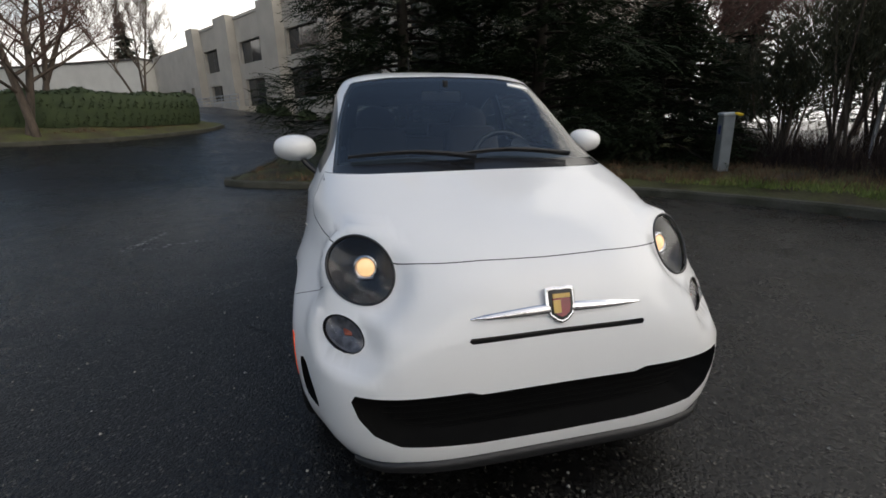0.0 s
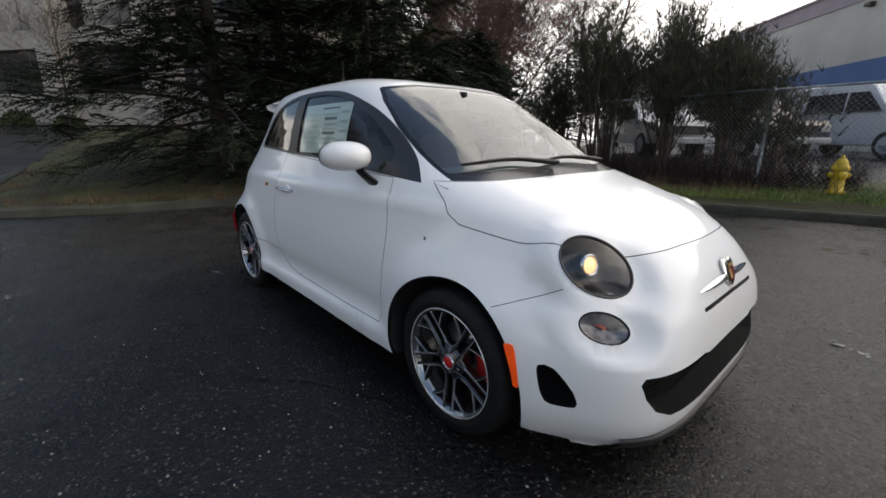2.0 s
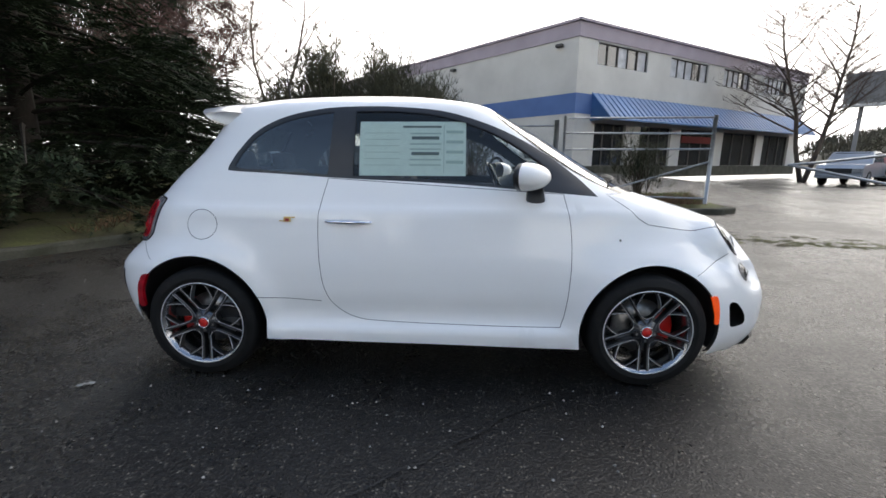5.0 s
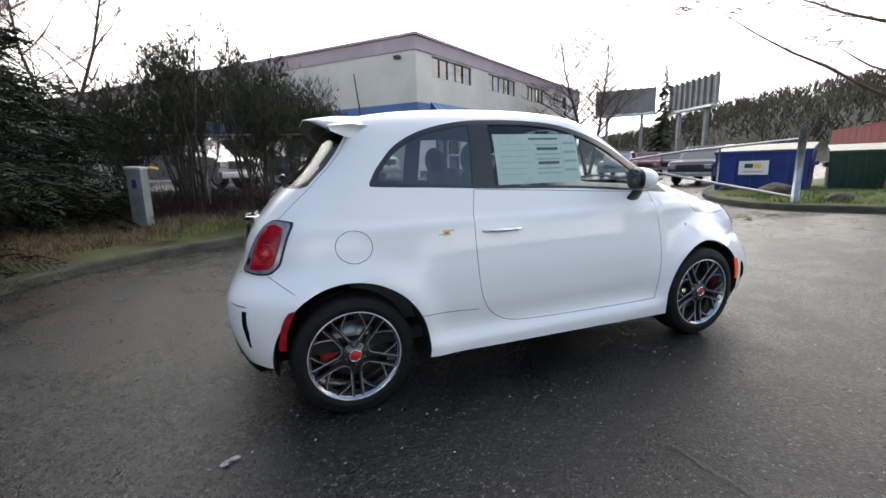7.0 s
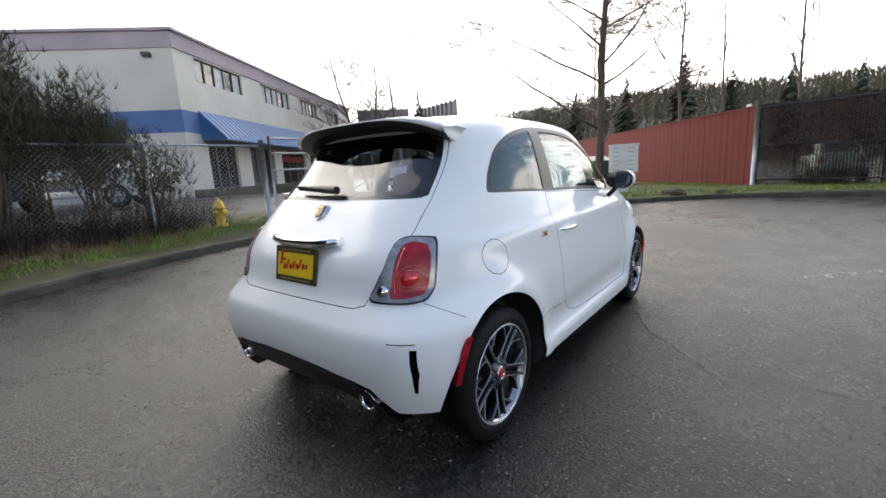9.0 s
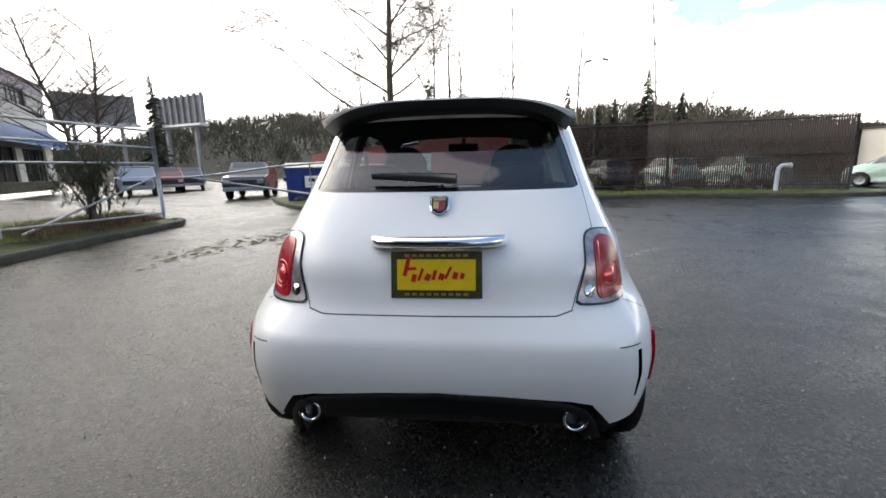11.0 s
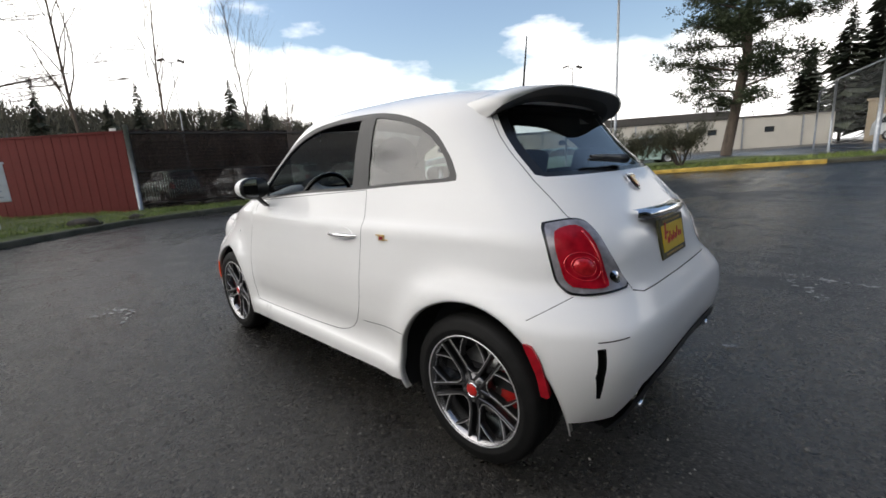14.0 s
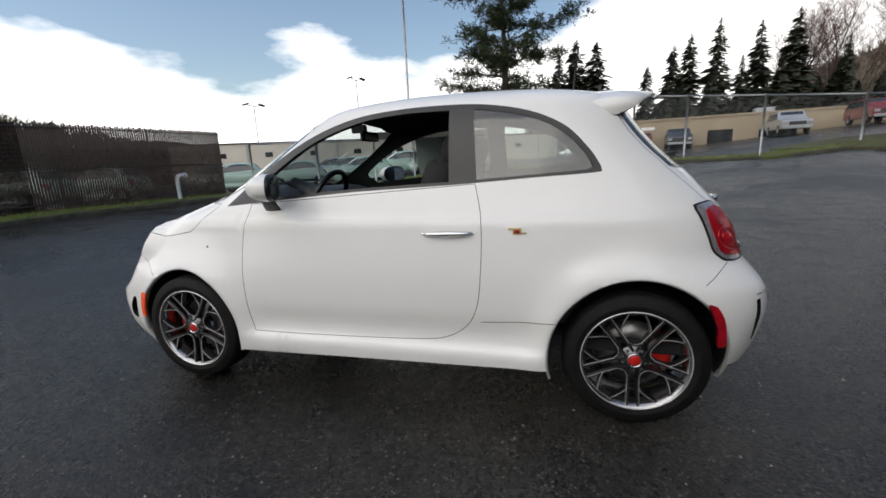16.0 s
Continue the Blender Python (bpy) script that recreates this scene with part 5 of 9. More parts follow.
def hills():
    """Wooded slopes to the east and the south-west: ground form and a ragged cover of crowns."""
    rng = random.Random(31)
    for name, label, cx, cy, rx, ry, h, n, dark in (("hill_east", "far wooded hillside, brown and dark green", 190, 20, 110, 190, 23, 4200, 0.30), ("hill_southwest", "far brown wooded slope", -90, -110, 60, 60, 21, 1600, 0.08)):
        V, F, g = [], [], 40
        def top(x, y):
            u, v = (x - cx) / rx, (y - cy) / ry
            return h * max(0.0, 1 - u * u - v * v) ** 0.8 * (0.85 + 0.3 * noise.noise(Vector((x * 0.02, y * 0.02, 1)))) - 1.0
        for j in range(g + 1):
            for i in range(g + 1):
                x, y = cx + rx * (2 * i / g - 1), cy + ry * (2 * j / g - 1)
                V.append((x, y, top(x, y)))
        F = [(j * (g + 1) + i, j * (g + 1) + i + 1, (j + 1) * (g + 1) + i + 1, (j + 1) * (g + 1) + i) for j in range(g) for i in range(g)]
        cover = M_HILL if name == "hill_east" else M_HILLTAN
        tagged(part_np(name, V, F, cover), label, "hill", kind="structure")
        bare, dk = [], []
        for _ in range(n):
            x, y = cx + rx * rng.uniform(-0.95, 0.95), cy + ry * rng.uniform(-0.95, 0.95)
            z = top(x, y)
            if z < 1:
                continue
            if rng.random() < dark:
                v, f = far_conifer_np(rng, rng.uniform(6, 12), rng.uniform(1.6, 2.4), 5, 6)
                dk.append(([(a + x, b + y, c + z) for a, b, c in v], f))
            else:
                v, f = [], []
                for _ in range(44):
                    p = Vector((x + rng.gauss(0, 1.5), y + rng.gauss(0, 1.5), z + rng.uniform(0.5, 5.0)))
                    d = Vector((rng.gauss(0, 0.5), rng.gauss(0, 0.5), 1)).normalized() * rng.uniform(1.2, 3.2)
                    s = Vector((rng.gauss(0, 1), rng.gauss(0, 1), 0)).normalized() * 0.15
                    o = len(v)
                    v += [p - s, p + s, p + d]
                    f.append((o, o + 1, o + 2))
                bare.append((v, f))
        tagged(part_np("far_woods", *join_np(*bare), cover, smooth=False), "bare brown woods on the far slope", "woods", kind="stuff")
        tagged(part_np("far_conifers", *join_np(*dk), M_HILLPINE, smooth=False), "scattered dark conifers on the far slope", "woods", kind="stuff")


hills()


# ---- materials of the car ----
M_PAINT = mat("white_paint", (0.86, 0.86, 0.85), 0.5, var=0.012, scale=3, coat=0.8, spec=0.3)
M_BLACK = mat("black_plastic", (0.018, 0.018, 0.019), 0.45, var=0.15, scale=20, bump=0.15, bscale=400)
M_GRILLE = mat("matt_black_mesh", (0.004, 0.004, 0.004), 0.85, var=0.2, scale=20, spec=0.15)
M_GLOSSBLACK = mat("gloss_black_trim", (0.012, 0.012, 0.013), 0.22, var=0.1, scale=15)
M_TRIM = mat("grey_black_window_trim", (0.024, 0.025, 0.027), 0.36, var=0.1, scale=15)
M_INNER = mat("dark_headliner", (0.022, 0.022, 0.024), 0.9, var=0.15, scale=20)
M_SEAT = mat("black_seat_cloth", (0.022, 0.022, 0.025), 0.85, var=0.2, scale=30, bump=0.3, bscale=300)
M_DASH = mat("dark_dashboard", (0.045, 0.048, 0.054), 0.5, var=0.15, scale=30, bump=0.2, bscale=350)
M_CHROME = mat("chrome", (0.80, 0.80, 0.82), 0.07, metal=1.0, var=0.03, scale=20)
M_RUBBER = mat("tyre_rubber", (0.009, 0.009, 0.009), 0.65, var=0.25, scale=25, bump=0.2, bscale=220, spec=0.22)
M_MACHINED = mat("machined_alloy", (0.80, 0.80, 0.81), 0.28, metal=0.7, var=0.06, scale=20)
M_BARREL = mat("bright_alloy_barrel", (0.36, 0.36, 0.37), 0.22, metal=0.95, var=0.1, scale=12)
M_ALLOY = mat("dark_alloy", (0.12, 0.12, 0.125), 0.28, metal=0.95, var=0.15, scale=12)
M_ALLOYDARK = mat("dark_alloy_inside", (0.045, 0.045, 0.047), 0.4, metal=0.6, var=0.2, scale=12)
M_STEEL = mat("brake_steel", (0.30, 0.30, 0.30), 0.35, metal=0.9, var=0.2, scale=30, grain=(1, 8, 1))
M_RED = mat("red_paint", (0.55, 0.015, 0.012), 0.35, var=0.1, scale=20, coat=0.5)
M_LAMPRED = mat("red_lamp_plastic", (0.24, 0.003, 0.010), 0.22, col2=(0.46, 0.008, 0.020), scale=26, coat=0.25, spec=0.35)
M_LAMPORANGE = mat("orange_lamp_plastic", (0.82, 0.085, 0.012), 0.15, var=0.1, scale=20, coat=1.0, emit=((1.0, 0.10, 0.01), 0.15))
M_REDDEEP = mat("deep_red_reflector", (0.70, 0.02, 0.03), 0.08, metal=0.3, var=0.3, scale=60, coat=1.0)
M_LAMPCLEAR = mat("clear_lamp_plastic", (0.30, 0.29, 0.31), 0.22, var=0.35, scale=30, coat=0.6, metal=0.3)
M_SILVER = mat("silver_reflector", (0.72, 0.72, 0.74), 0.14, metal=1.0, var=0.15, scale=30)
M_BULB = mat("warm_lit_bulb", (0.9, 0.75, 0.5), 0.2, emit=((1.0, 0.62, 0.28), 0.75))
M_CLEAR = glass_mat("clear_lens", (0.93, 0.94, 0.95), 0.0, 1.45)
M_GLASS = glass_mat("window_glass", (0.84, 0.88, 0.86), 0.0, 1.58)
M_SCREEN = glass_mat("windscreen_glass", (0.66, 0.72, 0.72), 0.0, 1.85)
M_DARKGLASS = glass_mat("rear_privacy_glass", (0.46, 0.51, 0.55), 0.0, 1.75)
M_MIRROR = mat("mirror_glass", (0.85, 0.87, 0.88), 0.02, metal=1.0, var=0.0)
M_STICKER = mat("pale_paper_sticker", (0.62, 0.72, 0.67), 0.5, var=0.05, scale=30)
M_INK = mat("grey_ink", (0.10, 0.13, 0.12), 0.6, var=0.1)
M_PALEINK = mat("pale_print", (0.38, 0.48, 0.44), 0.6, var=0.1)
M_YELLOW = mat("yellow_plate", (0.80, 0.55, 0.02), 0.4, var=0.06, scale=30)
M_PLATERED = mat("red_print", (0.55, 0.02, 0.02), 0.4)
M_GOLD = mat("gold_enamel", (0.52, 0.36, 0.14), 0.3, metal=0.6, var=0.1)
M_REDENAMEL = mat("red_enamel", (0.26, 0.012, 0.018), 0.25, coat=0.8)
M_PLATEFRAME = mat("olive_black_plate_frame", (0.06, 0.055, 0.02), 0.4, var=0.3, scale=40)
M_SPOILERGREY = mat("dark_grey_satin_edge", (0.075, 0.077, 0.078), 0.35, var=0.1, scale=8)
M_QUARTER = glass_mat("side_glass", (0.66, 0.72, 0.70), 0.0, 2.05)
M_AMBER = mat("dull_amber_bulb", (0.42, 0.10, 0.045), 0.3, var=0.3, scale=40)
M_LAMPSMOKE = mat("smoked_lamp_bowl", (0.20, 0.19, 0.195), 0.28, metal=0.5, var=0.5, scale=30, spec=0.5)
M_MIRRORGREY = mat("mirror_back_black", (0.014, 0.014, 0.015), 0.35, var=0.1)


def shield_bm(w, h, d):
    """A badge shaped as a shield: straight top, tapering round to a point; faces -x of its own frame upwards (z)."""
    prof = [(-0.5, 0.46), (-0.25, 0.5), (0, 0.47), (0.25, 0.5), (0.5, 0.46), (0.5, 0.0), (0.42, -0.28), (0.2, -0.44), (0, -0.5), (-0.2, -0.44), (-0.42, -0.28), (-0.5, 0.0)]
    bm = bmesh.new()
    lo = [bm.verts.new((x * w, y * h, 0)) for x, y in prof]
    mid = [bm.verts.new((x * w, y * h, d * 0.7)) for x, y in prof]
    top = [bm.verts.new((x * w * 0.9, y * h * 0.9, d)) for x, y in prof]
    k = len(prof)
    for a, b in ((lo, mid), (mid, top)):
        for i in range(k):
            bm.faces.new((a[i], a[(i + 1) % k], b[(i + 1) % k], b[i]))
    bm.faces.new(top)
    return bm


def facing(point, normal, roll_up=(0, 0, 1)):
    """A frame at a point whose z looks along the normal and whose y points up."""
    z = Vector(normal).normalized()
    x = Vector(roll_up).cross(z).normalized()
    y = z.cross(x)
    return Matrix(((x.x, y.x, z.x, point[0]), (x.y, y.y, z.y, point[1]), (x.z, y.z, z.z, point[2]), (0, 0, 0, 1)))


def badge(parent, name, at, normal, w, h):
    m = facing(at, normal)
    b = shield_bm(w, h, 0.010)
    b.transform(m)
    ob = part(name, b, M_CHROME, parent, "chrome shield badge with red and gold centre", smooth=False)
    b = shield_bm(w * 0.86, h * 0.86, 0.013)
    b.transform(m)
    part("black_ring", b, M_GLOSSBLACK, ob)
    b = shield_bm(w * 0.64, h * 0.60, 0.0150)
    b.transform(m @ Matrix.Translation((0, -h * 0.05, 0)))
    part("red_field", b, M_REDENAMEL, ob)
    b = bmesh.new()
    box_bm(b, -w * 0.17, -h * 0.04, 0.0155, w * 0.26, h * 0.34, 0.003, 0.001)
    box_bm(b, 0, h * 0.24, 0.0155, w * 0.6, h * 0.12, 0.003, 0.001)
    b.transform(m)
    part("gold_field", b, M_GOLD, ob)
    return ob


def make_wheel():
    """A wheel about the y axis, its outer face towards -y, its middle at the hub."""
    w = thing("wheel", "", "")
    T = 0.298
    prof = [(0.212, 0.095), (0.228, 0.103), (0.262, 0.108), (0.283, 0.100), (0.294, 0.082), (T, 0.055), (T, 0.018), (T - 0.006, 0.016), (T - 0.006, 0.006), (T, 0.004), (T, -0.004), (T - 0.006, -0.006), (T - 0.006, -0.016), (T, -0.018), (T, -0.055),
            (0.294, -0.082), (0.286, -0.094), (0.280, -0.098), (0.276, -0.101), (0.250, -0.1045), (0.246, -0.107), (0.241, -0.1045), (0.228, -0.103), (0.216, -0.097)]
    V, F = lathe_np(prof, 72)
    part_np("tyre", V, F, M_RUBBER, w)
    V, F = lathe_np([(0.205, 0.09), (0.218, 0.098), (0.222, 0.09), (0.205, 0.075), (0.198, 0.0), (0.198, -0.06), (0.204, -0.085), (0.212, -0.094), (0.218, -0.1005), (0.2225, -0.1005), (0.2235, -0.094)], 72)
    part_np("rim", V, F, M_BARREL, w)
    # five pairs of slim spokes with arms that fork to the rim
    face_y = -0.082
    groups = []

    def bar(pts, wid, dep):
        """A bar along points (r, angle from the pair's axis as sideways metres), with a ridged top."""
        V, F = [], []
        for i, (a, b, yy) in enumerate(pts):
            p0, p1 = pts[max(i - 1, 0)], pts[min(i + 1, len(pts) - 1)]
            d = Vector((p1[0] - p0[0], 0, p1[1] - p0[1])).normalized()
            s = Vector((-d.z, 0, d.x)) * wid / 2
            c = Vector((a, yy, b))
            V += [c - s + Vector((0, dep, 0)), c - s + Vector((0, 0.004, 0)), c - s * 0.62, c + s * 0.62, c + s + Vector((0, 0.004, 0)), c + s + Vector((0, dep, 0))]
        for i in range(len(pts) - 1):
            for j in range(5):
                F.append((i * 6 + j, i * 6 + j + 1, (i + 1) * 6 + j + 1, (i + 1) * 6 + j))
        F += [(0, 1, 2, 3, 4, 5), tuple(range(6 * len(pts) - 1, 6 * len(pts) - 7, -1))]
        return V, F
    spokes, edges = [], []
    for sgn in (1, -1):
        main = bar([(0.035, sgn * 0.019, face_y - 0.004), (0.09, sgn * 0.019, face_y + 0.004), (0.15, sgn * 0.020, face_y - 0.002), (0.208, sgn * 0.022, face_y - 0.012)], 0.0125, 0.035)
        spokes.append(main)
        edges.append(bar([(r, sgn * (o + 0.0050), y - 0.0012) for r, o, y in ((0.075, 0.0190, face_y + 0.0025), (0.09, 0.0190, face_y + 0.004), (0.15, 0.020, face_y - 0.002), (0.208, 0.022, face_y - 0.012))], 0.0034, 0.006))
        arm = []
        for r, deg in ((0.128, 8.0), (0.145, 11.8), (0.165, 17.0), (0.186, 22.2), (0.207, 27.0)):
            t = radians(deg) * sgn
            arm.append((r * math.cos(t), r * math.sin(t), face_y + 0.006 - 0.016 * max(0, (r - 0.1) / 0.11)))
        spokes.append(bar(arm, 0.0100, 0.028))
        edges.append(bar([(a, b, y - 0.0012) for a, b, y in arm], 0.0036, 0.006))
        web = []
        for r, deg in ((0.112, 10.5), (0.096, 13.0), (0.083, 17.0), (0.074, 23.0), (0.069, 29.5), (0.067, 36.0)):
            t = radians(deg) * sgn
            web.append((r * math.cos(t), r * math.sin(t), face_y + 0.006))
        spokes.append(bar(web, 0.010, 0.025))
        edges.append(bar([(a, b, y - 0.0012) for a, b, y in web], 0.0032, 0.006))
    SV, SF = join_np(*spokes)
    EV, EF = join_np(*edges)
    me = edge_me = None
    for k in range(5):
        rot = Matrix.Rotation(radians(90 + 72 * k), 4, "Y")
        if me is None:
            ob = part_np("spoke", SV, SF, M_ALLOY, w, smooth=False)
            me = ob.data
        else:
            ob = new("spoke", me)
            ob.parent = w
        ob.matrix_basis = rot
        if edge_me is None:
            ed = part_np("machined_edge", EV, EF, M_MACHINED, ob, smooth=False)
            edge_me = ed.data
        else:
            ed = new("machined_edge", edge_me)
            ed.parent = ob
    V, F = lathe_np([(0.2175, -0.1003), (0.2180, -0.1022), (0.2222, -0.1022), (0.2228, -0.1000)], 72)
    part_np("rim_lip", V, F, M_MACHINED, w, "bright machined rim lip")
    V, F = lathe_np([(0.0, -0.088), (0.030, -0.088), (0.034, -0.084), (0.060, -0.078), (0.066, -0.068), (0.066, -0.03)], 40)
    part_np("hub", V, F, M_ALLOY, w)
    V, F = lathe_np([(0.0, -0.094), (0.020, -0.0935), (0.024, -0.091), (0.0255, -0.086)], 32)
    part_np("centre_cap", V, F, M_RED, w, "red centre cap")
    V, F = lathe_np([(0.0255, -0.086), (0.026, -0.0925), (0.030, -0.092), (0.031, -0.086)], 32)
    part_np("cap_ring", V, F, M_CHROME, w)
    bv, bf = lathe_np([(0.0, -0.084), (0.006, -0.084), (0.0075, -0.08), (0.0075, -0.06)], 6)
    bolt_me = None
    for k in range(5):
        t = radians(90 + 36 + 72 * k)
        if bolt_me is None:
            ob = part_np("wheel_bolt", bv, bf, M_STEEL, w, smooth=False)
            bolt_me = ob.data
        else:
            ob = new("wheel_bolt", bolt_me)
            ob.parent = w
        ob.matrix_basis = Matrix.Translation((0.047 * math.cos(t), 0, 0.047 * math.sin(t)))
    return w


def build_car():
    car = thing("car", "small white two-door hatchback with dark alloy wheels, parked on wet asphalt", "car")
    R, H, G = car_regions()
    lines = [(p, True) for p in R.values()] + [(p, True) for p in H.values()]
    gaps = []
    for line, width, closed in G:
        a, b = ribbon(line, width, closed)
        gaps.append(np.vstack([a, b[::-1]]) if not closed else (a, b))
        lines += [(a, closed), (b, closed)]
    uv, F, C, _ = triangulated(0.035, 0.030, lines)
    kind = np.full(len(F), "body_shell", dtype=object)
    order = ["fender", "front_bumper", "rear_bumper", "bonnet", "tailgate", "door", "side_trim", "windscreen_border", "rear_window_border", "door_glass", "quarter_glass", "windscreen", "rear_window", "fuel_door"]
    for name in order:
        kind[inside(R[name], C)] = name
    body_like = {"body_shell", "fender", "front_bumper", "rear_bumper", "bonnet", "tailgate", "door", "fuel_door"}
    is_body = np.array([k in body_like for k in kind])
    gap = np.zeros(len(F), bool)
    fuel_gap = np.zeros(len(F), bool)
    for i, ((line, width, closed), g) in enumerate(zip(G, gaps)):
        if closed:
            ring = inside(g[0], C) ^ inside(g[1], C)
        else:
            ring = inside(g, C)
        gap |= ring & is_body
        if i == 3:
            fuel_gap = ring & is_body
    hole = np.zeros(len(F), bool)
    for p in H.values():
        hole |= inside(p, C)
    keep = ~hole

    def panel(name, material, sides, parent=car, label="", pick=None, offset=0.0):
        sel = (kind == name if pick is None else pick) & keep & (~gap if pick is None else True)
        v, f, n = both(uv, F[sel], sides, offset)
        if name == "windscreen":
            n = [tuple(Vector((a, b * 0.4, c)).normalized()) for a, b, c in n]
        return part_np(name, v, f, material, parent, label, n)
    # white panels
    panel("body_shell", M_PAINT, "rl")
    panel("bonnet", M_PAINT, "rl")
    bumper_f = panel("front_bumper", M_PAINT, "rl")
    bumper_r = panel("rear_bumper", M_PAINT, "rl")
    tailgate = panel("tailgate", M_PAINT, "rl")
    panel("fender", M_PAINT, "r")
    panel("fender", M_PAINT, "l")
    doors = {"r": panel("door", M_PAINT, "r", label="closed white door with chrome handle"), "l": panel("door", M_PAINT, "l", label="closed white door, its window wound down")}
    panel("fuel_door", M_PAINT, "r", label="round white fuel flap")
    v, f, n = both(uv, F[((kind == "fuel_door") | fuel_gap) & keep], "l")
    part_np("quarter_panel", v, f, M_PAINT, car, "", n)
    # window trims and panes
    for s in "rl":
        panel("side_trim", M_TRIM, s, doors[s], "black window surround")
    panel("windscreen_border", M_GLOSSBLACK, "rl", offset=-0.002)
    panel("windscreen", M_SCREEN, "rl", label="clear windscreen", offset=-0.002)
    panel("rear_window_border", M_GLOSSBLACK, "rl", tailgate, offset=-0.003)
    panel("rear_window", M_DARKGLASS, "rl", tailgate, "dark tinted rear window", offset=-0.003)
    pane = panel("door_glass", M_GLASS, "r", doors["r"], "closed door window", offset=-0.006)
    for s in "rl":
        panel("quarter_glass", M_QUARTER, s, label="rear side window", offset=-0.004)
    # dark inside of the skin
    solid = np.array([k not in ("door_glass", "quarter_glass", "windscreen", "rear_window") for k in kind]) & keep
    v, f, n = both(uv, F[solid], "rl", -0.018)
    part_np("inner_shell", v, [t[::-1] for t in f], M_INNER, car, "dark headliner and inner panels")
    glazed = np.array([k in ("windscreen", "rear_window", "quarter_glass") for k in kind])

    # wheel arches: lip and dark well
    for sx in (1, -1):
        for sy in (1, -1):
            t = np.linspace(-0.28, math.pi + 0.28, 60)
            ax, az = sx * HUB_X + ARCH[sx] * np.cos(t), HUB_Z + ARCH[sx] * np.sin(t)
            edge = skin(phi_of_x(ax, az), az)
            V, Fc = [], []
            for i in range(60):
                e = edge[i]
                c = Vector((sx * HUB_X, 0, HUB_Z))
                d = Vector((e[0] - c.x, 0, e[2] - c.z)).normalized()
                V += [Vector((e[0], e[1], e[2])), Vector((e[0], e[1] - 0.002, e[2])) - d * 0.006, Vector((e[0], e[1] + 0.012, e[2])) - d * 0.012, Vector((e[0], e[1] + 0.03, e[2])) - d * 0.008]
            for i in range(59):
                for j in range(3):
                    Fc.append((i * 4 + j, (i + 1) * 4 + j, (i + 1) * 4 + j + 1, i * 4 + j + 1))
            part_np("arch_lip", [(a, -b * sy * -1 if sy == -1 else -b, c) for a, b, c in V], Fc, M_PAINT, car)
            V, Fc = [], []
            for i in range(60):
                e = edge[i]
                V += [(e[0], e[1] + 0.02, e[2]), (sx * HUB_X + (ARCH[sx] - 0.006) * math.cos(t[i]), e[1] + 0.05, HUB_Z + (ARCH[sx] - 0.006) * math.sin(t[i])), (sx * HUB_X + (ARCH[sx] - 0.01) * math.cos(t[i]), -0.46, HUB_Z + (ARCH[sx] - 0.01) * math.sin(t[i]))]
            for i in range(59):
                for j in range(2):
                    Fc.append((i * 3 + j, (i + 1) * 3 + j, (i + 1) * 3 + j + 1, i * 3 + j + 1))
            o = len(V)
            Fc.append(tuple(i * 3 + 2 for i in range(60)))
            part_np("wheel_well", [(a, b * -sy, c) for a, b, c in V], Fc, M_BLACK, car)
    # underside
    bm = bmesh.new()
    box_bm(bm, 0.0, 0, 0.255, 1.50, 1.50, 0.05, 0.01)
    box_bm(bm, 1.40, 0, 0.26, 0.75, 0.90, 0.05, 0.01)
    box_bm(bm, -1.35, 0, 0.30, 0.55, 0.90, 0.05, 0.01)
    part("underbody", bm, M_BLACK, car)
    wheels(car)
    front_end(car, bumper_f)
    rear_end(car, bumper_r, tailgate)
    side_fittings(car, doors)
    cabin(car)
    return car


def wheels(car):
    w = make_wheel()
    w.parent = car
    w.matrix_basis = pose(HUB_X, -0.683, 0.298)
    for x, y, turn in ((-HUB_X, -0.683, 0), (HUB_X, 0.683, 180), (-HUB_X, 0.683, 180)):
        c = copy_thing(w, pose(x, y, 0.298, 0, 0, turn))
        c.parent = car
    for x in (HUB_X, -HUB_X):
        for s in (-1, 1):
            V, F = lathe_np([(0.05, 0.008), (0.142, 0.008), (0.142, -0.008), (0.05, -0.008)], 48)
            d = part_np("brake_disc", V, F, M_STEEL, car)
            d.matrix_basis = pose(x, s * 0.665, 0.298)
            bm = bmesh.new()
            V, F = lathe_np([(0.085, -0.035), (0.15, -0.035), (0.158, -0.02), (0.158, 0.03), (0.085, 0.03)], 12, a0=radians(-32), a1=radians(32))
            c = part_np("brake_caliper", V, F, M_RED, car, "red painted brake caliper")
            # calipers sit behind the front axle's disc ahead, and the rear's behind
            tilt = -8 if x > 0 else 188
            c.matrix_basis = pose(x, s * 0.665, 0.298, 0, tilt, 0) @ Matrix.Diagonal((1, -s * -1, 1, 1))
            bm.free()


def lens_cap(kind, ca, cz, ra, rz, tilt, bulge, left, inset=0.0, rings=7, n=40):
    """A bulging cap over an elliptic opening in the skin."""
    V, F = [], []
    for k in range(rings):
        r = 1 - k / (rings - 1)
        t = np.linspace(0, 2 * math.pi, n, endpoint=False)
        a, z = ra * r * np.cos(t), rz * r * np.sin(t)
        uv = chart(kind, np.stack([ca + a * math.cos(tilt) - z * math.sin(tilt), cz + a * math.sin(tilt) + z * math.cos(tilt)], -1))
        p = lift(uv) + lift_normals(uv) * (bulge * (1 - r * r) + inset)
        V += [tuple(q * [1, -1, 1]) if left else tuple(q) for q in p]
    for k in range(rings - 1):
        for i in range(n):
            j = (i + 1) % n
            q = (k * n + i, k * n + j, (k + 1) * n + j, (k + 1) * n + i)
            F.append(q if left else q[::-1])
    return V, F


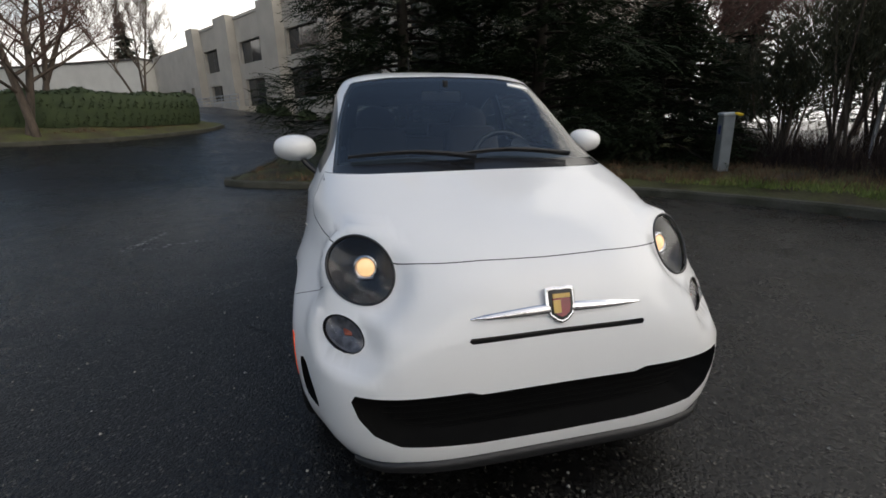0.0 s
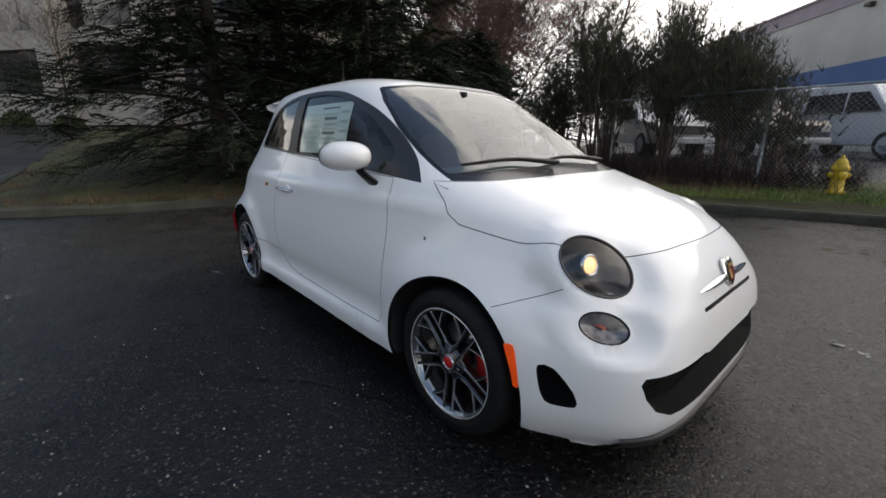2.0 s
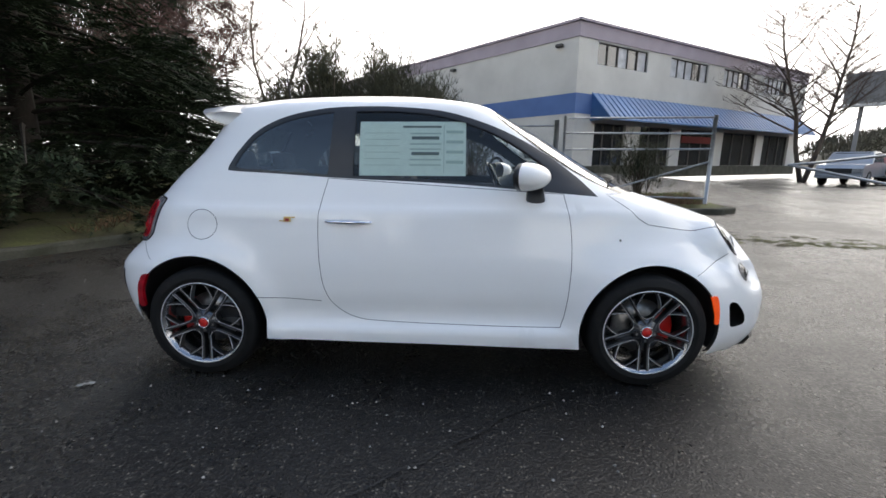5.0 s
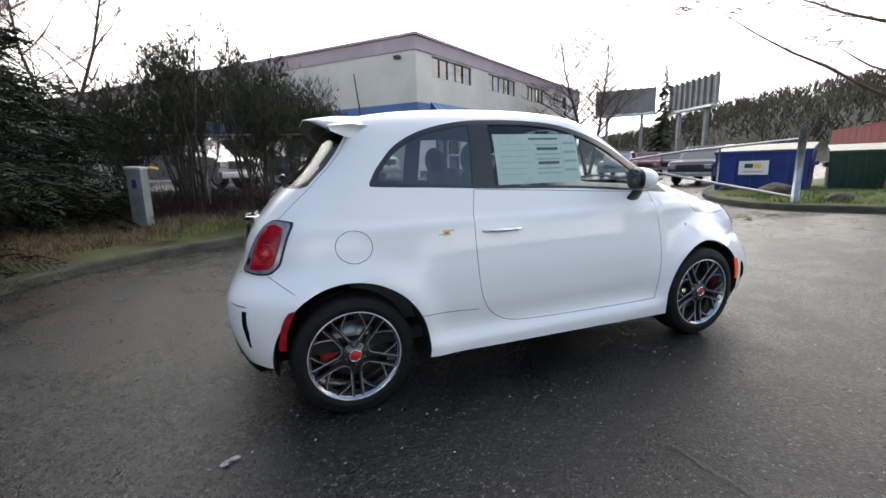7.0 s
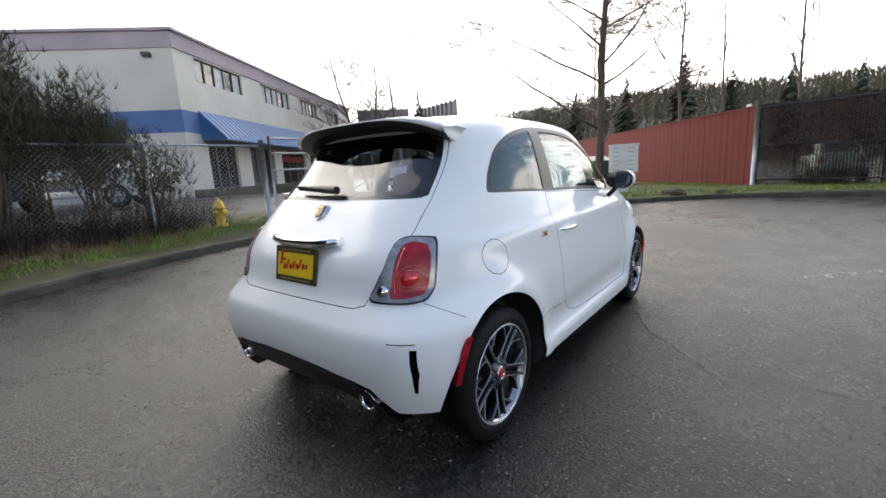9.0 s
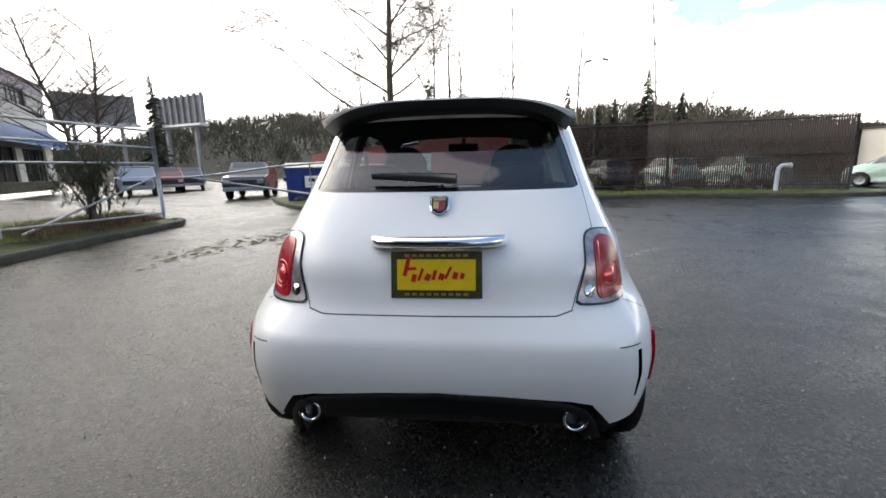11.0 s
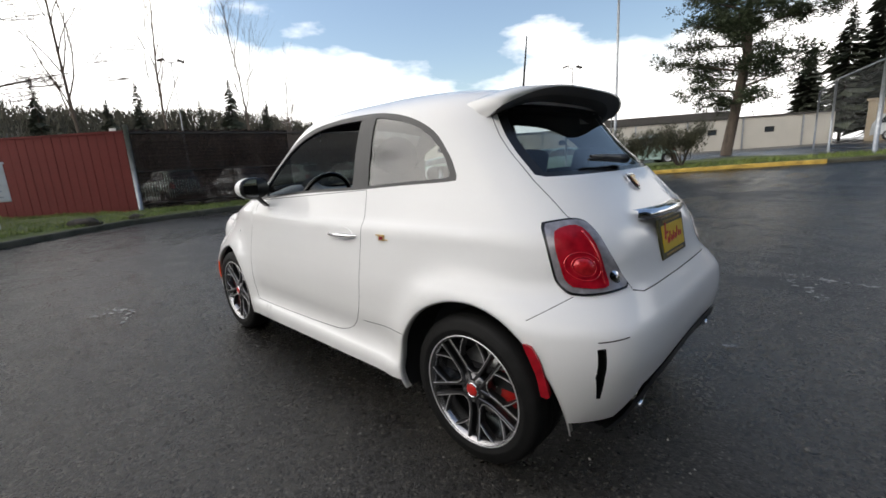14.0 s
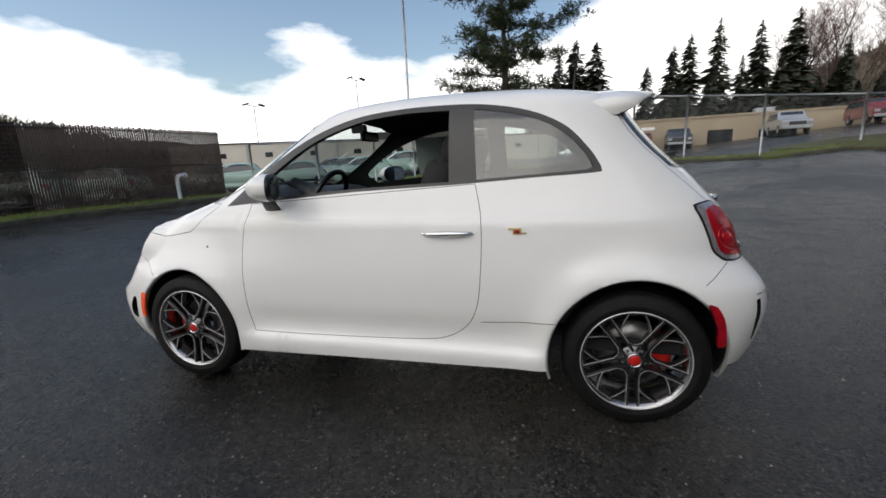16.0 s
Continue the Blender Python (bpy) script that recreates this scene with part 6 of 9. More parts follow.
def strip_on_skin(line_uv, width, offset, closed, left=False, height=0.004):
    """A raised flat band along a line on the skin."""
    a, b = ribbon(line_uv, width, closed)
    pa, pb = lift(a), lift(b)
    na = lift_normals(a)
    V = []
    k = [1, -1, 1] if left else [1, 1, 1]
    for i in range(len(a)):
        V += [pa[i] * k, (pa[i] + na[i] * (offset + height)) * k, (pb[i] + na[i] * (offset + height)) * k, pb[i] * k]
    F = []
    m = len(a)
    for i in range(m if closed else m - 1):
        j = (i + 1) % m
        for e in range(3):
            F.append((i * 4 + e, j * 4 + e, j * 4 + e + 1, i * 4 + e + 1))
    if not closed:
        F += [(0, 1, 2, 3), (m * 4 - 1, m * 4 - 2, m * 4 - 3, m * 4 - 4)]
    return V, F


def patch(kind, outline_pts, material, name, parent, offset, left, label="", smooth_line=True, grid=0.02, closed_depth=0.0):
    """A filled patch lying on the skin inside an outline, at an offset, with an edge."""
    from mathutils.geometry import delaunay_2d_cdt
    line = dense(outline_pts, 0.012, True, smooth_line)
    lo, hi = line.min(0), line.max(0)
    pts = [tuple(p) for p in line]
    n0 = len(pts)
    for x in np.arange(lo[0], hi[0], grid):
        for y in np.arange(lo[1], hi[1], grid):
            pts.append((x, y))
    v, _, f, *_ = delaunay_2d_cdt([Vector(p) for p in pts], [(i, (i + 1) % n0) for i in range(n0)], [], 0, 1e-6)
    v = np.array([tuple(p) for p in v])
    f = np.array([t for t in f if len(t) == 3])
    f = f[inside(line, v[f].mean(1))]
    uv = chart(kind, v)
    P, N = lift(uv), lift_normals(uv)
    top = P + N * offset
    k = [1, -1, 1] if left else [1, 1, 1]
    tri = top[f]
    flip = (np.cross(tri[:, 1] - tri[:, 0], tri[:, 2] - tri[:, 0]) * N[f].mean(1)).sum(1) < 0
    faces = [tuple(t[::-1]) if fl else tuple(t) for t, fl in zip(f, flip)]
    if left:
        faces = [t[::-1] for t in faces]
    V = [tuple(p * k) for p in top]
    o = len(V)
    edge = chart(kind, line)
    pe, ne = lift(edge), lift_normals(edge)
    V += [tuple(p * k) for p in pe + ne * offset] + [tuple(p * k) for p in pe - ne * 0.006]
    faces += [(o + i, o + (i + 1) % n0, o + n0 + (i + 1) % n0, o + n0 + i) for i in range(n0)]
    return part_np(name, V, faces, material, parent, label, smooth=False if closed_depth else True)


def front_end(car, bumper):
    R, H, G = car_regions()
    for left in (False, True):
        k = -1 if left else 1
        lamp = tagged(new("headlight"), "round headlight with a lit warm projector bulb")
        lamp.parent = car
        V, F = lens_cap("H", 0, 0, 0.129, 0.0945, -0.575, 0.012, left, 0.0)
        part_np("lens", V, F, M_CLEAR, lamp)
        V, F = lens_cap("H", 0, 0, 0.129, 0.0945, -0.575, -0.065, left, -0.012)
        part_np("bowl", V, F, M_GLOSSBLACK, lamp, "black headlight bowl")
        V, F = strip_on_skin(ellipse("H", 0, 0, 0.129, 0.0945, -0.575), 0.006, 0.0, True, left, 0.004)
        part_np("bezel", V, F, M_TRIM, lamp)
        c = LAMPS[0][0] + LAMPS[0][2] * 0.010
        n = LAMPS[0][1]
        c, n = Vector((c[0], c[1] * k, c[2])), Vector((0.90, n[1] * k * 0.6, 0.15)).normalized()
        m = facing(c - n * 0.040, n)
        V, F = lathe_np([(0.0, 0.012), (0.018, 0.009), (0.028, 0.0)], 32, "z")
        ob = part_np("bulb", V, F, M_BULB, lamp, "lit projector lens")
        ob.matrix_basis = m
        V, F = lathe_np([(0.029, 0.0), (0.031, 0.006), (0.036, 0.007), (0.040, -0.002), (0.044, -0.03)], 32, "z")
        ob = part_np("reflector_ring", V, F, M_SILVER, lamp)
        ob.matrix_basis = m
        for j, (w, drop, back) in enumerate(((0.030, 0.036, 0.034), (0.038, 0.048, 0.028), (0.042, 0.060, 0.020))):
            arc = [(w * math.sin(u), -drop * math.cos(u * 0.55), back - 0.03) for u in np.linspace(-1.1, 1.1, 13)]
            fin = part_np("reflector_fin", *tube_np(arc, 0.0022, 5), M_SILVER, lamp)
            fin.matrix_basis = m
        # lower side lamp
        fog = tagged(new("side_lamp"), "small round turn lamp with amber bulb behind clear lens")
        fog.parent = car
        V, F = lens_cap("G", 0, 0, 0.081, 0.047, -0.273, 0.008, left, -0.004)
        part_np("lens", V, F, M_CLEAR, fog)
        V, F = lens_cap("G", 0, 0, 0.081, 0.047, -0.273, -0.035, left, -0.010)
        part_np("bowl", V, F, M_LAMPSMOKE, fog)
        V, F = strip_on_skin(ellipse("G", 0, 0, 0.081, 0.047, -0.273), 0.005, -0.003, True, left, 0.003)
        part_np("bezel", V, F, M_TRIM, fog)
        V, F = lens_cap("G", 0.0, 0.012, 0.026, 0.014, -0.273, 0.006, left, -0.036, rings=4, n=16)
        part_np("amber_bulb", V, F, M_AMBER, fog)
        # orange marker at the rear edge of the bumper
        patch("X", [(1.434, 0.494), (1.434, 0.494), (1.466, 0.497), (1.486, 0.43), (1.494, 0.357), (1.488, 0.350), (1.474, 0.352), (1.466, 0.40)], M_LAMPORANGE, "side_marker", car, 0.002, left, "orange side marker lamp", closed_depth=1)
        # black triangular air opening
        V, F = fill_behind(H["front_vent"], -0.055, left)
        part_np("vent_insert", V, F, M_GRILLE, bumper, "black side air opening")
    patch("F", [(0.360, 1.380), (0.480, 1.357), (0.488, 1.369), (0.366, 1.394)], M_PAINT, "sticker", car, 0.001, True, "small white sticker at the top of the windscreen", closed_depth=1)
    # lower grille: dark back, mesh of bars
    V, F = fill_behind(H["grille"], -0.11, None)
    part_np("grille", V, F, M_GRILLE, bumper, "wide black lower grille")
    for z in np.arange(0.300, 0.445, 0.022):
        ys = np.arange(-0.54, 0.541, 0.03)
        lim = 0.45 + (z - 0.295) * 0.9
        ys = ys[np.abs(ys) < min(lim, 0.56)]
        P = [(float(skin(phi_of_y(abs(y), z), z)[0]) - 0.075, y, z) for y in ys]
        part_np("grille_bar", *tube_np(P, 0.0028, 5), M_GRILLE, bumper)
    V, F = fill_behind(H["slot"], -0.025, None)
    part_np("slot_back", V, F, M_BLACK, bumper, "narrow black nose slot")
    # black lip below the white edge
    rows = []
    ys = np.linspace(-0.60, 0.60, 49)
    for z, off in ((0.238, 0.000), (0.236, 0.010), (0.222, 0.016), (0.200, 0.016), (0.185, 0.006), (0.185, -0.08)):
        zz = z + 0.0 * ys
        p = skin(phi_of_y(np.abs(ys), np.maximum(zz, 0.15)), np.maximum(zz, 0.15))
        p[:, 1] = ys * (1 + off * 0.3)
        p[:, 0] += off - 0.10 * np.clip(np.abs(ys) - 0.52, 0, 1)
        p[:, 2] = zz - 0.0 + np.clip(np.abs(ys) - 0.45, 0, 1) * -0.10
        rows.append(p)
    V = [tuple(q) for r in rows for q in r]
    F = [(i * 49 + j, i * 49 + j + 1, (i + 1) * 49 + j + 1, (i + 1) * 49 + j) for i in range(5) for j in range(48)]
    part_np("chin_lip", V, F, M_BLACK, bumper, "black plastic front lip")
    # chrome whiskers and badge
    for s in (1, -1):
        rows = []
        for y, h, d in ((0.03, 0.016, 0.012), (0.09, 0.015, 0.012), (0.16, 0.012, 0.010), (0.22, 0.008, 0.007), (0.262, 0.0015, 0.003)):
            z = 0.662 - y * 0.03
            p = skin(phi_of_y(y, z), z)
            n = np.array([0.96, 0, 0.25])
            rows.append([(p[0] - 0.002, s * y, z + h), (p[0] + d * n[0], s * y, z + h * 0.7), (p[0] + d * 1.3, s * y, z), (p[0] + d, s * y, z - h * 0.7), (p[0] - 0.002, s * y, z - h)])
        V = [q for r in rows for q in r]
        F = [(i * 5 + j, i * 5 + j + 1, (i + 1) * 5 + j + 1, (i + 1) * 5 + j) for i in range(4) for j in range(4)]
        part_np("chrome_whisker", V, F if s == -1 else [f[::-1] for f in F], M_CHROME, bumper, "tapered chrome nose bar")
    p = skin(0.0, 0.672)
    badge(bumper, "nose_badge", (p[0] + 0.004, 0, 0.672), (0.94, 0, 0.34), 0.088, 0.105)


def fill_behind(line_uv, depth, left):
    """The recess behind an opening: its walls and its back. left None: both halves."""
    a = np.asarray(line_uv)
    if left is None:
        a = a[(a[:, 0] >= 0) & (a[:, 0] <= U_SCALE * math.pi)]
        end = 0.0 if a[0, 0] < 1 else U_SCALE * math.pi
        a = np.vstack([[end, a[0, 1]], a, [end, a[-1, 1]]])
    p, n = lift(a), lift_normals(a)
    k = len(a)
    V, F = [], []
    for s in ([1, -1] if left is None else [-1] if left else [1]):
        o = len(V)
        V += [tuple(q * [1, s, 1]) for q in p] + [tuple(q * [1, s, 1]) for q in p + n * depth]
        F += [(o + i, o + (i + 1) % k, o + k + (i + 1) % k, o + k + i) for i in range(k if left is not None else k - 1)]
        F.append(tuple(range(o + k, o + 2 * k)))
    return V, F


def rear_end(car, bumper, tailgate):
    R, H, G = car_regions()
    TL = [(0.516, 0.938), (0.600, 0.944), (0.628, 0.925), (0.650, 0.85), (0.658, 0.735), (0.628, 0.706), (0.48, 0.712), (0.466, 0.722), (0.5, 0.829)]

    def shrunk(k, cx=0.57, cz=0.82):
        return [(cx + (a - cx) * k, cz + (z - cz) * k) for a, z in TL]
    for left in (False, True):
        lamp = tagged(new("tail_light"), "red and clear tail light in a dark frame")
        lamp.parent = car
        patch("R", TL, M_GLOSSBLACK, "housing", lamp, 0.004, left, "dark lamp frame")
        patch("R", shrunk(0.95), M_LAMPCLEAR, "clear_lens", lamp, 0.008, left, "clear grey outer lens")
        patch("R", [(0.545, 0.915), (0.600, 0.917), (0.622, 0.893), (0.637, 0.84), (0.641, 0.748), (0.622, 0.728), (0.548, 0.728), (0.540, 0.80)], M_LAMPRED, "red_lens", lamp, 0.012, left, "red lamp lens")
        V, F = lens_cap("R", 0.592, 0.795, 0.024, 0.027, 0.0, 0.007, left, 0.013, rings=4, n=24)
        part_np("round_reflector", V, F, M_REDDEEP, lamp, "round red reflector")
        t = np.linspace(0, 2 * math.pi, 28, endpoint=False)
        for rad, name in ((0.031, "reflector_ring"), (0.046, "reflector_ring")):
            V, F = strip_on_skin(chart("R", np.stack([0.592 + rad * 0.9 * np.cos(t), 0.795 + rad * np.sin(t)], -1)), 0.0035, 0.011, True, left, 0.002)
            part_np(name, V, F, M_REDDEEP, lamp)
        V, F = strip_on_skin(chart("R", dense([(0.553, 0.905), (0.549, 0.80), (0.556, 0.735)], 0.01, False, True)), 0.006, 0.011, False, left, 0.002)
        part_np("lens_rib", V, F, M_REDDEEP, lamp)
        V, F = lens_cap("R", 0.512, 0.752, 0.019, 0.021, 0.0, 0.006, left, 0.010, rings=4, n=24)
        part_np("reversing_lamp", V, F, M_CHROME, lamp, "round clear reversing lamp")
        V, F = fill_behind(H["rear_vent"], -0.03, left)
        part_np("vent_insert", V, F, M_GRILLE, bumper, "narrow black bumper vent")
        patch("X", [(-1.400, 0.565), (-1.400, 0.565), (-1.428, 0.560), (-1.462, 0.50), (-1.482, 0.395), (-1.472, 0.385), (-1.452, 0.387), (-1.442, 0.47)], M_LAMPRED, "side_marker", car, 0.012, left, "red side marker lamp", closed_depth=1)
        V, F = lathe_np([(0.0, 0.02), (0.026, 0.03), (0.030, -0.035), (0.034, -0.044), (0.040, -0.046), (0.043, -0.04), (0.043, 0.06)], 32, "x")
        ex = part_np("exhaust_tip", V, F, M_CHROME, car, "chrome exhaust tip")
        ex.matrix_basis = Matrix.Translation((-1.625, 0.468 if left else -0.468, 0.325))
    # black lower apron
    line = [(-1.0, 0.0)]
    pts = dense([(0.0, 0.436), (0.20, 0.426), (0.437, 0.406), (0.497, 0.380), (0.532, 0.327), (0.575, 0.215)], 0.02, False, False)
    rows = []
    for depth, drop in ((0.004, 0.0), (0.006, -0.022), (-0.03, -0.030), (-0.05, -0.12), (-0.16, -0.16)):
        r = []
        for s in (1, -1):
            seq = pts if s == -1 else pts[::-1]
            for y, z in (seq if s == 1 else seq[1:]):
                zz = z
                uvp = chart("R", [(y, zz)])
                p, n = lift(uvp)[0], lift_normals(uvp)[0]
                inward = 1 - 0.05 * (drop < -0.01) * (y > 0.45)
                r.append((p[0] + n[0] * depth, s * y * inward, max(0.2, zz + drop + n[2] * depth)))
        rows.append(r)
    k = len(rows[0])
    V = [q for r in rows for q in r]
    F = [(i * k + j, i * k + j + 1, (i + 1) * k + j + 1, (i + 1) * k + j) for i in range(4) for j in range(k - 1)]
    part_np("diffuser", V, F, M_BLACK, bumper, "black lower rear apron")
    # spoiler: a wing that carries the roof on past the window
    ys = np.linspace(-1, 1, 41)
    top, mids, edge, lip, under, root = [], [], [], [], [], []
    for s in ys:
        a = abs(s)
        y = s * 0.545
        t = Vector((-0.93 - 0.02 * a, y * 0.95, 1.474 - 0.088 * a ** 2.8))
        e = Vector((-1.262 + 0.09 * a ** 4.0, y * 0.98, 1.446 - 0.062 * a ** 3.4))
        top.append(tuple(t))
        mids.append(tuple(t.lerp(e, 0.5) + Vector((0, 0, 0.010))))
        edge.append(tuple(e))
        w = a ** 5
        lip.append((e.x + 0.002 + 0.02 * w, e.y * 0.995, e.z - 0.006 - 0.020 * w))
        under.append((e.x + 0.060 + 0.03 * w, e.y * (0.985 - 0.03 * w), e.z - 0.030 - 0.030 * w))
        root.append((-1.105 - 0.01 * a ** 2, y * 0.86, 1.392 - 0.045 * a ** 3))
    n = 41
    close = [(j2, z2) for j2, z2 in ((0, 0), (n - 1, 0))]
    V = top + mids + edge + lip
    F = [(i * n + j, (i + 1) * n + j, (i + 1) * n + j + 1, i * n + j + 1) for i in range(3) for j in range(n - 1)]
    o = len(V)
    for j2 in (0, n - 1):
        k2 = len(V)
        y = top[j2][1] * 0.985
        V += [(-0.96, y, 1.335), (-1.07, y, 1.328)]
        F.append((j2, n + j2, 2 * n + j2, 3 * n + j2, k2 + 1, k2))
    part_np("spoiler", V, F, M_PAINT, tailgate, "white roof spoiler", smooth=True)
    F = [(j, n + j, n + j + 1, j + 1) for j in range(n - 1)]
    part_np("spoiler_edge", lip + under, F, M_SPOILERGREY, tailgate, "dark grey satin rear edge of the spoiler")
    part_np("spoiler_underside", under + root, F, M_BLACK, tailgate, "black underside of the spoiler")
    # badge, chrome bar, plate
    badge(tailgate, "rear_badge", (float(XR(1.035)) - 0.003, 0, 1.035), (-0.80, 0, 0.60), 0.074, 0.088)
    rows = []
    for t in np.linspace(-1, 1, 25):
        y = t * 0.235
        e = (1 - abs(t) ** 6) ** 0.5 if abs(t) < 1 else 0.05
        x0 = -1.572 - 0.012 + 0.03 * abs(t) ** 2
        rows.append([(x0 + 0.02, y, 0.945), (x0 - 0.030 * e, y, 0.942), (x0 - 0.042 * e, y, 0.925), (x0 - 0.034 * e, y, 0.908), (x0 + 0.02, y, 0.902)])
    V = [q for r in rows for q in r]
    F = [(i * 5 + j, i * 5 + j + 1, (i + 1) * 5 + j + 1, (i + 1) * 5 + j) for i in range(24) for j in range(4)]
    part_np("chrome_handle_bar", V, F, M_CHROME, tailgate, "chrome tailgate handle bar")
    m = facing((-1.612, 0, 0.818), (-0.985, 0, 0.17))
    bm = bmesh.new()
    box_bm(bm, 0, 0, 0, 0.312, 0.160, 0.010, 0.003, m)
    plate = part("licence_plate", bm, M_PLATEFRAME, tailgate, "yellow dealer plate with a red mark in a dark frame")
    bm = bmesh.new()
    box_bm(bm, 0, 0.0, 0.006, 0.268, 0.105, 0.004, 0.001, m)
    part("yellow_plate", bm, M_YELLOW, plate)
    for k in range(2):
        bm = bmesh.new()
        for i in range(9):
            box_bm(bm, -0.10 + i * 0.025, (0.066, -0.066)[k], 0.0058, 0.016, 0.009, 0.002, 0, m)
        part("frame_print", bm, M_GOLD, plate)
    # the dealer's red mark, as plain slanted bars
    bm = bmesh.new()
    slant = m @ Matrix.Rotation(0.06, 4, "Z")
    box_bm(bm, -0.104, 0.004, 0.0085, 0.014, 0.066, 0.002, 0, slant @ Matrix.Rotation(-0.3, 4, "Z"))
    for i, (w, tall, up) in enumerate(((0.016, 0.026, -0.006), (0.010, 0.044, 0.004), (0.018, 0.024, -0.006), (0.012, 0.034, 0.0), (0.019, 0.022, -0.007), (0.009, 0.046, 0.005), (0.017, 0.024, -0.006), (0.013, 0.020, -0.008))):
        at = slant @ Matrix.Translation((-0.076 + 0.0235 * i, up, 0.0085)) @ Matrix.Rotation(-0.32 - 0.1 * (i % 3), 4, "Z")
        box_bm(bm, 0, 0, 0, w, tall, 0.002, 0, at)
    box_bm(bm, -0.084, 0.026, 0.0085, 0.036, 0.010, 0.002, 0, slant)
    part("red_bar_mark", bm, M_PLATERED, plate, "plain red bars on yellow")
    # wiper and aerial
    base = [(-1.372, -0.06, 1.122), (-1.370, 0.04, 1.128), (-1.366, 0.16, 1.136), (-1.360, 0.27, 1.142)]
    V, F = join_np(tube_np([(a - 0.02, b, c + 0.012) for a, b, c in base], [0.020, 0.018, 0.012, 0.006], 8), tube_np([(a - 0.012, b, c) for a, b, c in base], [0.006, 0.006, 0.006, 0.005], 6))
    part_np("rear_wiper", V, F, M_BLACK, tailgate, "black rear wiper")
    part_np("aerial", *tube_np([(-0.90, 0.0, 1.46), (-0.905, 0.0, 1.50), (-0.93, 0.0, 1.735)], [0.012, 0.006, 0.003], 8), M_BLACK, car, "black roof aerial")


def side_fittings(car, doors):
    for s, left in (("r", False), ("l", True)):
        k = 1 if left else -1
        d = doors[s]
        # handle: chrome bar over a dished cup
        V, F = [], []
        rows = []
        for t in np.linspace(0, 1, 17):
            x = -0.235 - 0.235 * t
            z = 0.842 + 0.004 * t
            y = abs(float(skin(phi_of_x(x, z), z)[1]))
            out = 0.030 * (math.sin(math.pi * min(1, max(0, t))) ** 0.35) + 0.002
            h = 0.014 * (0.55 + 0.45 * math.sin(math.pi * t))
            rows.append([(x, k * (y + out - 0.012), z + h), (x, k * (y + out), z + h * 0.5), (x, k * (y + out + 0.002), z - h * 0.3), (x, k * (y + out - 0.010), z - h)])
        V = [q for r in rows for q in r]
        F = [(i * 4 + j, i * 4 + (j + 1) % 4, (i + 1) * 4 + (j + 1) % 4, (i + 1) * 4 + j) for i in range(16) for j in range(4)] + [(0, 1, 2, 3), (67, 66, 65, 64)]
        part_np("handle", V, F, M_CHROME, d, "chrome door handle")
        patch("X", [(-0.30, 0.868), (-0.36, 0.880), (-0.42, 0.868), (-0.44, 0.842), (-0.36, 0.812), (-0.28, 0.842)], M_PAINT, "handle_cup", d, 0.003, left)
        # shield badge behind the door
        at = skin(phi_of_x(-0.66, 0.853), 0.853)
        n = lift_normals(dom(phi_of_x(-0.66, 0.853), 0.853)[None])[0]
        at, n = Vector((at[0], -at[1] * k * 1.0 if left else at[1], at[2])), Vector((n[0], abs(n[1]) * k, n[2]))
        at.y = abs(at.y) * k
        mm = facing(at, n)
        bm = bmesh.new()
        box_bm(bm, 0, 0, 0.003, 0.036, 0.026, 0.006, 0.002, mm)
        box_bm(bm, 0.026 * (1 if left else -1) * -1, 0.010, 0.003, 0.026, 0.006, 0.005, 0.001, mm)
        box_bm(bm, 0.026 * (1 if left else -1), -0.008, 0.003, 0.03, 0.005, 0.005, 0.001, mm)
        bd = part("side_badge", bm, M_GOLD, car, "small gold and red side badge")
        bm = bmesh.new()
        box_bm(bm, 0, -0.002, 0.0062, 0.022, 0.014, 0.003, 0.001, mm)
        part("badge_centre", bm, M_REDENAMEL, bd)
        bm = bmesh.new()
        at = skin(phi_of_x(0.985, 0.765), 0.765)
        box_bm(bm, 0, 0, 0.001, 0.010, 0.014, 0.008, 0.002, facing((at[0], abs(at[1]) * k, at[2]), (0, k, 0)))
        part("side_repeater", bm, M_SILVER, car)
        # mirror
        mir = tagged(new("door_mirror"), "white oval door mirror on a black foot")
        mir.parent = d
        V, F = [], []
        rings, n = 12, 28
        for i in range(rings + 1):
            u = i / rings
            a = math.pi / 2 * u
            r = math.cos(a) if u < 1 else 0.0
            x = 0.500 + 0.115 * math.sin(a)
            for j in range(n):
                t = 2 * math.pi * j / n
                cy = math.copysign(abs(math.cos(t)) ** 0.85, math.cos(t))
                cz = math.copysign(abs(math.sin(t)) ** 0.85, math.sin(t))
                V.append((x - 0.012 * r * cy, k * (0.820 + 0.112 * r * cy), 1.070 + 0.066 * r * cz))
        for i in range(rings):
            for j in range(n):
                q = (i * n + j, i * n + (j + 1) % n, (i + 1) * n + (j + 1) % n, (i + 1) * n + j)
                F.append(q if left else q[::-1])
        toe = Matrix.Translation((0.53, k * 0.82, 0)) @ Matrix.Rotation(radians(17) * k, 4, "Z") @ Matrix.Translation((-0.53, -k * 0.82, 0))
        V = [tuple(toe @ Vector(q)) for q in V]
        part_np("mirror_shell", V, F, M_PAINT, mir, "white mirror shell")
        back = V[:n]
        bv = [(x - 0.001, y, z) for x, y, z in back] + [(x - 0.022, k * 0.820 + (y - k * 0.820) * 0.97, 1.07 + (z - 1.07) * 0.96) for x, y, z in back]
        part_np("mirror_back", bv, [(i, (i + 1) % n, n + (i + 1) % n, n + i) for i in range(n)] + [tuple(range(n, 2 * n))], M_MIRRORGREY, mir, "black mirror housing")
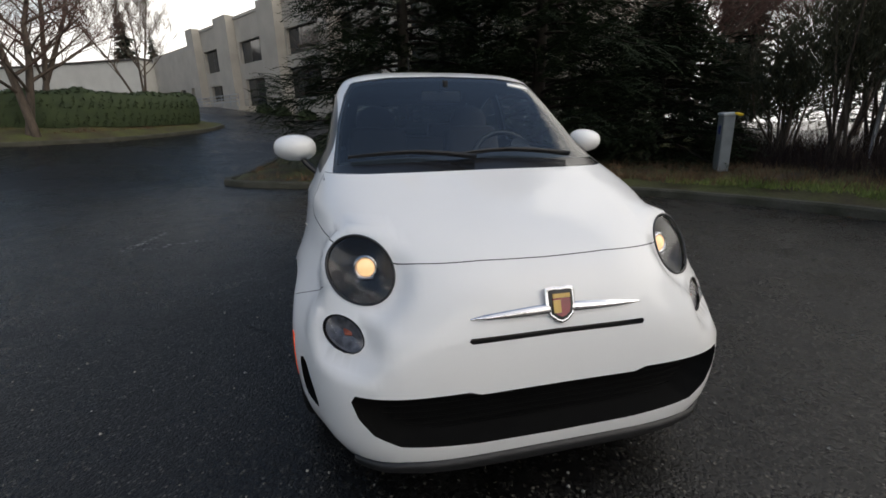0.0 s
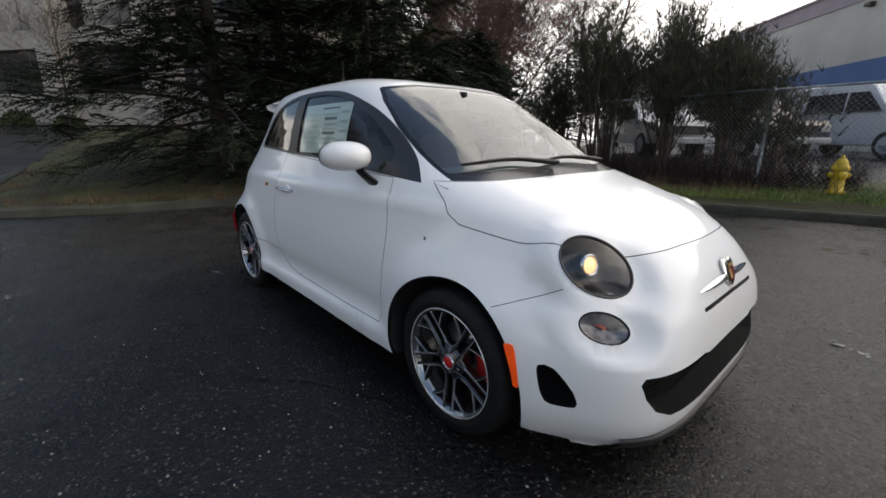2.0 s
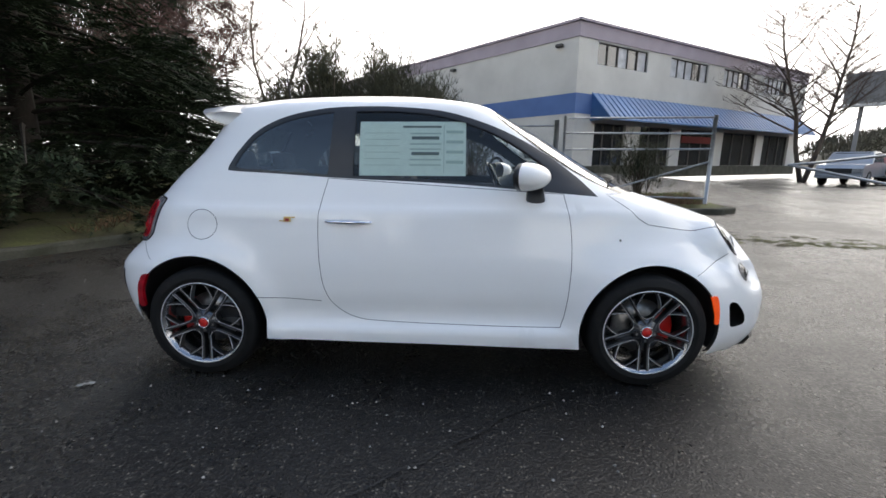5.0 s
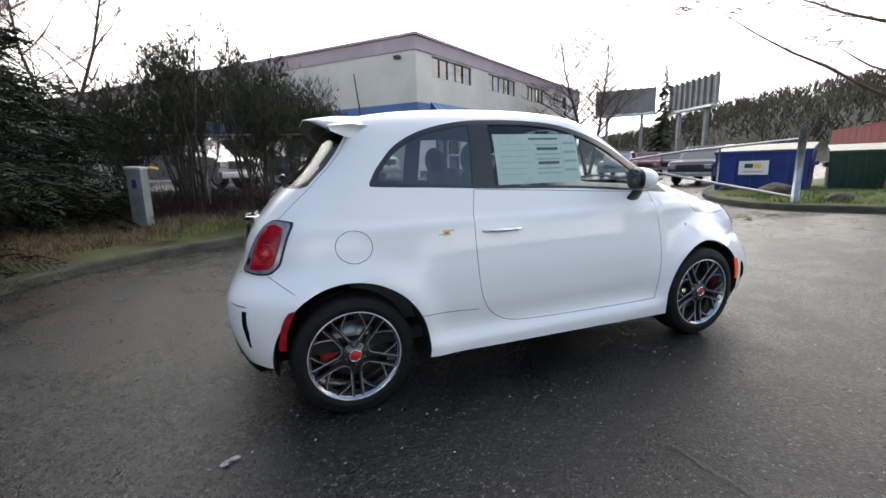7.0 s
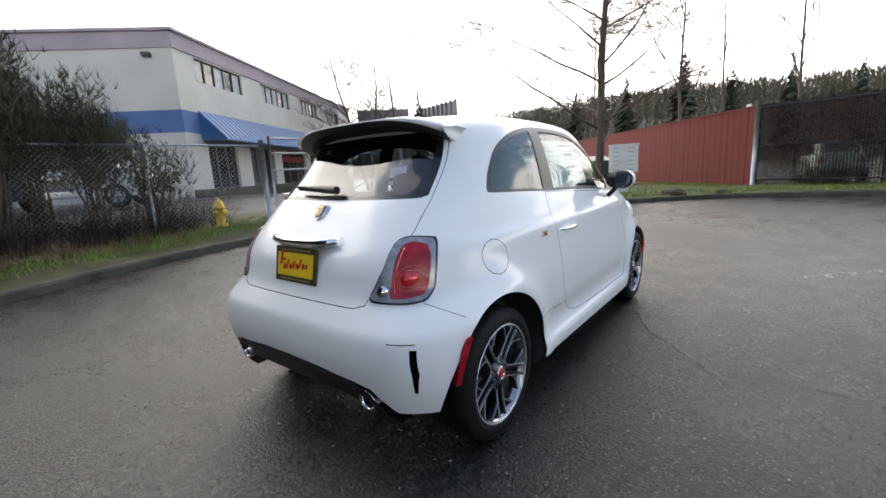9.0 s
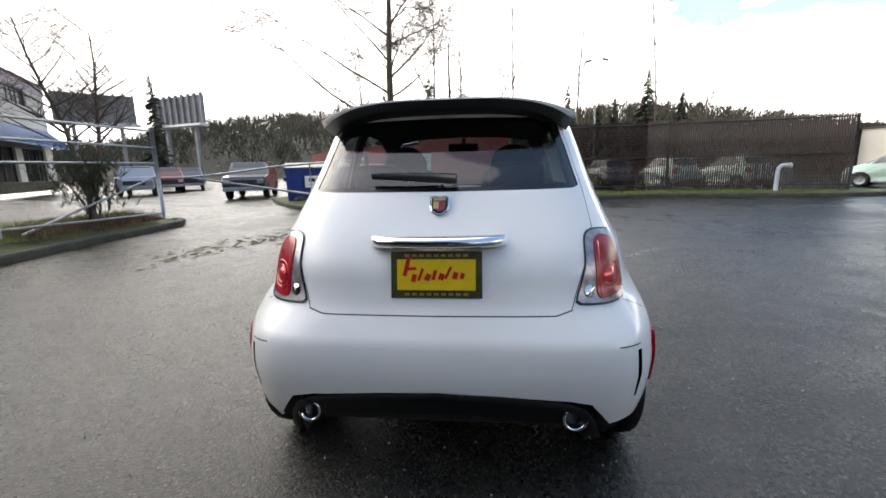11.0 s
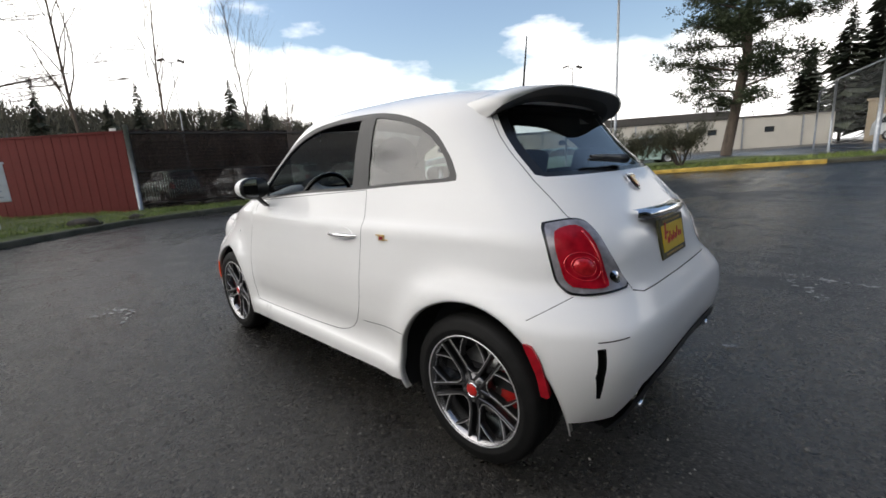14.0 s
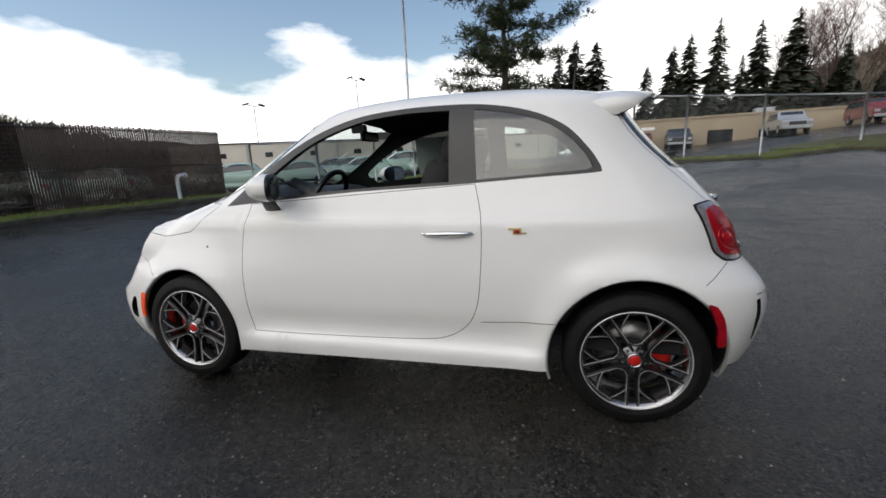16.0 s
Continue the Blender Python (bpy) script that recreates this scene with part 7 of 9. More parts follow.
        gv = [(x - 0.0235, k * 0.820 + (y - k * 0.820) * 0.86, 1.07 + (z - 1.07) * 0.82) for x, y, z in back]
        part_np("mirror_glass", gv, [tuple(range(n))], M_MIRROR, mir, "mirror glass")
        rows = []
        for t in np.linspace(0, 1, 8):
            c = Vector((0.555 + 0.02 * t, k * (0.775 - 0.085 * t ** 1.2), 1.015 - 0.085 * t))
            w, h = 0.040 + 0.010 * t, 0.018 + 0.004 * t
            rows.append([(c.x + w * math.cos(a), c.y + h * math.sin(a) * 0.8, c.z + h * math.sin(a) * 0.3) for a in np.linspace(0, 2 * math.pi, 12, endpoint=False)])
        rows.append([(a, b - k * 0.03, c - 0.015) for a, b, c in rows[-1]])
        V = [q for r in rows for q in r]
        F = [(i * 12 + j, i * 12 + (j + 1) % 12, (i + 1) * 12 + (j + 1) % 12, (i + 1) * 12 + j) for i in range(8) for j in range(12)]
        part_np("mirror_foot", V, F, M_MIRRORGREY, mir, "black mirror foot")
    # price sheet inside the closed passenger window
    d = doors["r"]

    def sheet(name, x0, x1, z0, z1, off, material, parent, label="", shear=0.0):
        nx, nz = 8, 8
        uv = chart("X", [(x0 + (x1 - x0) * i / nx + shear * j / nz, z0 + (z1 - z0) * j / nz) for j in range(nz + 1) for i in range(nx + 1)])
        V = lift(uv) + lift_normals(uv) * off
        F = [(j * (nx + 1) + i, j * (nx + 1) + i + 1, (j + 1) * (nx + 1) + i + 1, (j + 1) * (nx + 1) + i) for j in range(nz) for i in range(nx)]
        return part_np(name, V, F, material, parent, label)
    sh = sheet("price_sheet", -0.315, 0.225, 1.070, 1.340, -0.010, M_STICKER, d, "pale green printed price sheet inside the closed window")
    for i in range(7):
        z = 1.275 - 0.026 * i
        if i in (1, 4):
            sheet("print_bar", -0.05, 0.09, z, z + 0.016, -0.008, M_INK, sh)
        else:
            sheet("print_bar", -0.06, 0.10, z, z + 0.008, -0.008, M_PALEINK, sh)
    for i in range(4):
        sheet("print_column", 0.125, 0.212, 1.13 + 0.05 * i, 1.145 + 0.05 * i, -0.008, M_PALEINK, sh)
    sheet("print_line", 0.112, 0.116, 1.085, 1.325, -0.008, M_PALEINK, sh)
    sheet("print_line", -0.095, 0.10, 1.308, 1.318, -0.008, M_INK, sh)
    for i in range(6):
        sheet("print_line", -0.29, -0.11, 1.12 + 0.032 * i, 1.123 + 0.032 * i, -0.008, M_PALEINK, sh)
    # wipers at the foot of the windscreen
    for y0, y1 in ((0.42, -0.12), (-0.02, -0.55)):
        P, Q = [], []
        for t in np.linspace(0, 1, 14):
            y = y0 + (y1 - y0) * t
            z = 1.022 + 0.020 * math.sin(math.pi * t) + 0.012 * t
            p = skin(phi_of_y(abs(y), z), z)
            P.append((p[0] + 0.016, y, z + 0.008))
            Q.append((p[0] + 0.030 - 0.008 * t, y, z + 0.018 - 0.004 * t))
        V, F = join_np(tube_np(P, 0.0055, 6), tube_np(Q, [0.010 - 0.0005 * i for i in range(14)], 6))
        part_np("wiper", V, F, M_BLACK, car, "black windscreen wiper")


def cabin(car):
    bm = bmesh.new()
    box_bm(bm, -0.2, 0, 0.33, 2.3, 1.40, 0.06, 0.01)
    part("cabin_floor", bm, M_INNER, car)
    for s in (1, -1):
        bm = bmesh.new()
        box_bm(bm, 0.13, s * 0.650, 0.66, 1.15, 0.05, 0.62, 0.02)
        part("door_card", bm, M_DASH, car)
        bm = bmesh.new()
        box_bm(bm, -0.80, s * 0.60, 0.70, 0.66, 0.08, 0.62, 0.02)
        part("rear_side_card", bm, M_DASH, car)
    # dashboard
    V, F = [], []
    prof = [(1.02, 0.985), (0.90, 1.015), (0.74, 1.02), (0.64, 0.99), (0.60, 0.93), (0.60, 0.80), (0.66, 0.66), (0.80, 0.5)]
    ys = np.linspace(-0.66, 0.66, 23)
    for y in ys:
        hood = 0.045 * math.exp(-((y - 0.34) / 0.14) ** 2)
        for i, (x, z) in enumerate(prof):
            V.append((x - (0.05 * math.exp(-((y - 0.34) / 0.16) ** 2) if 2 <= i <= 4 else 0), y, z + (hood if 1 <= i <= 3 else 0) - 0.03 * abs(y / 0.66) ** 4))
    m = len(prof)
    F = [(i * m + j, i * m + j + 1, (i + 1) * m + j + 1, (i + 1) * m + j) for i in range(22) for j in range(m - 1)]
    part_np("dashboard", V, F, M_DASH, car, "dark dashboard with a hooded instrument")
    # steering wheel
    mt = pose(0.47, 0.34, 0.955, 0, -24, 0)
    ring = [(0, 0.185 * math.cos(t), 0.185 * math.sin(t)) for t in np.linspace(0, 2 * math.pi, 41)]
    V, F = tube_np([mt @ Vector(p) for p in ring], 0.016, 10, cap=False)
    sw = part_np("steering_wheel", V, F, M_GLOSSBLACK, car, "black leather steering wheel")
    g = [tube_np([mt @ Vector((0.02, 0, 0)), mt @ Vector((0, 0.18 * math.cos(t), 0.18 * math.sin(t)))], [0.022, 0.016], 8) for t in (0.0, math.pi, -math.pi / 2)]
    g.append(tube_np([mt @ Vector((0.25, 0, 0)), mt @ Vector((-0.015, 0, 0))], [0.05, 0.065], 16))
    part_np("wheel_centre", *join_np(*g), M_DASH, sw)
    # seats
    for y in (0.34, -0.34):
        seat = tagged(new("front_seat"), "black front seat with a one-piece headrest")
        seat.parent = car
        bm = bmesh.new()
        box_bm(bm, 0, 0, 0, 0.50, 0.48, 0.16, 0.06, pose(0.12, y, 0.58, 0, -8, 0), 4)
        part("seat_cushion", bm, M_SEAT, seat, smooth=True)
        bm = bmesh.new()
        vs = box_bm(bm, 0, 0, 0, 0.15, 0.47, 0.62, 0.06, None, 4)
        for v in bm.verts:
            v.co.y *= 1 - 0.25 * max(0, v.co.z / 0.31) ** 2
        bm.transform(pose(-0.18, y, 0.86, 0, -16, 0))
        part("backrest", bm, M_SEAT, seat, smooth=True)
        bm = bmesh.new()
        bmesh.ops.create_uvsphere(bm, u_segments=20, v_segments=12, radius=0.14)
        for v in bm.verts:
            v.co.x *= 0.50
            v.co.z *= 0.82
        bm.transform(pose(-0.30, y, 1.20, 0, -12, 0))
        part("headrest", bm, M_SEAT, seat, smooth=True)
    bench = tagged(new("rear_bench"), "black rear bench with two headrests")
    bench.parent = car
    bm = bmesh.new()
    box_bm(bm, -0.72, 0, 0.58, 0.48, 1.15, 0.16, 0.05, None, 3)
    part("seat_cushion", bm, M_SEAT, bench, smooth=True)
    bm = bmesh.new()
    box_bm(bm, 0, 0, 0, 0.14, 1.15, 0.50, 0.05, pose(-1.02, 0, 0.83, 0, -18, 0), 3)
    part("backrest", bm, M_SEAT, bench, smooth=True)
    for y in (0.30, -0.30):
        bm = bmesh.new()
        box_bm(bm, 0, 0, 0, 0.09, 0.24, 0.13, 0.04, pose(-1.11, y, 1.13, 0, -14, 0), 3)
        part("headrest", bm, M_SEAT, bench, smooth=True)
    # parcel shelf side, inside mirror
    bm = bmesh.new()
    box_bm(bm, -1.28, 0, 0.95, 0.28, 1.10, 0.03, 0.01)
    part("parcel_shelf", bm, M_DASH, car)
    bm = bmesh.new()
    box_bm(bm, 0.33, 0, 1.330, 0.030, 0.23, 0.062, 0.014, None, 3)
    part("inside_mirror", bm, M_GLOSSBLACK, car, "black inside mirror")
    bm = bmesh.new()
    box_bm(bm, 0.40, 0, 1.38, 0.10, 0.03, 0.05, 0.01)
    part("mirror_stem", bm, M_INNER, car)


CAR = build_car()


# ---- buildings ----
def frame_on(P, Q, z=0.0):
    """A frame at P: x along P to Q, y to the left of that way, z up."""
    d = (Vector((Q[0], Q[1], 0)) - Vector((P[0], P[1], 0))).normalized()
    n = Vector((-d.y, d.x, 0))
    return Matrix(((d.x, n.x, 0, P[0]), (d.y, n.y, 0, P[1]), (0, 0, 1, z), (0, 0, 0, 1)))


def slab(name, parent, material, m, x0, x1, y0, y1, z0, z1, bev=0.0, label=""):
    bm = bmesh.new()
    box_bm(bm, (x0 + x1) / 2, (y0 + y1) / 2, (z0 + z1) / 2, x1 - x0, y1 - y0, z1 - z0, bev, m)
    return part(name, bm, material, parent, label)


def wall_with_holes(name, parent, material, m, x0, x1, z0, z1, y0, y1, holes, label=""):
    """A wall of real thickness with openings through it."""
    xs = sorted({x0, x1, *(h[0] for h in holes), *(h[1] for h in holes)})
    zs = sorted({z0, z1, *(h[2] for h in holes), *(h[3] for h in holes)})
    bm = bmesh.new()
    gone = lambda a, b: any(h[0] - 1e-6 <= a and b <= h[1] + 1e-6 for h in ())  # noqa: E731
    cell = {}
    for i in range(len(xs) - 1):
        for j in range(len(zs) - 1):
            cx, cz = (xs[i] + xs[i + 1]) / 2, (zs[j] + zs[j + 1]) / 2
            cell[i, j] = not any(h[0] < cx < h[1] and h[2] < cz < h[3] for h in holes)
    V, F = [], []

    def quad(*p):
        o = len(V)
        V.extend(m @ Vector(q) for q in p)
        F.append((o, o + 1, o + 2, o + 3))
    for (i, j), solid in cell.items():
        if not solid:
            continue
        a, b, c, d = xs[i], xs[i + 1], zs[j], zs[j + 1]
        quad((a, y0, c), (b, y0, c), (b, y0, d), (a, y0, d))
        quad((a, y1, c), (a, y1, d), (b, y1, d), (b, y1, c))
        if not cell.get((i - 1, j)):
            quad((a, y0, c), (a, y0, d), (a, y1, d), (a, y1, c))
        if not cell.get((i + 1, j)):
            quad((b, y0, c), (b, y1, c), (b, y1, d), (b, y0, d))
        if not cell.get((i, j - 1)):
            quad((a, y0, c), (a, y1, c), (b, y1, c), (b, y0, c))
        if not cell.get((i, j + 1)):
            quad((a, y0, d), (b, y0, d), (b, y1, d), (a, y1, d))
    bm.free()
    return part_np(name, V, F, material, parent, label, smooth=False)


def window_unit(parent, m, x0, x1, z0, z1, y, panes, pane_mat, frame_mat=M_FRAME, seed=0, bar=0.07):
    """A window set back in its wall: frame and panes."""
    w = tagged(new("window"), "")
    w.parent = parent
    bm = bmesh.new()
    xs = np.linspace(x0, x1, panes + 1)
    for x in xs:
        box_bm(bm, x, y, (z0 + z1) / 2, bar, 0.08, z1 - z0, 0, m)
    for z in (z0, z1):
        box_bm(bm, (x0 + x1) / 2, y, z, x1 - x0, 0.08, bar, 0, m)
    part("window_frame", bm, frame_mat, w)
    rng = random.Random(seed)
    for i in range(panes):
        a, b = xs[i] + bar / 2, xs[i + 1] - bar / 2
        mt = pane_mat if not isinstance(pane_mat, (list, tuple)) else rng.choice(pane_mat)
        slab("pane", w, mt, m, a, b, y + 0.01 + 0.004 * i, y + 0.03 + 0.004 * i, z0, z1)
    return w


def lavender_building():
    C, R, L = (5.74, 19.3), (25.5, 32.0), (-27.0, 53.0)
    b = thing("commercial_building", "two-storey off-white building with lavender fascia and blue awning", "building")
    m = frame_on(C, R)
    wins = [(1.38, 5.35, 5.98, 7.02), (7.45, 11.3, 5.98, 7.02), (13.1, 16.4, 5.98, 7.02), (18.5, 21.8, 5.98, 7.02)]
    shops = [(1.5, 4.0, 0.95, 3.15), (5.3, 8.2, 0.95, 3.15), (9.2, 13.0, 0.95, 3.15), (14.0, 18.5, 0.95, 3.15), (19.5, 23.5, 0.95, 3.15)]
    wall_with_holes("wall", b, M_WHITEWALL, m, 0, 25.0, 0.3, 7.1, 0, 0.35, wins + shops)
    for i, (x0, x1, z0, z1) in enumerate(wins):
        window_unit(b, m, x0, x1, z0, z1, 0.12, 5, [M_BLIND, M_WINDOW, M_BLIND], seed=i)
    for i, (x0, x1, z0, z1) in enumerate(shops):
        window_unit(b, m, x0, x1, z0, z1, 0.18, 3, M_SHOP, seed=10 + i, bar=0.09)
    slab("fascia", b, M_LAV, m, -0.06, 25.1, -0.06, 0.35, 7.1, 7.85)
    slab("coping", b, M_LAV, m, -0.16, 25.2, -0.16, 0.45, 7.78, 7.90)
    slab("base_course", b, M_KERB, m, 0, 25.0, -0.05, 0.0, 0.3, 0.95)
    slab("sign_board", b, M_REDWALL, m, 9.3, 12.6, -0.03, 0.16, 2.35, 2.75)
    # awning: sloped ribbed sheet, with ribs of its own
    aw = tagged(new("awning"), "blue ribbed metal awning")
    aw.parent = b
    x0, x1 = 1.15, 24.6
    V = [m @ Vector(p) for p in ((x0, 0, 4.60), (x1, 0, 4.60), (x1, -1.25, 3.28), (x0, -1.25, 3.28), (x0, 0, 4.52), (x1, 0, 4.52), (x1, -1.25, 3.20), (x0, -1.25, 3.20))]
    part_np("awning_sheet", V, [(0, 3, 2, 1), (4, 5, 6, 7), (3, 7, 6, 2), (0, 4, 7, 3), (1, 2, 6, 5)], M_AWNING, aw, smooth=False)
    for i in range(59):
        x = x0 + 0.02 + i * 0.404
        ob = part_np("awning_rib", *tube_np([m @ Vector((x, 0.02, 4.62)), m @ Vector((x, -1.25, 3.30))], 0.028, 4), M_AWNING, aw, smooth=False)
    part_np("awning_end", [m @ Vector(p) for p in ((x0, 0, 4.55), (x0, -1.22, 3.24), (x0, 0, 3.24), (x0 + 0.05, 0, 4.55), (x0 + 0.05, -1.22, 3.24), (x0 + 0.05, 0, 3.24))], [(0, 1, 2), (3, 5, 4), (0, 3, 4, 1), (1, 4, 5, 2)], M_AWNING, aw, smooth=False)
    m2 = frame_on(L, C)
    n = (Vector((C[0], C[1])) - Vector((L[0], L[1]))).length
    slab("wall", b, M_WHITEWALL, m2, 0, n, 0, 0.35, 4.52, 7.1)
    slab("blue_band", b, M_BLUE, m2, 0, n + 0.02, -0.015, 0.35, 3.55, 4.52)
    slab("wall", b, M_WHITEWALL, m2, 0, n, 0, 0.35, 0.3, 3.55)
    slab("fascia", b, M_LAV, m2, 0, n + 0.06, -0.06, 0.35, 7.1, 7.85)
    slab("coping", b, M_LAV, m2, 0, n + 0.16, -0.16, 0.45, 7.78, 7.90)
    slab("blue_band", b, M_BLUE, m, 0.0, 1.15, -0.015, 0.0, 3.55, 4.52)
    for x in (n - 1.2, n - 9, n - 18):
        slab("flood_lamp", b, M_FRAME, m2, x, x + 0.35, -0.25, 0.0, 6.75, 6.9, 0.03)
    # roof
    q = [m @ Vector((0, 0.3, 7.6)), m @ Vector((25, 0.3, 7.6)), m2 @ Vector((0, 0.3, 7.6)) + Vector((19.8, 12.7, 0)), m2 @ Vector((0, 0.3, 7.6))]
    part_np("roof", q, [(0, 1, 2, 3)], M_ROOFDARK, b, smooth=False)


lavender_building()


def west_building():
    P, Q = (-27.5, -1.2), (-53.6, -20.8)
    b = thing("office_building", "two-storey beige stucco building with deep dark windows", "building")
    m = frame_on(P, Q)
    # the facade looks to +y of its own frame's right side
    up = [(0.3, 4.9, 6.3, 8.0), (7.8, 12.1, 6.4, 8.05), (15.1, 19.1, 6.25, 8.1), (-5.5, -1.2, 6.3, 8.0), (-11.5, -7.2, 6.3, 8.0)]
    low = [(0.2, 5.0, 3.35, 5.45), (7.7, 11.8, 2.95, 5.2), (15.1, 18.7, 3.8, 5.1), (-5.5, -1.2, 3.3, 5.4), (-11.5, -7.2, 3.3, 5.4)]
    far = [(22.0, 23.5, 4.2, 5.3), (25.0, 26.5, 4.2, 5.3), (28.0, 29.5, 4.2, 5.3)]
    wall_with_holes("wall", b, M_STUCCO, m, -14.0, 20.5, 1.0, 9.75, -0.4, 0.0, up + low)
    wall_with_holes("wall", b, M_STUCCO, m, 20.5, 33.0, 1.0, 9.1, -0.4, 0.0, far)
    for i, (x0, x1, z0, z1) in enumerate(up + low + far):
        window_unit(b, m, x0, x1, z0, z1, -0.28, 3, M_WINDOW, seed=i, bar=0.06)
    for x0, x1 in ((5.1, 7.4), (12.5, 14.8), (-1.0, 0.05), (-7.0, -5.7), (19.4, 20.9)):
        slab("pilaster", b, M_STUCCO, m, x0, x1, 0.0, 0.7, 1.0, 10.05, 0.02)
    slab("parapet", b, M_STUCCO, m, -14.0, 20.5, -0.45, 0.08, 9.75, 9.95)
    slab("side_wall", b, M_STUCCO, m, 32.6, 33.0, -20.0, -0.4, 1.0, 9.1)
    slab("side_wall", b, M_STUCCO, m, -14.0, -13.6, -20.0, -0.4, 1.0, 9.75)
    slab("roof", b, M_ROOFDARK, m, -13.6, 32.6, -20.0, -0.45, 8.7, 8.9)
    ramp = tagged(new("loading_ramp"), "raised concrete walk with pale railing")
    ramp.parent = b
    slab("deck", ramp, M_STUCCO, m, 9.0, 18.0, 0.8, 2.2, 1.2, 3.0)
    for z in (3.35, 3.6, 3.85):
        part_np("rail", *tube_np([m @ Vector((9.0, 2.1, z)), m @ Vector((18.0, 2.1, z))], 0.035, 6), M_GALV, ramp)
    for x in np.arange(9.0, 18.1, 1.5):
        part_np("rail_post", *tube_np([m @ Vector((x, 2.1, 3.0)), m @ Vector((x, 2.1, 3.88))], 0.03, 6), M_GALV, ramp)
    for i, x in enumerate((3.8, 0.8, -2.2, 6.2)):
        rng = random.Random(200 + i)
        s = thing("round_shrub", "clipped round dark shrub at the foot of the stucco wall", "shrub", "shrubs at the stucco wall")
        V = []
        c = m @ Vector((x, 1.6, 2.0))
        s.matrix_basis = pose(c.x, c.y, terrain(c.x, c.y))
        for _ in range(900):
            w = Vector((rng.gauss(0, 1), rng.gauss(0, 1), rng.gauss(0, 1))).normalized() * rng.uniform(0.35, 0.62)
            w.z = abs(w.z) * 1.1 + 0.02
            d = Vector((rng.gauss(0, 1), rng.gauss(0, 1), rng.gauss(0.3, 1))).normalized() * 0.13
            t = d.cross(Vector((1, 0.3, 0.2))).normalized() * 0.05
            V += [w - t, w + t, w + d]
        part_np("leaves", V, [(i2, i2 + 1, i2 + 2) for i2 in range(0, len(V), 3)], M_HEDGE, s, smooth=False)


west_building()
WB = thing("warehouse", "plain pale building far beyond the drive", "building")
mw = frame_on((-53.0, -22.0), (-72.0, -60.0))
slab("wall", WB, M_WHITEWALL, mw, 0, 45, -12, 0, 2.5, 8.8)
slab("roof", WB, M_ROOFDARK, mw, -0.2, 45.2, -12.2, 0.2, 8.8, 9.0)


def south_warehouse():
    P, Q = (-1.0, -44.4), (33.0, -28.7)
    b = thing("warehouse", "long low pale warehouse with small high windows", "building")
    m = frame_on(P, Q)
    n = 37.4
    holes = [(3.9 + 4.1 * i, 4.6 + 4.1 * i, 2.15, 2.6) for i in range(8)]
    wall_with_holes("wall", b, M_WAREHOUSE, m, 0, n, -0.2, 3.4, -0.3, 0.0, holes)
    for i, (x0, x1, z0, z1) in enumerate(holes):
        window_unit(b, m, x0, x1, z0, z1, -0.15, 1, M_WINDOW, bar=0.05)
    slab("roof_edge", b, M_ROOFDARK, m, -0.2, n + 0.2, -0.5, 0.12, 3.4, 3.52)
    slab("roof", b, M_ROOFDARK, m, 0, n, -16, -0.5, 3.2, 3.4)
    slab("side_wall", b, M_WAREHOUSE, m, 0.0, 0.3, -16, -0.3, -0.2, 3.4)
    slab("side_wall", b, M_WAREHOUSE, m, n - 0.3, n, -16, -0.3, -0.2, 3.4)
    for i in range(9):
        slab("downpipe", b, M_GALV, m, 2.0 + 4.1 * i, 2.1 + 4.1 * i, 0.0, 0.1, -0.2, 3.4)
    slab("roof_box", b, M_ROOFDARK, m, 6.4, 19.9, -7, -3.0, 3.4, 4.3, 0.05)
    slab("side_block", b, M_BROWN, m, n + 0.1, n + 4.0, -6, 0.6, -0.2, 3.9)


south_warehouse()


def tan_building():
    P, Q = (-36.0, -35.7), (-2.0, -43.0)
    b = thing("commercial_building", "low tan building with dark doors along a wet street", "building")
    m = frame_on(P, Q)
    holes = [(8.4, 10.2, 0.3, 2.5), (11.3, 13.2, 0.3, 2.75), (1.2, 2.4, 1.2, 2.2), (3.6, 5.0, 1.2, 2.2), (15.0, 17.2, 0.3, 2.6), (19.0, 21.0, 1.2, 2.3)]
    holes = [(34 - h[1], 34 - h[0], h[2], h[3]) for h in holes]
    wall_with_holes("wall", b, M_BEIGE, m, 0, 34, -0.2, 3.85, -0.3, 0.0, holes)
    for i, (x0, x1, z0, z1) in enumerate(holes):
        window_unit(b, m, x0, x1, z0, z1, -0.2, 2, M_SHOP, bar=0.07)
    slab("roof_edge", b, M_BEIGE, m, -0.1, 34.1, -0.5, 0.1, 3.85, 4.0)
    slab("roof", b, M_ROOFDARK, m, 0, 34, -14, -0.5, 3.5, 3.7)
    slab("side_wall", b, M_BEIGE, m, 33.7, 34, -14, -0.3, -0.2, 3.85)
    slab("sign_board", b, M_SIGNWHITE, m, 26.9, 28.9, 0.0, 0.08, 3.05, 3.32)
    slab("roof_unit", b, M_GALV, m, 17.6, 19.0, -4, -2.5, 3.85, 4.5, 0.05)


tan_building()


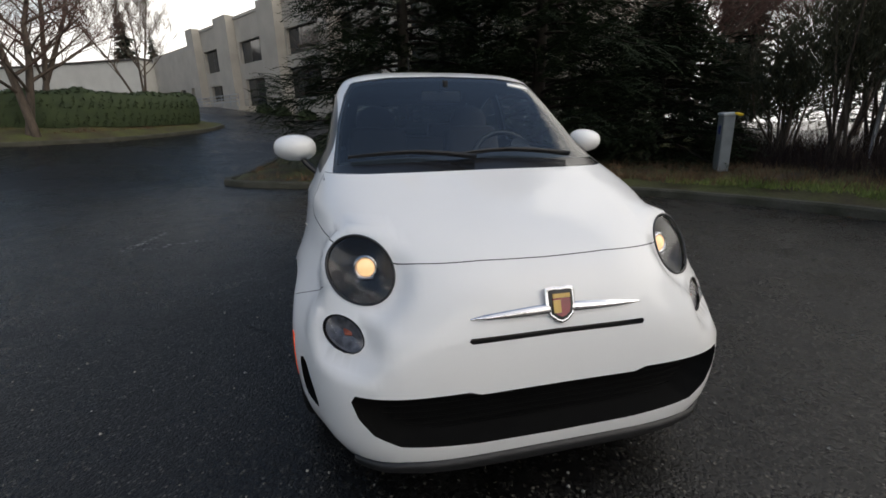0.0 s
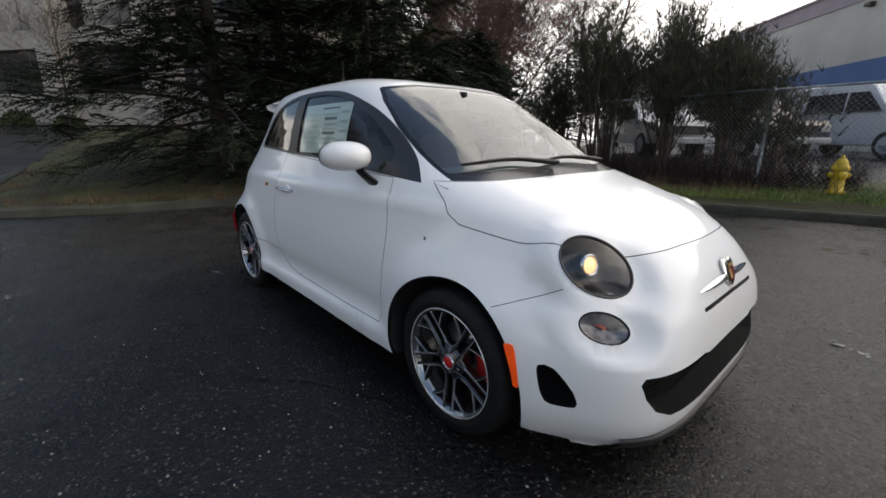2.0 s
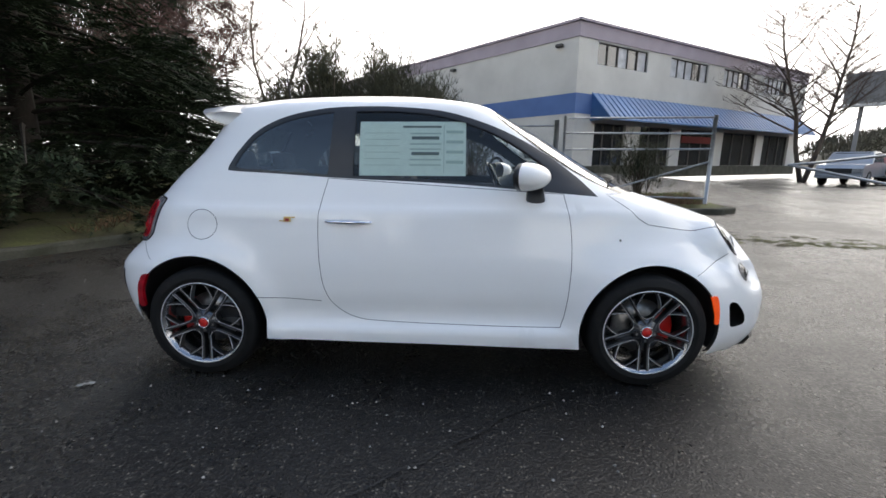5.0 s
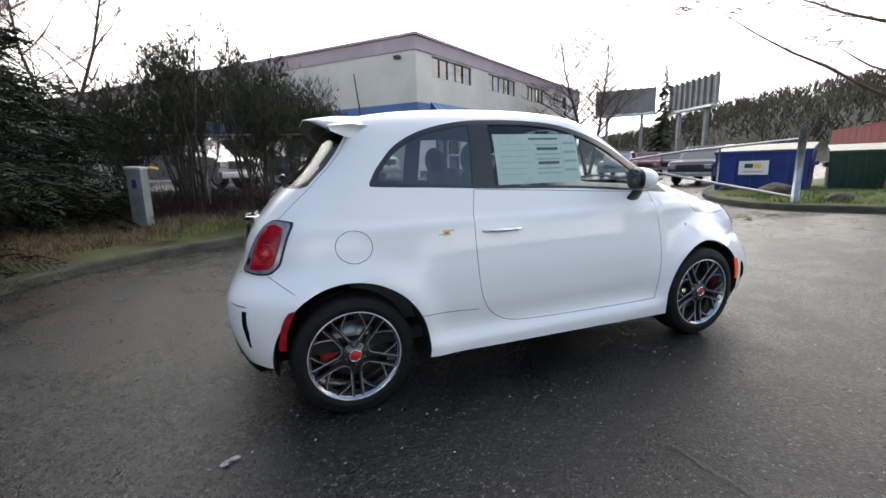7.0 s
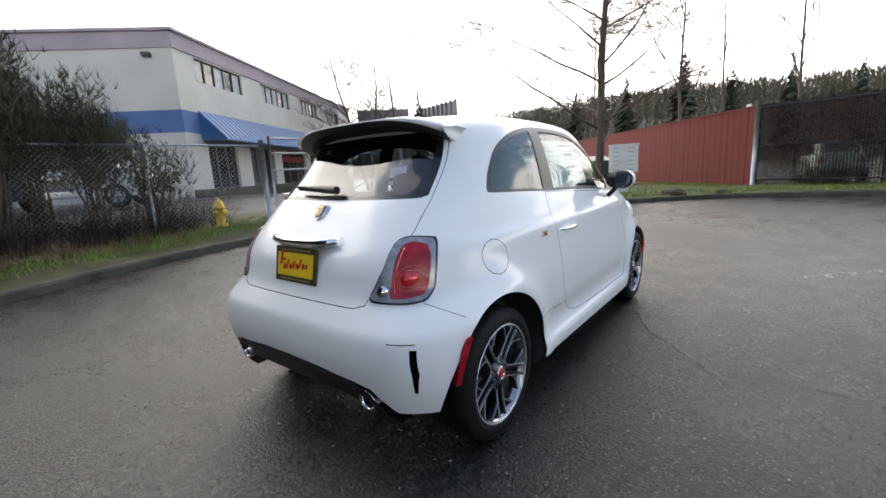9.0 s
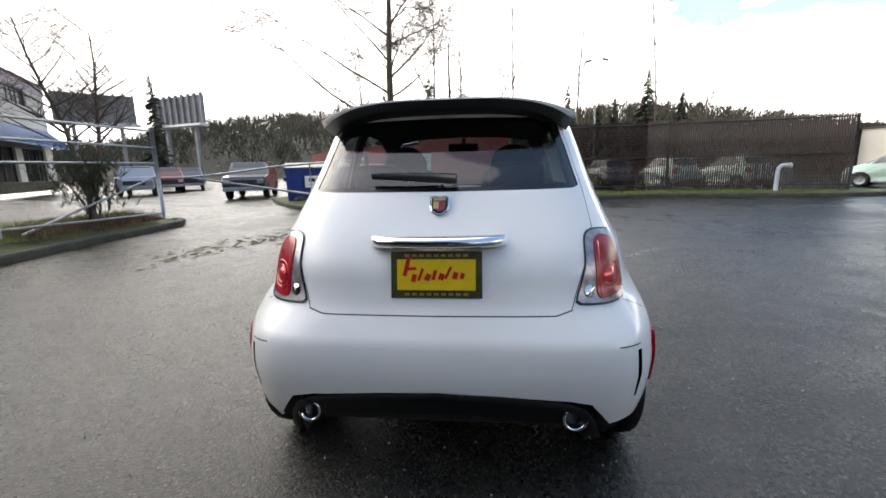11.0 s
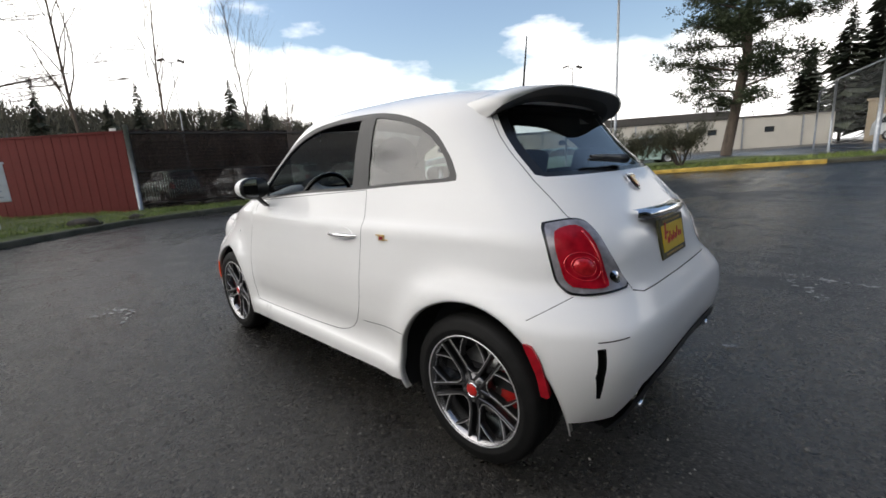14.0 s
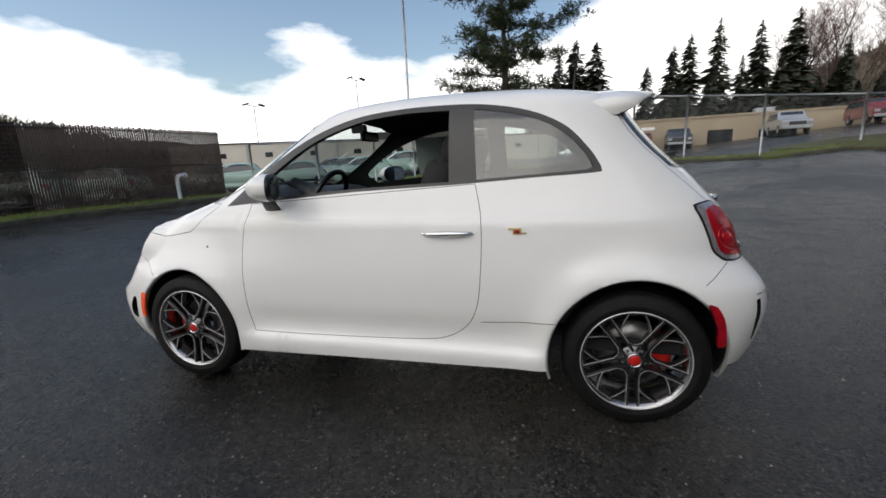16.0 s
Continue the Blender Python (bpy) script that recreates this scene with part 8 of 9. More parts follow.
# ---- fences, walls, gates ----
def board_wall():
    P, Q = (14.62, -1.15), (34.0, 15.4)
    b = thing("board_wall", "tall red painted board wall beside the lawn", "wall", kind="structure")
    m = frame_on(P, Q)
    bm = bmesh.new()
    box_bm(bm, 0, 0, 0, 1.0, 1, 1)
    bm.free()
    me = None
    for i in range(82):
        x = i * 0.305
        if me is None:
            bm = bmesh.new()
            box_bm(bm, 0.15, 0, 1.33, 0.298, 0.03, 2.62, 0.006, None, 1)
            ob = part("board", bm, M_REDWALL, b)
            me = ob.data
        else:
            ob = new("board", me)
            ob.parent = b
        c = m @ Vector((x, 0.004 * math.sin(i * 1.7), 0))
        ob.matrix_basis = Matrix.Translation((0, 0, terrain(c.x, c.y) + 0.03)) @ m @ Matrix.Translation((x, 0.004 * math.sin(i * 1.7), 0))
    slab("top_rail", b, M_REDWALL, m, 0, 25, -0.05, 0.05, 2.64, 2.70)
    for x in (0.25, 4.0):
        z = 1.75 if x > 1 else 2.55
        s = slab("notice", b, M_SIGNWHITE, m, x, x + 0.22, -0.035, -0.018, z, z + 0.24, 0, "small white notice")


board_wall()


def slat_fence():
    P, Q = (14.55, -1.25), (12.95, -12.75)
    f = thing("slat_fence", "dark brown slatted fence overgrown with dead bramble", "fence", kind="structure")
    m = frame_on(P, Q)
    mes = {}
    n = int(11.6 / 0.075)
    for i in range(n):
        x = 0.04 + i * 0.075
        pale = x > 5.0
        key = (pale, i % 5)
        if key not in mes:
            bm = bmesh.new()
            top = 2.66 + 0.03 * ((i * 37) % 5 - 2) / 2
            box_bm(bm, 0, 0, top / 2 + 0.02, 0.055 if pale else 0.07, 0.02, top, 0, None)
            ob = part("slat", bm, M_GREYSLAT if pale else M_MESHSCREEN, f)
            mes[key] = ob.data
        else:
            ob = new("slat", mes[key])
            ob.parent = f
        ob.matrix_basis = m @ Matrix.Translation((x, 0.02, 0.05))
    for x in np.arange(0, 11.7, 2.9):
        part_np("post", *tube_np([m @ Vector((x, 0.09, -0.1)), m @ Vector((x, 0.09, 2.72))], 0.035, 8), M_FRAME, f)
    for z in (0.35, 1.4, 2.62):
        part_np("rail", *tube_np([m @ Vector((0, -0.03, z)), m @ Vector((11.6, -0.03, z))], 0.025, 6), M_FRAME, f)
    part_np("corner_post", *tube_np([(14.5, -1.2, -0.1), (14.5, -1.2, 2.86)], 0.07, 10), M_GALV, f)
    part_np("loose_wire", *tube_np([m @ Vector((0.3 + 0.5 * i, 0.16 + 0.05 * math.sin(i * 2.1), 1.40 + 0.05 * math.sin(i * 1.3))) for i in range(22)], 0.012, 5), M_GALV, f)


slat_fence()


def chain_link(name, label, pts, height, zfun, pitch=0.085, wire=0.0022, post_r=0.03, tall=()):
    """Posts, rails and a woven mesh of thin diagonal wires."""
    f = thing(name, label, "fence")
    for i, (x, y) in enumerate(pts):
        h = height + (0.5 if i in tall else 0.05)
        part_np("post", *tube_np([(x, y, min(zfun(x, y), terrain(x, y)) - 0.1), (x, y, zfun(x, y) + h)], post_r * (1.5 if i in tall else 1), 8), M_GALV, f)
    V, F = [], []
    for (x0, y0), (x1, y1) in zip(pts, pts[1:]):
        L = math.hypot(x1 - x0, y1 - y0)
        a, b = Vector((x0, y0, zfun(x0, y0))), Vector((x1, y1, zfun(x1, y1)))
        part_np("top_rail", *tube_np([a + Vector((0, 0, height)), b + Vector((0, 0, height))], post_r * 0.7, 6), M_GALV, f)
        e = (b - a) / L
        k2 = 0
        s = -height
        while s < L:
            for sgn in (1, -1):
                t0, t1 = max(0, s), min(L, s + height)
                if t1 - t0 < 0.01:
                    continue
                z0, z1 = (t0 - s), (t1 - s)
                if sgn < 0:
                    z0, z1 = height - z0, height - z1
                p, q = a + e * t0 + Vector((0, 0, z0 + 0.03)), a + e * t1 + Vector((0, 0, z1 + 0.03))
                w = Vector((0, 0, wire))
                o = len(V)
                V += [p - w, q - w, q + w, p + w]
                F.append((o, o + 1, o + 2, o + 3))
            s += pitch
    part_np("wire_mesh", V, F, M_GALV, f, "woven wire mesh", smooth=False)
    return f


bedz = lambda x, y: bed_height(x, y, 0.2)  # noqa: E731
chain_link("chain_link_fence", "galvanised chain-link fence behind the shrubs", [(-11.5, 9.6), (-8.7, 9.3), (-5.9, 8.95), (-3.0, 8.6), (0.3, 7.70), (2.3, 7.05)], 1.72, bedz)
chain_link("chain_link_fence", "tall galvanised chain-link fence along the far street", [(-0.6, -30.0), (-1.4, -24.0), (-2.7, -18.3), (-4.15, -18.2), (-6.2, -18.05), (-8.9, -17.7), (-12.0, -17.3), (-16.0, -16.6)], 2.50, lambda x, y: 0.87 + 0.079 * (x + 6.2) if x > -13 else 0.30, 0.13, 0.003, 0.045, (2,))
chain_link("chain_link_fence", "chain-link fence before the rows of parked cars", [(13.8, -15.6), (10.9, -16.9), (8.3, -18.2)], 2.3, lambda x, y: bed_height(x, y, 0.02), 0.15, 0.003, 0.05)


def gates():
    g = thing("gate", "open galvanised tube gate leaf across the lot entrance", "gate")
    a, b = Vector((2.48, 7.03, 0.30)), Vector((5.75, 7.05, 0.22))
    for p, h, r in ((Vector((2.3, 7.05, 0.2)), 1.86, 0.055), (a, 1.85, 0.03), (b, 1.95, 0.045)):
        part_np("upright", *tube_np([p, p + Vector((0, 0, h))], r, 8), M_GALV, g)
    for z, z2 in ((1.80, 1.90), (1.12, 1.22), (1.48, 1.55), (0.12, 0.12)):
        part_np("rail", *tube_np([a + Vector((0, 0, z)), b + Vector((0, 0, z2))], 0.024, 6), M_GALV, g)
    part_np("brace", *tube_np([a + Vector((0.3, 0, 0.0)), b + Vector((0, 0, 0.95))], 0.022, 6), M_GALV, g)
    g = thing("gate", "open triangular tube gate hung on a steel post", "gate")
    p = Vector((9.45, 3.35, 0.12))
    tip = Vector((8.3, 8.2, 1.10))
    part_np("post", *tube_np([p, p + Vector((0, 0, 1.62))], 0.075, 12), M_GALV, g)
    up = [p + Vector((0, 0.05, 1.40)), p.lerp(tip, 0.5) + Vector((0, 0, 1.02)), p.lerp(tip, 0.9) + Vector((0, 0, 0.42)), tip]
    part_np("top_tube", *tube_np([up[0], up[0].lerp(tip, 0.5) + Vector((0, 0, 0.05)), up[0].lerp(tip, 0.85) + Vector((0, 0, 0.0)), tip], 0.03, 8), M_GALV, g)
    part_np("bottom_tube", *tube_np([p + Vector((0, 0.05, 0.12)), tip], 0.03, 8), M_GALV, g)
    q = p.lerp(tip, 0.33)
    part_np("stay", *tube_np([q + Vector((0, 0, 0.12)), Vector((q.x, q.y, 1.42))], 0.022, 6), M_GALV, g)


gates()


# ---- things in the yard ----
def dumpster(x, y, turn, w, d, h, material, label, sign=False):
    t = thing("dumpster", label, "dumpster", "dumpsters on the lawn's edge", m=pose(x, y, terrain(x, y), 0, 0, turn))
    V = [(-w / 2, -d / 2, 0.1), (w / 2, -d / 2, 0.1), (w / 2, d / 2, 0.1), (-w / 2, d / 2, 0.1), (-w / 2 - 0.04, -d / 2 - 0.08, h * 0.86), (w / 2 + 0.04, -d / 2 - 0.08, h * 0.86), (w / 2 + 0.04, d / 2, h), (-w / 2 - 0.04, d / 2, h)]
    part_np("bin_body", V, [(0, 1, 5, 4), (1, 2, 6, 5), (2, 3, 7, 6), (3, 0, 4, 7), (0, 3, 2, 1)], material, t, smooth=False)
    bm = bmesh.new()
    for k2 in np.linspace(-w / 2 + 0.05, w / 2 - 0.05, 6):
        box_bm(bm, k2, -d / 2 - 0.07, h * 0.46, 0.06, 0.06, h * 0.72, 0.01)
    part("rib", bm, material, t)
    bm = bmesh.new()
    box_bm(bm, 0, -d / 2 - 0.09, h * 0.86, w + 0.14, 0.08, 0.08, 0.01)
    part("rim", bm, material, t)
    V = [(-w / 2 - 0.05, -d / 2 - 0.1, h * 0.87 + 0.04), (w / 2 + 0.05, -d / 2 - 0.1, h * 0.87 + 0.04), (w / 2 + 0.05, d / 2 + 0.05, h + 0.05), (-w / 2 - 0.05, d / 2 + 0.05, h + 0.05)]
    V += [(a, b, c - 0.04) for a, b, c in V]
    part_np("lid", V, [(0, 1, 2, 3), (4, 7, 6, 5), (0, 4, 5, 1), (1, 5, 6, 2), (2, 6, 7, 3), (3, 7, 4, 0)], M_BLACK, t, smooth=False)
    for s in (-1, 1):
        bm = bmesh.new()
        box_bm(bm, s * (w / 2 + 0.07), 0, h * 0.62, 0.1, d * 0.8, 0.14, 0.01)
        part("lift_pocket", bm, material, t)
    if sign:
        bm = bmesh.new()
        box_bm(bm, -0.15, -d / 2 - 0.115, h * 0.55, 0.75, 0.01, 0.42, 0)
        sg = part("sign", bm, M_SIGNWHITE, t, "white company sign with a coloured mark")
        bm = bmesh.new()
        box_bm(bm, -0.27, -d / 2 - 0.123, h * 0.59, 0.22, 0.004, 0.13, 0.001)
        part("mark_dark", bm, M_GREENBIN, sg)
        bm = bmesh.new()
        box_bm(bm, -0.05, -d / 2 - 0.123, h * 0.59, 0.18, 0.004, 0.13, 0.001)
        part("mark_gold", bm, M_YELLOW, sg)
        bm = bmesh.new()
        box_bm(bm, -0.15, -d / 2 - 0.123, h * 0.47, 0.5, 0.004, 0.03, 0)
        part("print_bar", bm, M_GALV, sg)


dumpster(13.0, 6.3, -66, 2.3, 1.4, 1.50, M_BLUEBIN, "large blue steel dumpster with a white sign", True)
dumpster(14.6, 4.4, -60, 1.8, 1.3, 1.40, M_GREENBIN, "dark green steel dumpster beside the blue one")


def mailboxes():
    t = thing("mailbox_cluster", "grey cluster mailbox cabinet on a concrete pedestal", "mailbox", m=pose(12.1, 2.2, bed_height(12.1, 2.2, 0.14), 0, 0, -78) @ Matrix.Scale(1.08, 4))
    bm = bmesh.new()
    vs = box_bm(bm, 0, 0, 0.29, 0.30, 0.26, 0.70, 0.02)
    part("pedestal", bm, M_BOXGREY, t)
    bm = bmesh.new()
    box_bm(bm, 0, 0, 1.02, 0.80, 0.50, 0.80, 0.015)
    part("cabinet", bm, M_MAIL, t)
    bm = bmesh.new()
    box_bm(bm, 0, 0, 1.435, 0.84, 0.54, 0.04, 0.01)
    part("cap", bm, M_MAIL, t)
    for i in range(2):
        for j in range(6):
            bm = bmesh.new()
            box_bm(bm, -0.2 + 0.4 * i, -0.256, 0.70 + 0.125 * j, 0.36, 0.014, 0.11, 0.004)
            d = part("mail_door", bm, M_MAIL, t)
            bm = bmesh.new()
            box_bm(bm, -0.2 + 0.4 * i, -0.266, 0.725 + 0.125 * j, 0.16, 0.006, 0.02, 0)
            part("number_bar", bm, M_GALV, d)


mailboxes()


def utility_box():
    x, y = -3.75, 6.2
    t = thing("utility_box", "pale grey utility pillar leaning in the brush", "utility box", m=pose(x, y, bed_height(x, y, 0.30), 3, 4, -25))
    bm = bmesh.new()
    box_bm(bm, 0, 0, 0.50, 0.27, 0.18, 1.0, 0.015)
    part("pillar", bm, M_PILLAR, t)
    bm = bmesh.new()
    box_bm(bm, 0, 0, 1.01, 0.30, 0.21, 0.04, 0.01)
    part("cap", bm, M_BOXGREY, t)
    bm = bmesh.new()
    box_bm(bm, 0, -0.094, 0.74, 0.08, 0.012, 0.15, 0.004)
    part("label_plate", bm, M_BLUEBIN, t, "small dark plate")
    bm = bmesh.new()
    box_bm(bm, 0.05, 0.0, 1.045, 0.13, 0.07, 0.035, 0.012, pose(0, 0, 0, 0, 12, 20))
    part("litter", bm, M_YELLOW, t, "scrap of yellow litter on top")


utility_box()


def vent_pipe():
    t = thing("vent_pipe", "white bent vent pipe standing in the grass before the fence", "pipe", m=pose(12.9, -10.3, terrain(12.9, -10.3)))
    P = [(0, 0, -0.1), (0, 0, 0.80), (0.0, -0.02, 0.93), (0.0, -0.09, 1.01), (0.0, -0.20, 1.03), (0.0, -0.36, 1.02)]
    part_np("pipe", *tube_np(P, 0.07, 12), M_BOXGREY, t)
    part_np("collar", *tube_np([(0, -0.30, 1.02), (0, -0.40, 1.02)], 0.095, 12), M_BOXGREY, t)


vent_pipe()


def hydrant():
    x, y = 1.42, 7.45
    t = thing("fire_hydrant", "yellow painted fire hydrant on the grass", "hydrant", m=pose(x, y, bed_height(x, y, 0.26), 0, 0, 25) @ Matrix.Scale(0.86, 4))
    V, F = lathe_np([(0.0, 0.0), (0.15, 0.0), (0.15, 0.05), (0.11, 0.06), (0.10, 0.42), (0.135, 0.43), (0.135, 0.48), (0.11, 0.49), (0.105, 0.56), (0.06, 0.63), (0.03, 0.65), (0.03, 0.70), (0.0, 0.70)], 24, "z")
    part_np("barrel", V, F, M_HYDRANT, t)
    for a, r, l in ((0, 0.055, 0.17), (180, 0.055, 0.17), (-90, 0.075, 0.18)):
        V, F = lathe_np([(0.0, l), (r * 0.5, l), (r, l - 0.03), (r, l - 0.06), (r * 0.8, l - 0.07), (r * 0.8, 0.05)], 16, "x")
        ob = part_np("nozzle_cap", V, F, M_HYDRANT, t)
        ob.matrix_basis = pose(0, 0, 0.34, 0, 0, a)
    V, F = lathe_np([(0.0, 0.50), (0.14, 0.50), (0.14, 0.47)], 24, "z")
    part_np("flange", V, F, M_HYDRANT, t)


hydrant()


def boulder(x, y, r, seed):
    rng = random.Random(seed)
    bm = bmesh.new()
    bmesh.ops.create_icosphere(bm, subdivisions=3, radius=r)
    for v in bm.verts:
        k2 = 1 + 0.28 * noise.noise(v.co * (1.6 / r) + Vector((seed, 0, 0))) + 0.1 * noise.noise(v.co * (5 / r))
        v.co = Vector((v.co.x * k2 * 1.3, v.co.y * k2, v.co.z * k2 * 0.6 + r * 0.18))
    ob = part("boulder", bm, M_ROCK, None, smooth=True)
    ob.matrix_basis = pose(x, y, bed_height(x, y, 0.12), 0, 0, seed * 40)
    tagged(ob, "dark mossy boulder on the lawn by the kerb", "boulder", "boulders along the kerb")


for i, (x, y, r) in enumerate(((10.9, 4.6, 0.40), (11.4, 0.6, 0.26), (12.1, -0.6, 0.18), (11.9, 6.6, 0.2), (10.2, 2.9, 0.25))):
    boulder(x, y, r, i + 1)


def lamp_pole(x, y, h, label, heads, r=0.09):
    z = terrain(x, y)
    t = thing("street_lamp", label, "lamp post", m=pose(x, y, z))
    part_np("pole", *tube_np([(0, 0, -0.2), (0, 0, h)], [r, r * 0.55], 8), M_GALV, t)
    for a in heads:
        c, s = math.cos(radians(a)), math.sin(radians(a))
        part_np("arm", *tube_np([(0, 0, h - 0.15), (c * 0.7, s * 0.7, h + 0.05)], 0.05, 6), M_GALV, t)
        bm = bmesh.new()
        box_bm(bm, 0, 0, 0, 0.75, 0.5, 0.2, 0.05, pose(c * 1.0, s * 1.0, h + 0.1, 0, 18, a))
        part("lamp_head", bm, M_FRAME, t)


lamp_pole(8.9, -25.9, 15.5, "tall slim grey light pole", (200,), 0.10)
lamp_pole(25.0, -52.0, 11.4, "grey light pole beyond the warehouse", (60, 240), 0.10)
lamp_pole(55.5, -14.4, 14.2, "grey light pole with two flood heads", (75, 255), 0.08)
lamp_pole(36.0, -45.0, 8.5, "grey light pole beyond the warehouse", (60, 240), 0.08)
lamp_pole(10.9, -17.0, 2.9, "rusty steel post by the far fence", (), 0.05)
lamp_pole(6.6, -19.6, 3.2, "rusty steel post by the far fence", (), 0.06)
lamp_pole(16.0, -24.0, 3.4, "grey post above the parked cars", (), 0.05)


def billboard(x, y, w, h, z, turn, label):
    t = thing("billboard", label, "billboard", m=pose(x, y, 0, 0, 0, turn))
    bm = bmesh.new()
    box_bm(bm, 0, 0, z + h / 2, w, 0.25, h, 0)
    part("panel", bm, M_BOARD, t)
    for i in np.linspace(-w / 2, w / 2, 9):
        bm = bmesh.new()
        box_bm(bm, i, -0.3, z + h / 2, 0.25, 0.4, h + 0.4, 0)
        part("rib", bm, M_BOARD, t)
    bm = bmesh.new()
    box_bm(bm, 0, -0.6, z - 0.3, w + 1, 1.4, 0.3, 0)
    part("catwalk", bm, M_GALV, t)
    for k2 in (-0.3, 0.3):
        bm = bmesh.new()
        box_bm(bm, w * k2, 0, z / 2, 0.45, 0.45, z, 0)
        part("column", bm, M_BOARD, t)


billboard(54.6, 42.7, 9.7, 3.7, 8.2, -106, "ribbed grey back of a tall roadside billboard")
billboard(54.0, 55.0, 9.0, 3.9, 8.8, -44, "ribbed grey back of a second roadside billboard")


# ---- parked vehicles ----
def simple_wheel(parent, x, y, r, w=0.2):
    s = -1 if y < 0 else 1
    wh = new("wheel")
    wh.parent = parent
    wh.matrix_basis = pose(x, y, r)
    V, F = lathe_np([(r * 0.62, s * w / 2), (r * 0.9, s * w / 2), (r, s * w * 0.3), (r, -s * w * 0.3), (r * 0.9, -s * w / 2), (r * 0.5, -s * w / 2)], 20)
    part_np("tyre", V, F, M_TYRE2, wh)
    V, F = lathe_np([(0.0, s * w * 0.36), (r * 0.25, s * w * 0.38), (r * 0.55, s * w * 0.30), (r * 0.64, s * w * 0.48)], 20)
    part_np("rim", V, F, M_RIM2, wh)


def hatchback():
    """A plain small hatchback on the same skin, in coarser form."""
    t = thing("parked_car", "pale small hatchback parked in a row before the warehouse", "car", "parked cars before the warehouse")
    R, H, G = car_regions()
    use = ["side_trim", "windscreen_border", "rear_window_border"]
    lines = [(R[n][::3], True) for n in use] + [(H[n][::4], True) for n in ("arch_front", "arch_rear", "under_side", "under_front", "under_rear", "headlight", "tail_light")]
    uv, F, C, _ = triangulated(0.16, 0.12, lines)
    kind = np.full(len(F), "body", dtype=object)
    for n in use:
        kind[inside(R[n], C)] = "glass"
    kind[inside(H["headlight"], C)] = "headlight"
    kind[inside(H["tail_light"], C)] = "tail_light"
    for n in ("arch_front", "arch_rear", "under_side", "under_front", "under_rear"):
        kind[inside(H[n], C)] = "gone"
    for n, mt in (("body", M_CARWHITE), ("glass", M_CARGLASS), ("headlight", M_RIM2), ("tail_light", M_LAMPRED)):
        v, f, nn = both(uv, F[kind == n], "rl")
        part_np(n, v, f, mt, t, normals=nn)
    for x in (HUB_X, -HUB_X):
        for y in (-0.68, 0.68):
            simple_wheel(t, x, y, 0.30)
    bm = bmesh.new()
    box_bm(bm, 0, 0, 0.38, 3.0, 1.36, 0.35, 0)
    part("underbody", bm, M_BLACK, t)
    return t


HB = hatchback()
SPOTS = [(13.7, -19.3, 38, 1), (10.1, -20.7, 36, 1), (16.4, -17.4, 40, 0), (15.9, -21.4, 38, 0), (12.4, -23.0, 36, 0), (9.0, -24.3, 36, 0), (18.9, -19.6, 40, 2), (6.4, -23.4, 34, 0), (14.8, -25.4, 38, 2), (11.2, -27.0, 36, 0), (18.4, -23.8, 40, 0), (7.8, -28.0, 36, 1), (21.5, -21.9, 40, 0), (19.5, -3.4, 8, 0), (19.0, -6.2, 8, 2), (18.6, -9.0, 8, 0), (18.2, -11.8, 10, 1)]
for i, (x, y, a, c) in enumerate(SPOTS):
    m = pose(x, y, terrain(x, y), 0, 0, a)
    ob = HB if i == 0 else copy_thing(HB, m)
    if i == 0:
        HB.matrix_basis = m
    if c:
        for ch in ob.children:
            if ch.name.startswith("body"):
                ch.material_slots[0].link = "OBJECT"
                ch.material_slots[0].material = M_CARGREEN if c == 1 else M_CARSILVER
    tagged(ob, ("white small hatchback in the row before the warehouse", "pale green small hatchback in the row before the warehouse", "silver small hatchback in the row before the warehouse")[c])


